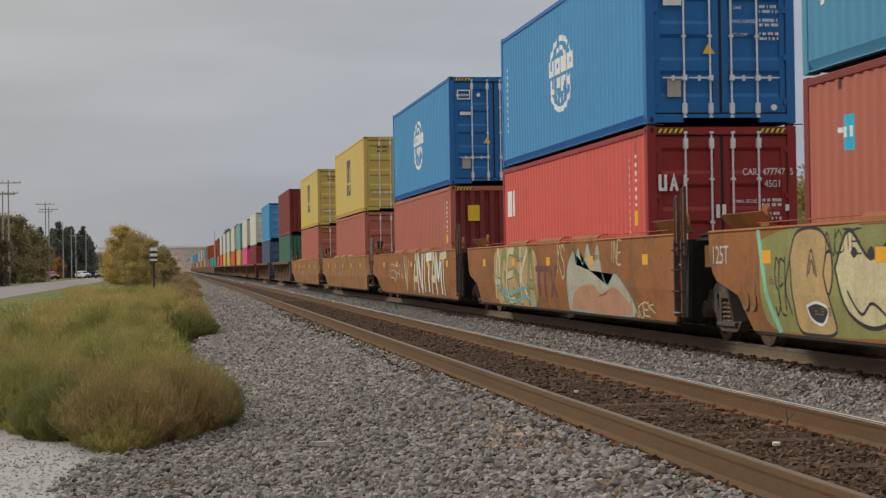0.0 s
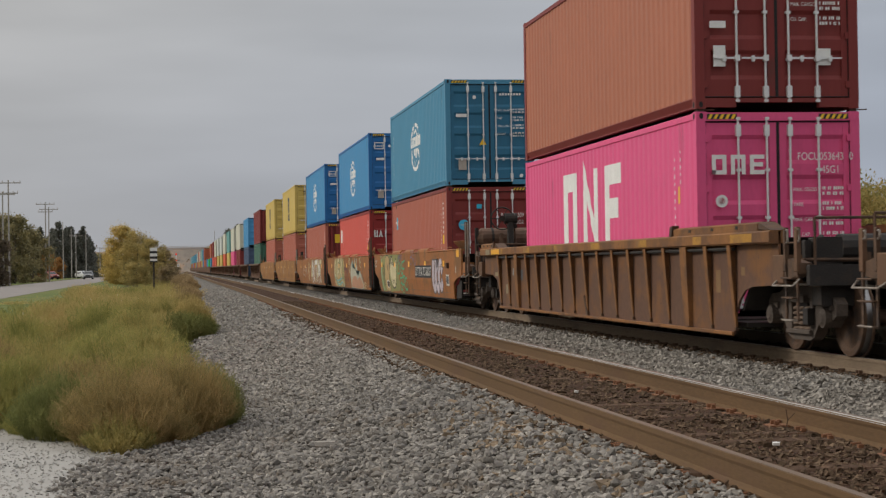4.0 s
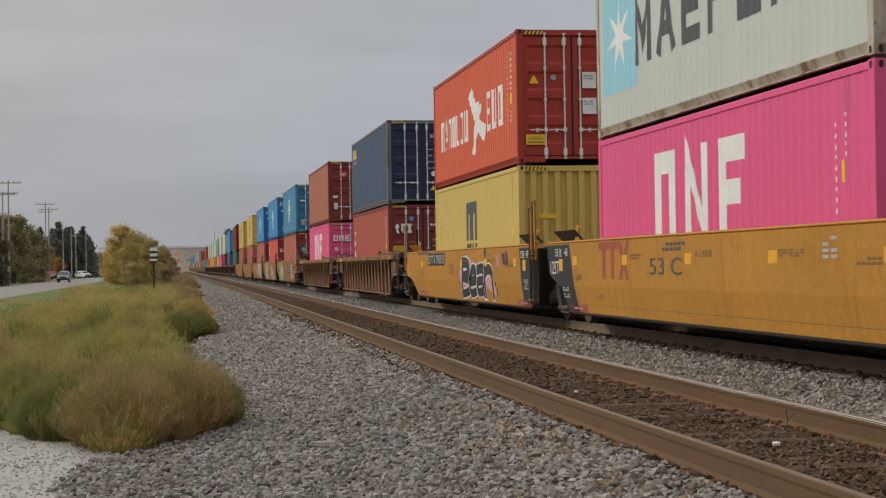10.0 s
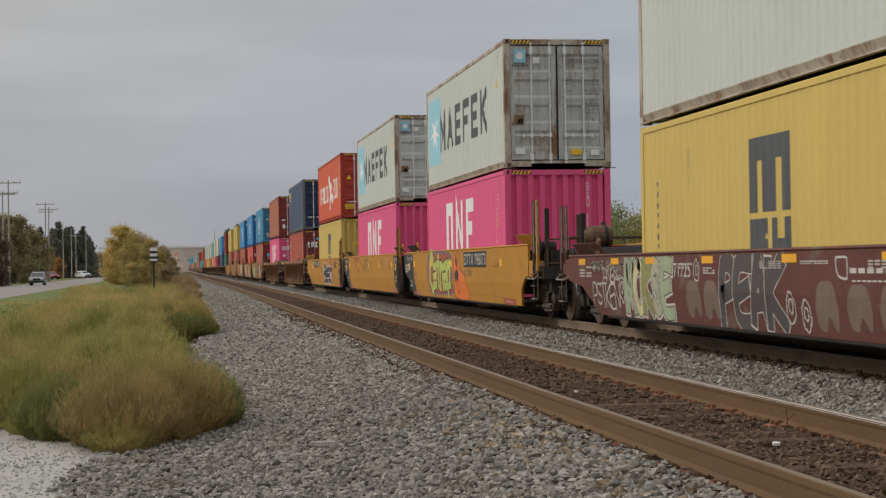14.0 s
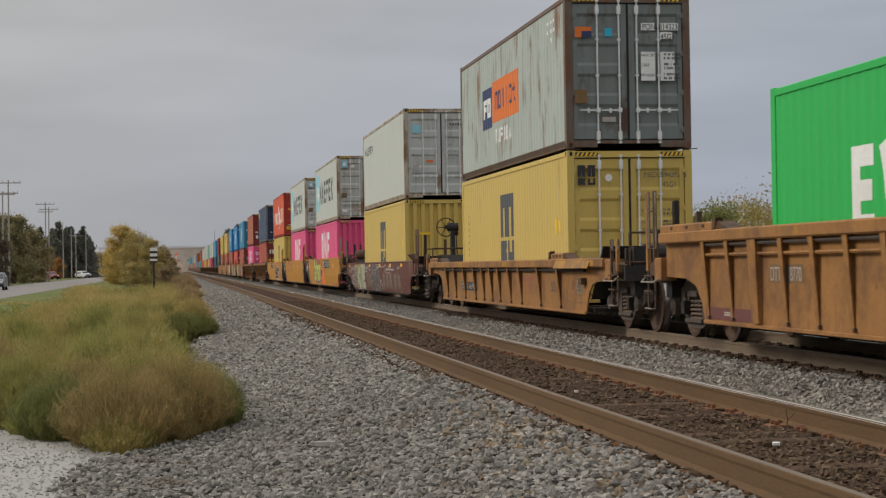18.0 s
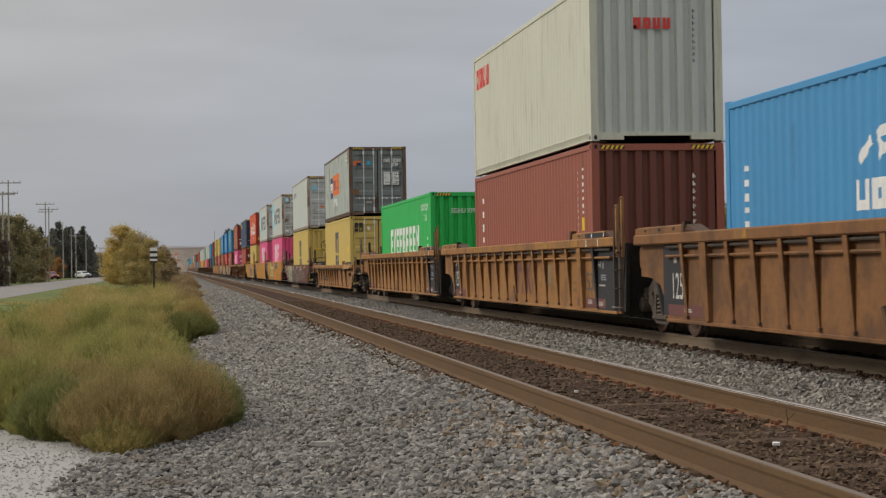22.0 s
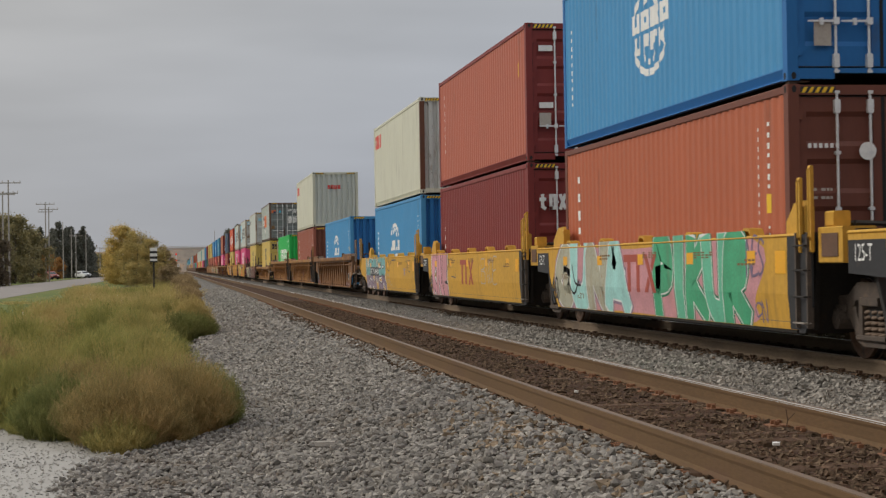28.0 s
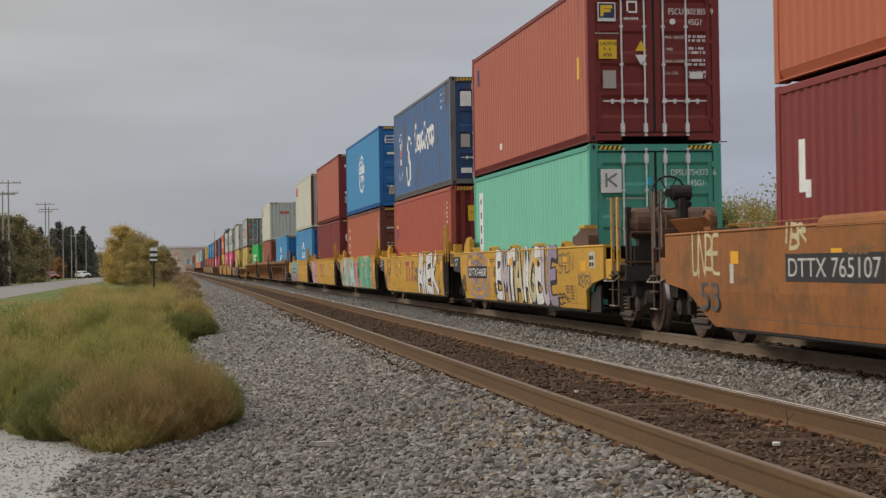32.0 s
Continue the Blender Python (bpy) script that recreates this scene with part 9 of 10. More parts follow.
def deco_trio(number, last=False):
    def deco(car, L):
        a = L - 0.35
        if number:
            sheet_mark(car, "painted_end", a - 2.1, a - 1.05, 0.36, 1.40, "charcoal", label="charcoal painted end of the side")
            side_label(car, "125", a - 1.55, a - 2.06, 0.60, 0.98, "plate_mark", -SHEET - 0.008)
            sheet_mark(car, "stencil", a - 1.75, a - 1.6, 1.12, 1.22, "faint_mark", 0.007)
        sheet_mark(car, "warning_strip", a - 3.4, a - 1.3, 0.36, 0.52, "maroon_mark", 0.0055, "faded dark red warning strip")
        sheet_bars(car, a - 2.5, a - 2.1, 0.41, 0.47, 2, "faint_mark")
        if last:
            side_label(car, "DTTX 78770", -3.30, -4.68, 0.90, 1.07, "faint_mark", -SHEET - 0.008)
            sheet_mark(car, "number_board", -4.72, -3.26, 0.87, 1.10, "worn_print", label="worn number board")
            sheet_mark(car, "warning_strip", -7.60, -5.54, 0.32, 0.50, "maroon_mark", 0.0055, "faded dark red warning strip")
            sheet_bars(car, -6.60, -6.25, 0.38, 0.45, 2, "faint_mark")
            sheet_bars(car, -7.45, -7.10, 0.36, 0.43, 2, "faint_mark")
            side_label(car, "53", -6.28, -6.68, 0.66, 0.97, "dark_mark", -SHEET - 0.008)
            sheet_mark(car, "placard", -7.43, -7.04, 0.59, 0.86, "faint_mark", 0.007, "pale framed placard")
            sheet_mark(car, "placard_panel", -7.39, -7.08, 0.66, 0.84, "dark_mark", 0.010)
            sheet_mark(car, "stencil", -7.28, -7.14, 1.02, 1.16, "worn_print")
            sheet_mark(car, "stencil", -8.45, -8.25, 1.0, 1.12, "dark_mark")
            sheet_mark(car, "stencil", -8.05, -7.95, 0.72, 0.92, "faint_mark")
        else:
            sheet_mark(car, "painted_end", -8.78, -7.20, 0.34, 1.40, "charcoal", label="charcoal painted end of the side")
            side_label(car, "48", -7.30, -7.50, 1.06, 1.15, "faint_mark", -SHEET - 0.008)
            sheet_mark(car, "stencil", -7.68, -7.58, 1.04, 1.14, "worn_grey", 0.007)
            sheet_bars(car, -7.87, -7.47, 0.83, 0.94, 3, "worn_grey")
            sheet_bars(car, -7.87, -7.33, 0.73, 0.77, 1, "faint_mark")
            sheet_mark(car, "warning_strip", -7.75, -5.70, 0.37, 0.53, "maroon_mark", 0.0055, "faded dark red warning strip")
            sheet_bars(car, -6.85, -6.5, 0.42, 0.50, 4, "faint_mark")
            sheet_bars(car, -7.65, -7.3, 0.40, 0.48, 4, "faint_mark")
            side_label(car, "53", -6.42, -6.92, 0.66, 0.97, "dark_mark", -SHEET - 0.008)
            sheet_bars(car, -5.72, -5.4, 0.60, 0.68, 1, "worn_print")
            sheet_bars(car, -5.62, -5.4, 0.74, 0.81, 1, "worn_print")
            sheet_bars(car, -2.8 - 0.75 * number, -2.45 - 0.75 * number, 0.74, 1.10, 9, "dusty_plate")
            for k in range(4):
                sheet_mark(car, "guide_stripe", -8.2 + 0.42 * k, -8.15 + 0.42 * k, 1.57 - 0.155 * (k % 2), 1.64 - 0.10 * (k % 2), "white", 0.125)
            sheet_mark(car, "painted_guide", -8.1, -6.75, 1.568, 1.645, "charcoal", 0.0985, "charcoal painted length of the guide")
            if number:
                sheet_bars(car, 4.75, 5.4, 0.88, 1.02, 2, "worn_print")
                sheet_bars(car, 6.2, 6.5, 1.12, 1.26, 2, "worn_print")
            else:
                side_label(car, "DTTX 78770", 5.60, 4.55, 0.89, 1.06, "faint_mark", -SHEET - 0.008)
                sheet_mark(car, "number_board", 4.5, 5.65, 0.86, 1.09, "worn_print", label="worn number board")
                sheet_mark(car, "number_board", 4.95, 5.25, 0.86, 1.09, "dark_mark", 0.010)
        if number and not last:
            for pts in (((0, 0.98), (1.05, 0.98), (1.05, 1.16), (0, 1.16)), ((0.18, 0.52), (0.34, 0.52), (0.34, 0.98), (0.18, 0.98)), ((0.72, 0.52), (0.88, 0.52), (0.88, 0.98), (0.72, 0.98)),
                        ((1.08, 1.16), (1.26, 1.16), (1.72, 0.52), (1.54, 0.52)), ((1.56, 1.16), (1.72, 1.16), (1.50, 0.90), (1.42, 1.0)), ((1.10, 0.52), (1.26, 0.52), (1.38, 0.72), (1.30, 0.82))):
                s = Shape().add([(-SHEET - 0.0045, 0.1 - u, v) for u, v in pts], [(0, 1, 2, 3)])
                part("owner_mark", s, M["maroon_mark"], car, "faded dark red block mark")
    return deco


H = CL
smooth_car("weathered orange-tan well car with faint tags", "orange_tan", 250.45 + H, 9.75, "end", "end", deco=deco_plain_tan)
smooth_car("weathered orange-tan well car with faint tags", "orange_tan", 228.16 + H, 9.75, "end", "end", deco=deco_plain_tan)
smooth_car("weathered tan well car covered in pale graffiti", "weathered", 206.5 + H, 9.75, "joint", "end", deco=deco_c)
smooth_car("weathered tan well car with yellow and lilac graffiti", "weathered", 187.0 + H, 9.75, "joint", "joint", deco=deco_b)
smooth_car("weathered orange well car with cartoon-like graffiti and number board", "weathered", 167.6 + H, 9.75, "end", "joint", deco=deco_a, wheel="end", tank=True, notch=True)
ribbed_car("rust-stained brown well car with ribbed sides", "dusty", 144.81 + H, 9.75, "end", "end", top=1.49, step=POST_STEP, deco=deco_ribbed, low=0.19)
ribbed_car("rust-stained brown well car with ribbed sides", "dusty", 121.19 + H + 0.1, 9.75, "end", "end", top=1.49, step=POST_STEP, deco=deco_ribbed, low=0.19)
smooth_car("amber well car with black graffiti and number board", "amber", 97.93 + H, 9.75, "joint", "end", ends="trio", posts=2.4, deco=deco_first)
smooth_car("clean amber well car with red block mark", "amber", 78.45 + H, 9.75, "joint", "joint", ends="trio", posts=2.4, deco=deco_second)
smooth_car("amber well car with lime green graffiti and number board", "amber", 58.98 + H, 9.75, "end", "joint", ends="trio", posts=2.4, deco=deco_third, wheel="side")
smooth_car("dark maroon-brown well car covered in pale tags", "maroon_car", 35.23 + H, 9.75, "end", "end", top=1.24, deco=deco_maroon, wheel="end", far_tank=True, lugs=0, marks=0)
ribbed_car("low orange-tan well car with ribbed sides", "orange_tan", 11.71 + H, 9.75, "end", "end", top=1.21, deco=deco_low, low=0.25, inset=0.15, posts=(7.3, 5.96, 4.5, 3.03, 1.88, 0.82, -0.17, -1.4, -2.58, -4.48, -6.29))
ribbed_car("orange-tan articulated well car with ribbed sides", "orange_tan", -11.88 + H, 9.9, "joint", "end", top=1.55, step=POST_STEP, deco=deco_trio(False), pipes=2, low=0.31, mid=-0.05, inset=0)
ribbed_car("orange-tan articulated well car with ribbed sides", "orange_tan", -31.66 + H, 9.9, "joint", "joint", top=1.55, step=POST_STEP, deco=deco_trio(True), pipes=2, low=0.31, mid=-0.05, inset=0)
ribbed_car("rust-stained tan articulated well car with ribbed sides", "rust_tan", -51.47 + H, 9.9, "end", "joint", top=1.545, step=POST_STEP, deco=deco_trio(True, True), pipes=3, mid=0.17, inset=0.74)
smooth_car("golden well car with turquoise and lilac graffiti", "gold", -72.98 + H, 8.0, "joint", "end", top=1.40, ends="five", lugs=5, deco=five_pack(0))
smooth_car("golden well car with pink graffiti", "gold", -89.0 + H, 8.0, "joint", "joint", top=1.40, ends="five", lugs=5, deco=five_pack(1))
smooth_car("golden well car covered in turquoise and green graffiti", "gold", -105.0 + H, 8.0, "joint", "joint", top=1.40, ends="five", lugs=5, deco=five_pack(2))
smooth_car("golden well car with white and black graffiti", "gold", -121.0 + H, 8.0, "joint", "joint", top=1.40, ends="five", lugs=5, deco=five_pack(3))
smooth_car("golden well car with white bubble graffiti and number board", "gold", -137.01 + H, 8.0, "end", "joint", top=1.40, ends="five", lugs=5, deco=five_pack(4), wheel="end", tank=True, notch=True)
smooth_car("weathered orange well car with pale tags and number board", "weathered", -158.95 + H, 9.75, "end", "end", deco=deco_last)
for y16, lo, hi, e1, e2 in FAR:
    ribbed_car("dark dusty well car far up the train", "dusty", y16 + H, 9.75, "joint", "joint", top=1.5, step=1.6, light=True)
for y16 in FAR_LOW:
    smooth_car("dusty brown well car far up the train", "dusty", y16 + H, 9.75, "joint", "joint", top=1.5, light=True)

# ---- plants ----
def leaf_material(name, cols, rough=0.75, through_light=0.4):
    """Foliage whose colour varies from leaf to leaf between the given colours."""
    m = bpy.data.materials.new(name)
    m.use_nodes = True
    nt = m.node_tree
    bs = nt.nodes["Principled BSDF"]
    geo = nt.nodes.new("ShaderNodeNewGeometry")
    rp = nt.nodes.new("ShaderNodeValToRGB")
    el = rp.color_ramp.elements
    for i, c in enumerate(cols):
        p = i / (len(cols) - 1)
        k = el[0] if i == 0 else el[1] if i == len(cols) - 1 else el.new(p)
        k.position, k.color = p, (*c, 1)
    co = nt.nodes.new("ShaderNodeTexCoord")
    nz = nt.nodes.new("ShaderNodeTexNoise")
    nz.inputs["Scale"].default_value = 0.9
    mixv = nt.nodes.new("ShaderNodeMath")
    mixv.operation = "MULTIPLY_ADD"
    mixv.inputs[1].default_value = 0.45
    half = nt.nodes.new("ShaderNodeMath")
    half.operation = "MULTIPLY_ADD"
    half.inputs[1].default_value, half.inputs[2].default_value = 1.5, -0.48
    nt.links.new(co.outputs["Object"], nz.inputs["Vector"])
    nt.links.new(nz.outputs["Fac"], half.inputs[0])
    nt.links.new(geo.outputs["Random Per Island"], mixv.inputs[0])
    nt.links.new(half.outputs[0], mixv.inputs[2])
    nt.links.new(mixv.outputs[0], rp.inputs[0])
    nt.links.new(rp.outputs[0], bs.inputs["Base Color"])
    bs.inputs["Roughness"].default_value = rough
    bs.inputs["Specular IOR Level"].default_value = 0.15
    tr = nt.nodes.new("ShaderNodeBsdfTranslucent")
    nt.links.new(rp.outputs[0], tr.inputs[0])
    mx = nt.nodes.new("ShaderNodeMixShader")
    mx.inputs[0].default_value = through_light
    out = nt.nodes["Material Output"]
    nt.links.new(bs.outputs[0], mx.inputs[1])
    nt.links.new(tr.outputs[0], mx.inputs[2])
    nt.links.new(mx.outputs[0], out.inputs[0])
    return m


LEAF = {
    "weed_green": leaf_material("green_weed", [(0.11, 0.145, 0.038), (0.23, 0.27, 0.064), (0.375, 0.36, 0.10), (0.53, 0.46, 0.155)]),
    "weed_deep": leaf_material("deep_green_weed", [(0.07, 0.10, 0.03), (0.145, 0.195, 0.05), (0.24, 0.265, 0.075), (0.36, 0.34, 0.12)]),
    "weed_brown": leaf_material("russet_weed", [(0.135, 0.13, 0.046), (0.265, 0.20, 0.08), (0.40, 0.26, 0.11), (0.56, 0.39, 0.175)]),
    "weed_olive": leaf_material("olive_weed", [(0.15, 0.17, 0.05), (0.29, 0.29, 0.075), (0.45, 0.39, 0.12), (0.58, 0.45, 0.17)]),
    # near-black leaves: the shade beneath the train is put into their colour
    "brush": leaf_material("shade_black_brush", [(0.018, 0.018, 0.011), (0.03, 0.027, 0.016), (0.045, 0.036, 0.02)], 0.9, 0.0),
    "thatch": leaf_material("dead_brown_weed", [(0.22, 0.165, 0.095), (0.36, 0.26, 0.14), (0.52, 0.38, 0.20)]),
    "straw": leaf_material("straw_grass", [(0.31, 0.27, 0.095), (0.48, 0.39, 0.15), (0.60, 0.44, 0.19)]),
    "yellow_tree": leaf_material("yellow_autumn_leaf", [(0.28, 0.24, 0.075), (0.50, 0.38, 0.10), (0.68, 0.48, 0.13), (0.74, 0.53, 0.18)]),
    "bush_olive": leaf_material("olive_yellow_leaf", [(0.19, 0.18, 0.075), (0.34, 0.28, 0.105), (0.50, 0.38, 0.135), (0.60, 0.45, 0.17)]),
    "bush_brown": leaf_material("olive_brown_leaf", [(0.17, 0.135, 0.08), (0.29, 0.22, 0.12), (0.42, 0.31, 0.16)]),
    # the next three are paled: distance haze is put into the leaf colours
    "green_tree": leaf_material("hazed_green_leaf", [(0.15, 0.16, 0.095), (0.235, 0.24, 0.12), (0.33, 0.31, 0.145), (0.43, 0.34, 0.16)]),
    "dark_tree": leaf_material("hazed_purple_brown_leaf", [(0.095, 0.078, 0.062), (0.145, 0.112, 0.08), (0.20, 0.15, 0.10)]),
    "conifer": leaf_material("hazed_conifer_needle", [(0.115, 0.12, 0.105), (0.16, 0.165, 0.135), (0.205, 0.20, 0.16)]),
    "orange_tree": leaf_material("orange_autumn_leaf", [(0.30, 0.14, 0.05), (0.47, 0.22, 0.075), (0.55, 0.30, 0.10)]),
    "hedge": leaf_material("ochre_shrub_leaf", [(0.19, 0.20, 0.07), (0.31, 0.28, 0.09), (0.43, 0.35, 0.11), (0.46, 0.32, 0.11)]),
    "willow": leaf_material("grey_green_leaf", [(0.12, 0.15, 0.055), (0.20, 0.23, 0.08), (0.30, 0.29, 0.10)]),
    # haze of the far wood is mixed into its leaf colours
    "far_wood": leaf_material("hazy_far_wood", [(0.20, 0.14, 0.10), (0.29, 0.18, 0.11), (0.36, 0.22, 0.12), (0.27, 0.20, 0.13)], 0.9, 0.0),
}


def quads_mesh(name, v, mat):
    """v: n x 4 x 3 corners."""
    n = len(v)
    me = bpy.data.meshes.new(name)
    me.vertices.add(n * 4)
    me.vertices.foreach_set("co", np.ascontiguousarray(v, dtype=np.float32).reshape(-1))
    me.loops.add(n * 4)
    me.loops.foreach_set("vertex_index", np.arange(n * 4, dtype=np.int32))
    me.polygons.add(n)
    me.polygons.foreach_set("loop_start", np.arange(0, n * 4, 4, dtype=np.int32))
    me.materials.append(mat)
    me.update(calc_edges=True)
    return me


def leaves(points, size, rs, flat=0.0):
    """A small kite-shaped leaf at each point."""
    n = len(points)
    a = rs.normal(size=(n, 3))
    a /= np.linalg.norm(a, axis=1)[:, None]
    b = np.cross(a, rs.normal(size=(n, 3)))
    b /= np.linalg.norm(b, axis=1)[:, None] + 1e-6
    s = size * (0.6 + 0.8 * rs.rand(n))[:, None]
    return np.stack([points - a * s, points + b * s * 0.5, points + a * s, points - b * s * 0.5], 1)


def weed_clump(x, y, radius, height, mat, blades, seed, label, sprays=9, fine=1.0):
    """A mound of feathery weeds: stems fan out from the root and carry fine side sprays."""
    rs = np.random.RandomState(seed)
    n = blades
    ang, rad = rs.rand(n) * 6.283, radius * np.sqrt(rs.rand(n))
    k = rad / radius
    px, py = 0.62 * rad * np.cos(ang), 0.62 * rad * np.sin(ang)
    h = height * np.sqrt(np.maximum(0.05, 1 - 0.80 * k ** 2)) * (0.62 + 0.45 * rs.rand(n))
    lean = (0.36 * rad * np.cos(ang)) + 0.07 * h * rs.normal(size=n)
    leany = (0.36 * rad * np.sin(ang)) + 0.07 * h * rs.normal(size=n)
    w = 0.0030 * fine * (0.6 + 0.8 * rs.rand(n))
    side = np.stack([w * np.cos(ang + 1.2), w * np.sin(ang + 1.2), 0 * w], 1)
    out = []

    def at(u):
        return np.stack([px + lean * u ** 1.4, py + leany * u ** 1.4, h * u - 0.12 * h * u ** 3], 1)
    us = (0.0, 0.4, 0.75, 1.0)
    for u0, u1 in zip(us, us[1:]):
        a, b = at(u0), at(u1)
        k0, k1 = 1.15 - 0.8 * u0, 1.15 - 0.8 * u1
        out.append(np.stack([a - side * k0, a + side * k0, b + side * k1, b - side * k1], 1))
    for _ in range(sprays):
        u = (0.12 + 0.88 * rs.rand(n) ** 0.8)[:, None]
        base = np.concatenate([(px + lean * u[:, 0] ** 1.4)[:, None], (py + leany * u[:, 0] ** 1.4)[:, None], (h * u[:, 0] - 0.12 * h * u[:, 0] ** 3)[:, None]], 1)
        d = rs.normal(size=(n, 3)) * np.array([0.8, 0.8, 0.6]) + np.array([0, 0, 1.25])
        d /= np.linalg.norm(d, axis=1)[:, None]
        tip = base + d * (height * (0.05 + 0.12 * rs.rand(n)) * (1.25 - 0.6 * u[:, 0]))[:, None]
        sd = np.cross(d, rs.normal(size=(n, 3)))
        sd *= (0.0026 * fine * (0.6 + rs.rand(n)))[:, None] / (np.linalg.norm(sd, axis=1)[:, None] + 1e-6)
        out.append(np.stack([base - sd, base + sd, tip + sd * 0.4, tip - sd * 0.4], 1))
    ob = new("weed_clump", quads_mesh("weed_clump", np.concatenate(out), LEAF[mat]))
    tagged(ob, label, "weeds", "weeds beside the ballast", "stuff")
    z = -0.64
    ob.matrix_basis = pose(x, y, z)
    SWAYS.append((ob, (x, y, z), seed))
    return ob


rw = random.Random(11)
WEED_LABEL = {"weed_deep": "tall deep-green weeds at the gravel's edge", "weed_brown": "feathery russet-brown weeds at the gravel's edge", "weed_green": "tall feathery green weeds at the gravel's edge", "weed_olive": "tall olive-green weeds beside the ballast", "straw": "dry straw-coloured grass and weeds along the track"}
WEEDS = [(-0.55, 17.7, "weed_brown", 0.92, 0.72), (0.02, 18.6, "weed_brown", 0.98, 0.66), (-1.15, 18.55, "weed_deep", 0.85, 0.62), (-1.85, 20.2, "weed_green", 0.95, 0.72), (-0.55, 17.2, "weed_olive", 0.45, 0.4), (-0.35, 19.4, "weed_olive", 1.05, 0.66), (0.2, 19.8, "weed_deep", 0.86, 0.6),
         (-2.4, 21.3, "weed_green", 1.0, 0.75), (-0.95, 19.6, "weed_brown", 0.95, 0.7), (-1.5, 20.4, "weed_olive", 1.0, 0.8), (-2.9, 21.4, "weed_olive", 0.9, 0.8), (-0.1, 17.9, "weed_brown", 0.42, 0.36), (-1.5, 19.2, "weed_green", 0.42, 0.4), (-2.6, 23.0, "weed_brown", 1.25, 0.8), (-0.9, 22.4, "weed_green", 1.2, 0.7), (-0.5, 24.2, "weed_olive", 1.15, 0.7), (0.36, 19.1, "weed_deep", 0.62, 0.38)]
for i, (x, y, m, hh, rr) in enumerate(WEEDS):
    weed_clump(x, y, rr, hh, m, 1550 if hh > 0.5 else 700, 100 + i, WEED_LABEL[m], 13, 0.82)
for i in range(34):
    y = 21.5 + 32 * (i / 34) ** 1.25
    x = edge_left(y) - 0.5 - (0.09 * y + 2.4) * ((i * 0.618) % 1.0)
    m = rw.choice(("weed_green", "weed_olive", "weed_green", "weed_olive", "straw"))
    rad, hh = rw.uniform(0.7, 1.25), rw.uniform(0.5, 1.2)
    weed_clump(min(x, edge_left(y) + 0.12 - 0.95 * rad), y, rad, hh, m, 640, 200 + i, WEED_LABEL[m], 8, 1.65)
for i in range(52):
    y = 50 + 90 * (i / 52) ** 1.2
    x = edge_left(y) - 0.6 - 5.2 * ((i * 0.618) % 1.0) - (2.5 if i % 5 == 0 else 0)
    m = rw.choice(("straw", "weed_olive", "straw", "weed_olive", "weed_green"))
    weed_clump(x, y, rw.uniform(1.3, 2.0), rw.uniform(0.55, 1.0) * (1.25 if i % 7 == 0 else 1), m, 260, 400 + i, WEED_LABEL["straw"], 7, 3.3)
# deep-green clumps near y 44 stand for the shade under the bush
for i, (x, y, hh, rr, m) in enumerate(((0.42, 45.2, 1.22, 0.62, "straw"), (0.55, 44.6, 0.78, 0.58, "weed_deep"), (0.1, 44.2, 0.85, 0.7, "weed_deep"), (-0.15, 46.5, 1.2, 0.8, "weed_olive"),
                                   (-0.9, 46.0, 1.15, 0.9, "weed_olive"), (0.35, 54, 0.8, 0.6, "weed_brown"), (0.5, 75, 0.85, 0.8, "weed_brown"), (0.75, 95, 0.9, 0.9, "thatch"),
                                   (0.6, 112, 1.0, 1.0, "thatch"), (1.05, 130, 1.3, 0.9, "thatch"), (0.6, 150, 1.5, 1.2, "thatch"), (0.95, 172, 1.7, 1.1, "thatch"))):
    weed_clump(x, y, rr, hh, m, 1100 if y < 60 else 900, 480 + i, {"thatch": "dull brown dead weeds beside the ballast"}.get(m, "tall dull weeds leaning over the ballast"), 10, 1.6 if y < 60 else 3.0)


weed_clump(-3.1, 43.0, 1.3, 0.95, "straw", 700, 497, WEED_LABEL["straw"], 8, 1.8)
weed_clump(-2.5, 38.0, 1.1, 0.95, "straw", 700, 498, WEED_LABEL["straw"], 8, 1.7)
weed_clump(-0.75, 34.5, 0.85, 1.15, "weed_olive", 900, 495, "tall dull green weed bush leaning over the ballast", 9, 1.5)
weed_clump(-0.35, 33.2, 0.6, 0.8, "weed_deep", 700, 499, WEED_LABEL["weed_deep"], 9, 1.5)
weed_clump(-1.5, 37.5, 0.95, 1.35, "weed_green", 800, 496, WEED_LABEL["weed_green"], 9, 1.6)


for i in range(26):
    # low rough grass between the weeds and the mown verge
    y = 36 + 62 * ((i * 0.618) % 1.0)
    x = -0.075 * y - 2.2 + 2.6 * ((i * 0.377) % 1.0) - 1.5
    weed_clump(x, y, 1.3, rw.uniform(0.22, 0.42), rw.choice(("straw", "weed_olive", "straw")), 260, 520 + i, "low rough straw-coloured grass beside the verge", 5, 2.6)


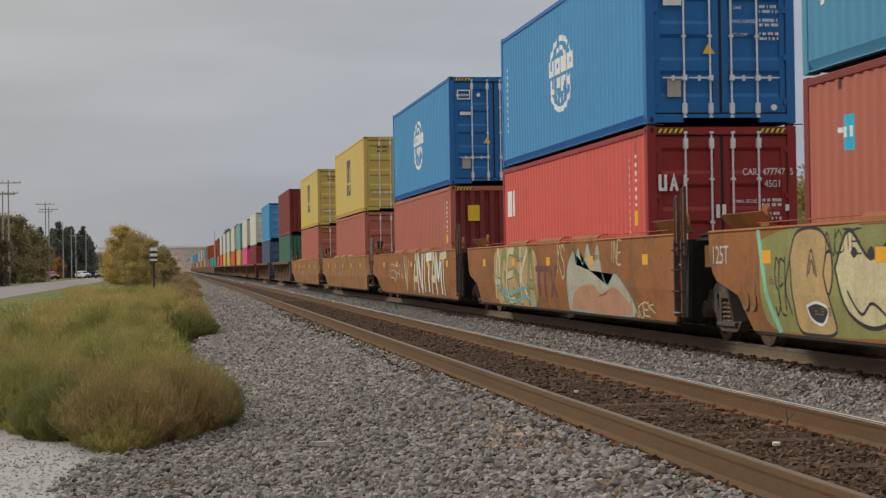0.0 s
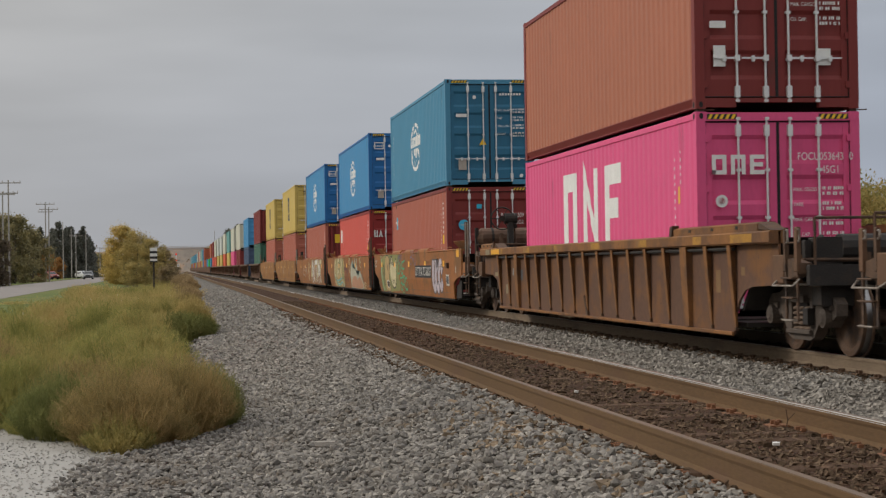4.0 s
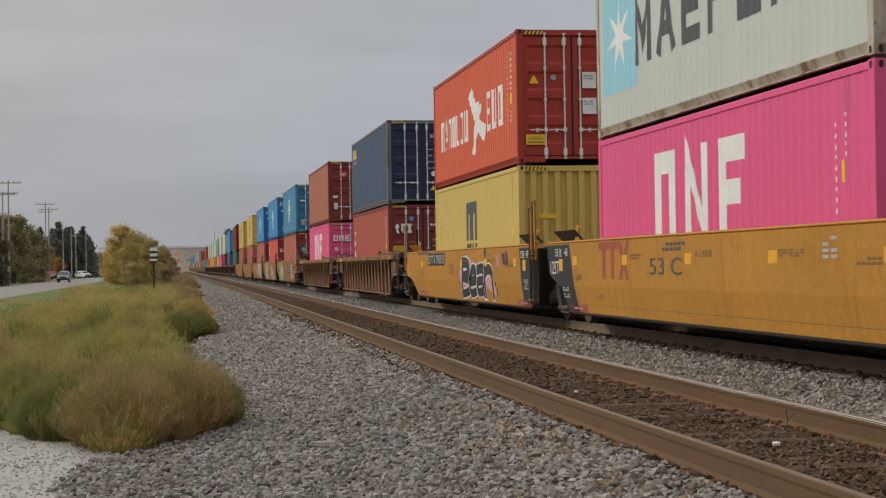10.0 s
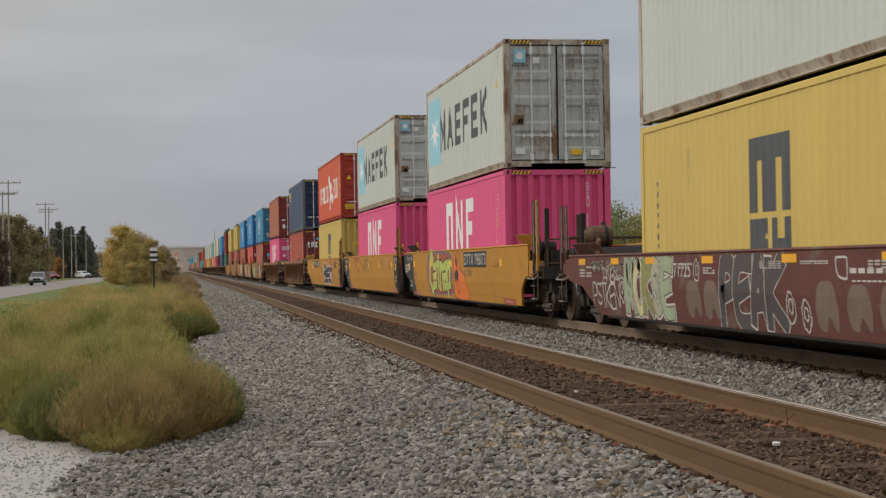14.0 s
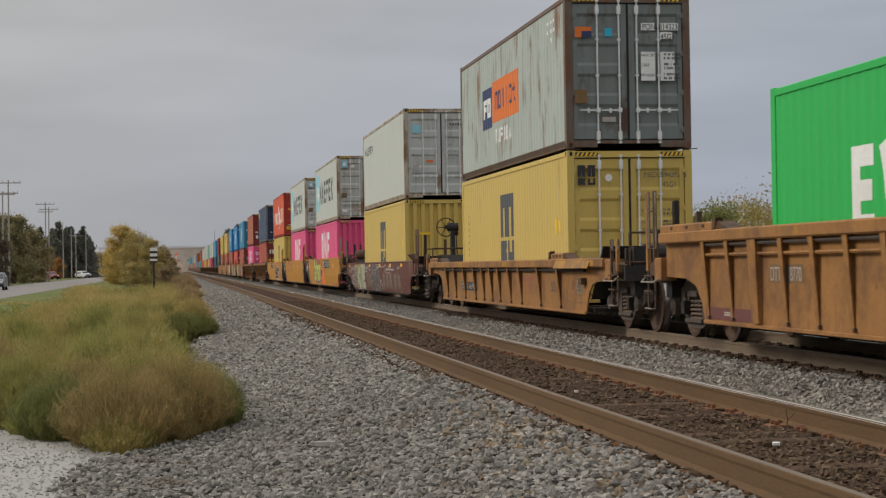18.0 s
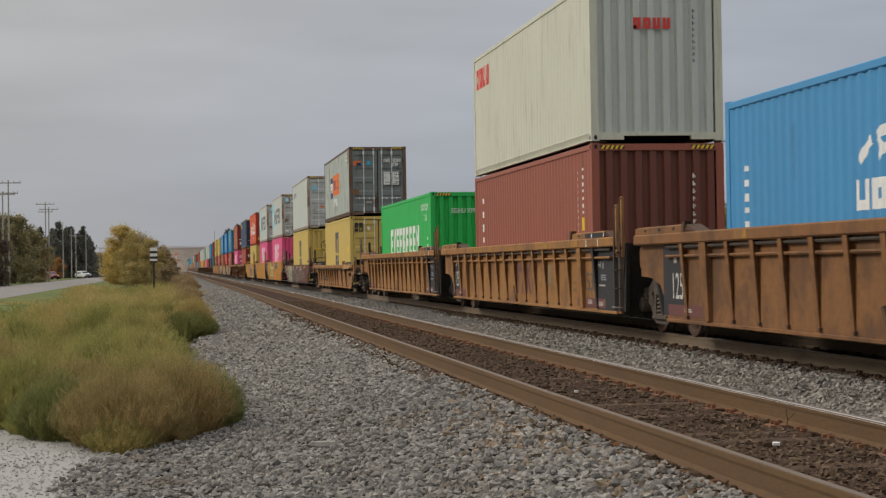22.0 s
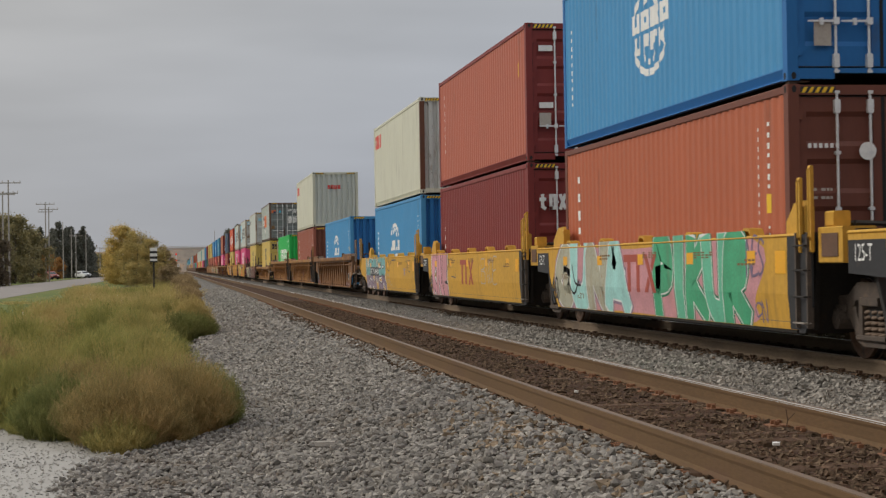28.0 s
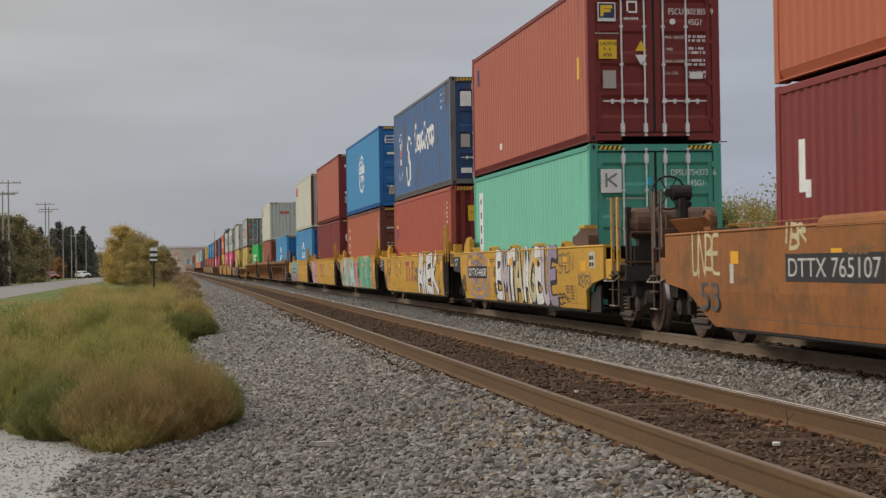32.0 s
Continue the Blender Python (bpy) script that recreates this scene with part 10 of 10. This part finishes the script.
def tree(name, label, x, y, height, spread, mat, count, leaf, seed, low=0.12, base=-0.62, shape="round", group="trees"):
    """Tapered trunk, forking limbs, and a crown of clumped small leaves with gaps."""
    rs = np.random.RandomState(seed)
    t = thing(name, label, "tree", group, at=pose(x, y, base))
    s = Shape()
    cone = shape == "cone"
    top = height * (0.97 if cone else 0.75)
    s.tube((0, 0, 0), (0.02 * height, 0, top * 0.5), 0.020 * height, 9, 0.013 * height)
    s.tube((0.02 * height, 0, top * 0.5), (0.0, 0.0, top), 0.013 * height, 8, 0.003 * height)
    for i in range(14):
        a = i * 2.4 + rs.rand()
        u = low + (0.55 * rs.rand() if not cone else 0.85 * i / 14)
        r = spread * (0.55 + 0.4 * rs.rand()) if not cone else spread * (1 - u) * 0.9
        p = Vector((0, 0, height * u * (0.8 if not cone else 1)))
        q = p + Vector((r * math.cos(a), r * math.sin(a), height * (0.14 + 0.22 * rs.rand()) if not cone else -0.08 * r))
        s.tube(p, q, 0.0055 * height, 5, 0.0015 * height)
        for _ in range(2):
            e = p.lerp(q, 0.5 + 0.4 * rs.rand())
            s.tube(e, e + Vector(rs.normal(size=3)) * 0.10 * spread + Vector((0, 0, 0.06 * height)), 0.0022 * height, 4, 0.0008 * height)
    part("trunk", s, M["bark"], t, "grey-brown trunk and limbs")
    pts = []
    for i in range(90 if cone else 75):
        a = rs.rand() * 6.283
        if cone:
            u = low + (1.0 - low) * rs.rand() ** 1.25
            r = spread * (1 - u) ** 0.8 * (0.55 + 0.5 * rs.rand())
            pts.append(((r * math.cos(a), r * math.sin(a), height * u), 0.10 * spread + 0.26 * spread * (1 - u)))
        else:
            u = rs.rand()
            env = math.sin(math.pi * (0.16 + 0.78 * u)) ** 0.75 * (0.85 + 0.3 * rs.rand())
            r = spread * env * math.sqrt(rs.rand())
            pts.append(((r * math.cos(a), r * math.sin(a), height * (low + (0.93 - low) * u)), 0.22 * spread * (0.45 + 0.9 * rs.rand())))
    per = count // len(pts)
    cloud = np.concatenate([np.array(c)[None] + rs.normal(size=(per, 3)) * np.array([1, 1, 0.8]) * r * 0.62 for c, r in pts])
    cloud = cloud[cloud[:, 2] > 0.05]
    part("crown", quads_mesh("crown", leaves(cloud, leaf, rs), LEAF[mat]), None, t, "crown of small leaves")
    return t


# the yellow bush between road and track, and its neighbours
tree("bush", "large yellow-green autumn bush between road and railway", -6.1, 212, 7.2, 2.7, "yellow_tree", 30000, 0.075, 21, 0.02)
tree("bush", "yellow-green autumn bush between road and railway", -7.1, 215, 5.0, 1.9, "yellow_tree", 12000, 0.075, 28, 0.02)
tree("bush", "yellow-green autumn bush between road and railway", -4.3, 208, 6.5, 2.3, "bush_olive", 24000, 0.075, 22, 0.0)
tree("bush", "dull olive bush beside the railway", -2.5, 205, 5.4, 2.0, "bush_olive", 16000, 0.08, 23, 0.0)
tree("bush", "dull green bush beside the railway", -4.2, 197, 2.6, 1.7, "bush_olive", 8000, 0.08, 24, 0.0)
tree("bush", "dull olive-brown bush beside the railway", -1.2, 214, 4.3, 1.3, "bush_brown", 9000, 0.09, 25, 0.0)
tree("bush", "small brown bush beside the railway", -0.3, 222, 3.2, 1.0, "bush_brown", 6000, 0.09, 26, 0.0)
tree("bush", "small straw-coloured bush beside the railway", -0.6, 190, 2.2, 1.3, "bush_brown", 6000, 0.08, 27, 0.0)
# beyond the road
tree("tree", "dark purple-leaved tree beside the road", -21.9, 214, 7.6, 2.5, "dark_tree", 16000, 0.15, 31, 0.0)
tree("tree", "dull green tree beside the road", -23.6, 268, 10.6, 3.2, "green_tree", 18000, 0.16, 32, 0.0)
tree("tree", "dull green tree beside the road", -22.6, 288, 8.6, 2.7, "green_tree", 16000, 0.16, 33, 0.0)
tree("tree", "dull green tree beside the road", -27.0, 268, 10.2, 4.2, "green_tree", 12000, 0.2, 34, 0.0)
tree("tree", "dull green tree beside the road", -22.6, 232, 9.6, 2.2, "green_tree", 12000, 0.16, 35, 0.0)
for i, (x, y, h, w) in enumerate(((-31.8, 430, 12.2, 2.9), (-28.2, 440, 14.0, 2.9), (-26.8, 450, 12.4, 3.1), (-25.3, 440, 12.9, 2.7), (-23.6, 448, 11.4, 2.6), (-22.2, 440, 12.6, 2.6), (-20.9, 446, 10.2, 2.0), (-30.6, 455, 12.4, 3.0), (-26.2, 462, 11.0, 3.0), (-23.8, 466, 12.0, 3.0))):
    tree("conifer", "tall dark conifer behind the road", x, y, h, w * 1.2, "conifer", 7000, 0.25, 50 + i, 0.02, shape="cone")
tree("tree", "orange autumn tree behind the road", -28.2, 400, 7.4, 2.0, "orange_tree", 9000, 0.14, 61, 0.0)
tree("tree", "rusty autumn tree behind the road", -26.0, 405, 5.0, 1.4, "orange_tree", 5000, 0.14, 68, 0.0)
tree("tree", "dull brown tree behind the road", -34.5, 400, 8.0, 3.0, "green_tree", 6000, 0.2, 62, 0.0)
tree("tree", "dull green tree behind the road", -19.0, 490, 6.4, 3.0, "green_tree", 6000, 0.2, 63, 0.0)
tree("tree", "dull green tree behind the road", -14.5, 520, 6.0, 3.4, "green_tree", 6000, 0.2, 64, 0.0)
tree("tree", "dull brown tree behind the road", -22.5, 540, 6.8, 4.0, "green_tree", 6000, 0.24, 67, 0.0)
tree("conifer", "dark conifer beyond the train", 14.6, 470, 12.6, 4.0, "conifer", 8000, 0.28, 65, 0.05, shape="cone")
tree("conifer", "dark conifer beyond the train", 17.2, 480, 13.4, 4.0, "conifer", 8000, 0.28, 66, 0.05, shape="cone")
tree("tree", "olive-yellow autumn tree beyond the train", 13.6, 590, 10.6, 3.6, "hedge", 7000, 0.26, 69, 0.0)
tree("tree", "olive-yellow autumn tree beyond the train", 18.5, 600, 12.0, 4.2, "hedge", 7000, 0.26, 49, 0.0)
# added near-black brush: stands for the shade seen under and between the cars
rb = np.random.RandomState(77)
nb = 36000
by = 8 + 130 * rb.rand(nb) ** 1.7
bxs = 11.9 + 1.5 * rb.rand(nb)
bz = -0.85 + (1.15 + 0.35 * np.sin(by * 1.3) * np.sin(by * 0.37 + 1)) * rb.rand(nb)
tagged(new("brush", quads_mesh("brush", leaves(np.stack([bxs, by, bz], 1), 0.11, rb), LEAF["brush"])), "added near-black brush standing for the shade under the train", "brush", kind="stuff")
# the thicket behind the train
rt = random.Random(3)
for i in range(26):
    y = 38 + 5.4 * i + rt.uniform(-1.5, 1.5)
    x = 23.5 + 0.03 * y + rt.uniform(-2, 5)
    m = rt.choice(("hedge", "hedge", "willow", "hedge", "hedge"))
    tree("shrub", {"hedge": "ochre autumn shrub behind the train", "willow": "thin grey-green shrub behind the train", "orange_tree": "orange autumn shrub behind the train"}[m], x, y, rt.uniform(4.4, 5.6), rt.uniform(2.6, 3.4), m, 17000 if i < 9 else 11000, 0.07, 70 + i, 0.0, base=-0.86, group="thicket")

# ---- distance ----
ridge = Shape()
nr = 160
for i in range(nr + 1):
    x = -1200 + 2900 * i / nr
    hgt = 27.5 + 4.0 * noise.noise((x * 0.006, 0, 0)) + 2.0 * noise.noise((x * 0.03, 5, 0)) + (9 if x > 60 else 0) * min(1, max(0, (x - 60) / 120))
    ridge.v += [(x, 2300, -12), (x, 2350, hgt)]
ridge.f = [(2 * i, 2 * i + 2, 2 * i + 3, 2 * i + 1) for i in range(nr)]
# the hill's haze is painted: pale colours, no real air between
M["ridge"] = material("hazy_wooded_hill", (0.235, 0.20, 0.165), 1.0, 0, 0.25, 0.02, 0.12, 0, second=(0.34, 0.235, 0.16), second_at=0.52, second_scale=0.03)
structure("backdrop", ridge, M["ridge"], "hazy wooded hillside on the horizon", "hill")
rs_far = np.random.RandomState(9)
cl = []
for i in range(150):
    y = 640 + 560 * rs_far.rand()
    x = -90 + 230 * rs_far.rand()
    if -7 < x < 14:
        continue
    r = 3.0 + 3.2 * rs_far.rand()
    cl.append(np.array([[x, y, 1.4 + r * 0.5 - max(0, y - 700) * 0.004]]) + rs_far.normal(size=(200, 3)) * np.array([r, r, r * 0.6]) * 0.7)
tagged(new("far_wood", quads_mesh("far_wood", leaves(np.concatenate(cl), 0.5, rs_far), LEAF["far_wood"])), "hazy autumn wood far up the line", "wood", kind="stuff")

# a road bridge over the line
# concrete paled, with the haze of the distance in its colour
M["concrete"] = material("hazy_pale_concrete", (0.50, 0.42, 0.38), 0.9, 0, 0.12, 0.4, 6, 0.1, second=(0.29, 0.235, 0.21), second_at=0.6, second_scale=0.3)
bridge = thing("road_bridge", "pale concrete road bridge over the railway far away", "bridge", at=pose(0, 640, 0))
part("deck", Shape().cbox(-8, 70, -4.5, 4.5, 8.35, 8.95), M["concrete"], bridge)
part("guard_rail", Shape().cbox(-8, 70, -4.6, -4.5, 9.25, 9.4), M["concrete"], bridge)
for x in (-7.2, 13.5, 32, 52):
    part("pier", Shape().cbox(x - 0.6, x + 0.6, -3.2, 3.2, -0.8, 8.1), M["concrete"], bridge)


# ---- poles, sign, signals ----
def utility_pole(x, y, h, arms, label="grey wooden utility pole with crossarms"):
    p = thing("utility_pole", label, "pole", "utility poles along the road", at=pose(x, y, -0.65))
    part("post", Shape().tube((0, 0, 0), (0, 0, h), 0.13, 8, 0.08), M["pole"], p)
    for k in range(arms):
        z = h - 0.35 - 1.25 * k
        arm = part("crossarm", Shape().cbox(-1.5 + 0.35 * k, 1.5 - 0.35 * k, -0.06, 0.06, z - 0.06, z + 0.06), M["pole"], p)
        for dx in (-1.4, -0.7, 0.7, 1.4):
            part("insulator", Shape().tube((dx * (1 - 0.2 * k), 0, z + 0.06), (dx * (1 - 0.2 * k), 0, z + 0.28), 0.045, 6), M["faint_mark"], arm)
    return p


for x, y, h, a in ((-19.95, 219, 13.0, 2), (-20.65, 219, 11.6, 1), (-20.67, 291, 13.05, 2), (-20.14, 291, 12.2, 1), (-24.32, 395, 12.6, 0), (-23.48, 412, 11.5, 0), (-22.47, 412, 10.2, 1), (-21.07, 430, 11.5, 0), (-20.23, 452, 8.4, 0), (-19.76, 478, 8.1, 1)):
    utility_pole(x, y, h, a)
mast = thing("signal_mast", "thin grey mast beyond the train", "mast", at=pose(10.9, 480, -0.6))
part("post", Shape().tube((0, 0, 0), (0, 0, 12.0), 0.09, 8, 0.06), M["pole"], mast)

sign = thing("trackside_sign", "white sign with dark bars on a thin dark post", "sign", at=pose(-1.30, 112, -0.62))
part("post", Shape().tube((0, 0, 0), (0, 0, 3.1), 0.05, 8), M["steel_dark"], sign)
board = part("board", Shape().cbox(-0.23, 0.23, -0.07, -0.05, 2.24, 3.14), M["white"], sign, "white sign board")
for z in (2.52, 2.86):
    part("bar", Shape().box(-0.231, 0.231, -0.082, -0.071, z - 0.075, z + 0.075), M["black"], board, "dark painted bar")
part("base_bar", Shape().box(-0.231, 0.231, -0.082, -0.071, 2.225, 2.30), M["steel_dark"], board, "dark lower rim")

marker = thing("roadside_post", "short pale post beside the road", "post", at=pose(-22.3, 236, -0.64))
part("post", Shape().cbox(-0.22, 0.22, -0.22, 0.22, 0, 2.0, 0.04).cbox(-0.27, 0.27, -0.25, 0.25, 2.0, 2.12, 0.03), M["faint_mark"], marker)

M["red_lamp"] = bpy.data.materials.new("lit_red_lamp")
M["red_lamp"].use_nodes = True
bsd = M["red_lamp"].node_tree.nodes["Principled BSDF"]
bsd.inputs["Base Color"].default_value = (0.6, 0.02, 0.01, 1)
bsd.inputs["Emission Color"].default_value = (1.0, 0.05, 0.03, 1)
bsd.inputs["Emission Strength"].default_value = 0.6
for x, y in ((0.40, 420),):
    g = thing("crossing_signal", "level crossing signal with lit red lamps", "signal", "crossing signals", at=pose(x, y, -0.62))
    part("post", Shape().tube((0, 0, 0), (0, 0, 5.5), 0.08, 8), M["galv"], g)
    part("crossbar", Shape().cbox(-0.75, 0.75, -0.05, 0.05, 3.80, 3.90), M["steel_dark"], g)
    for z in (3.85, 5.3):
        lamp = part("lamp_hood", Shape().tube((0, -0.05, z), (0, -0.2, z), 0.24, 14), M["steel_dark"], g)
        part("lens", Shape().tube((0, -0.201, z), (0, -0.22, z), 0.19, 14), M["red_lamp"], lamp, "lit red lens")
    part("base_board", Shape().cbox(-0.75, 0.75, -0.1, -0.04, 1.9, 3.0), M["white"], g)


# ---- vehicles on the road ----
M["car_dark"] = material("silver_grey_car_paint", (0.19, 0.20, 0.21), 0.3, 0.3, 0.05, 3, 30, 0.0, spec=0.5)
M["car_white"] = material("white_car_paint", (0.72, 0.72, 0.72), 0.3, 0.0, 0.04, 3, 30, 0.0, spec=0.5)
M["car_glass"] = material("tinted_car_glass", (0.03, 0.035, 0.04), 0.08, 0.0, 0.05, 3, 30, 0.0, spec=0.7)
M["headlight"] = material("clear_headlight", (0.75, 0.75, 0.72), 0.15, 0.2, 0.05, 3, 30, 0.0, spec=0.7)


def road_car(label, mat, at):
    """A tall estate car whose nose points to -y."""
    c = thing("car", label, "car", at=at)
    body = Shape()
    # stations along the car: y, sill height, belt height, roof height, half width at belt and at roof
    st = ((-2.34, 0.40, 0.66, 0.70, 0.72, 0.66), (-2.24, 0.34, 0.84, 0.92, 0.86, 0.74), (-1.9, 0.34, 0.94, 1.00, 0.91, 0.78), (-1.18, 0.34, 1.02, 1.08, 0.93, 0.80), (-0.45, 0.34, 1.04, 1.60, 0.93, 0.70),
          (0.0, 0.34, 1.05, 1.70, 0.93, 0.69), (1.3, 0.34, 1.07, 1.69, 0.93, 0.69), (1.85, 0.34, 1.08, 1.58, 0.92, 0.68), (2.22, 0.38, 1.06, 1.16, 0.88, 0.74), (2.32, 0.44, 0.90, 0.96, 0.80, 0.72))
    for y, a, b, r, w, u in st:
        body.v += [(-w, y, a), (-w - 0.02, y, (a + b) / 2), (-w, y, b), (-u, y, r), (u, y, r), (w, y, b), (w + 0.02, y, (a + b) / 2), (w, y, a)]
    for k in range(len(st) - 1):
        body.f += [(8 * k + q, 8 * k + (q + 1) % 8, 8 * k + 8 + (q + 1) % 8, 8 * k + 8 + q) for q in range(8)]
    body.f += [tuple(range(8)), tuple(range(8 * len(st) - 1, 8 * len(st) - 9, -1))]
    b = part("body", body, mat, c)
    part("windscreen", Shape().add([(-0.76, -1.15, 1.115), (0.76, -1.15, 1.115), (0.66, -0.50, 1.575), (-0.66, -0.50, 1.575)], [(0, 1, 2, 3)]), M["car_glass"], c, "tinted windscreen")
    for sx in (-1, 1):
        part("side_window", Shape().add([(sx * 0.925, -0.55, 1.10), (sx * 0.92, 1.75, 1.13), (sx * 0.735, 1.62, 1.54), (sx * 0.74, -0.25, 1.55)], [(0, 1, 2, 3)]), M["car_glass"], c)
        part("headlight", Shape().cbox(sx * 0.66 - 0.20, sx * 0.66 + 0.20, -2.36, -2.28, 0.72, 0.88), M["headlight"], c, "clear headlight")
        part("mirror", Shape().cbox(sx * 1.0 - 0.10, sx * 1.0 + 0.10, -0.72, -0.58, 1.10, 1.26), mat, c)
        for sy in (-1.4, 1.4):
            w = part("wheel", Shape().tube((sx * 0.92, sy, 0.34), (sx * 0.70, sy, 0.34), 0.34, 16), M["rubber"], c, "black tyre")
            part("rim", Shape().tube((sx * 0.925, sy, 0.34), (sx * 0.90, sy, 0.34), 0.21, 12), M["galv"], w)
    part("grille", Shape().cbox(-0.45, 0.45, -2.36, -2.30, 0.62, 0.84), M["rubber"], c)
    part("bumper", Shape().cbox(-0.92, 0.92, -2.40, -2.22, 0.36, 0.56), M["rubber"], c)
    return c


def car_place(t):
    return 407.0 - 13.0 * t


moving_car = road_car("silver-grey car driving along the road", M["car_dark"], pose(-17.0, car_place(16), -0.60))
road_car("white car parked beside the road", M["car_white"], pose(-21.6, 425, -0.62, 0, 0, 35))
road_car("white car parked beside the road", M["car_white"], pose(-20.6, 470, -0.62, 0, 0, 90))
M["car_red"] = material("dark_red_car_paint", (0.30, 0.045, 0.04), 0.3, 0.0, 0.05, 3, 30, 0.0, spec=0.5)
road_car("dark red car parked on the grass beyond the road", M["car_red"], pose(-25.4, 372, -0.62, 0, 0, 25))
road_car("white car parked on the grass beyond the road", M["car_white"], pose(-28.4, 400, -0.62, 0, 0, 20))


# ---- what moves ----
def motions():
    """The train rolls away up the line, its wheels turn, a car drives by, the weeds stir."""
    for ob, x, y, z in MOVERS:
        walk(ob, [(t, pose(x, y + train_shift(t), z)) for t in (0.0, 8.0, 16.0, 24.0, 32.0)])
    turn = 2 * math.pi * WR
    for ob, y, z, y16 in WHEELS:
        rows, last = [], None
        for k in range(0, 961):
            t = k / FPS
            where = y16 + y + train_shift(t)
            if 12 < where < 95:
                a = -360 * ((where / turn) % 1.0)
                rows.append((t, pose(0, y, z, a)))
        if len(rows) < 2:
            continue
        first, final = rows[0], rows[-1]
        if first[0] > 0:
            rows.insert(0, (0.0, first[1]))
        if final[0] < 32:
            rows.append((32.0, final[1]))
        walk(ob, rows)
    walk(moving_car, [(t, pose(-17.0, car_place(t), -0.60)) for t in (0.0, 16.0, 32.0)])
    for ob, (x, y, z), seed in SWAYS:
        r = random.Random(seed)
        p, q = r.uniform(0, 6.28), r.uniform(0, 6.28)
        k = 1.1 if y < 55 else 0.6
        walk(ob, [(i * 0.8, pose(x, y, z, k * 0.7 * math.sin(i * 1.7 + p), k * (0.5 + math.sin(i * 1.25 + q)), 0)) for i in range(41)])


motions()
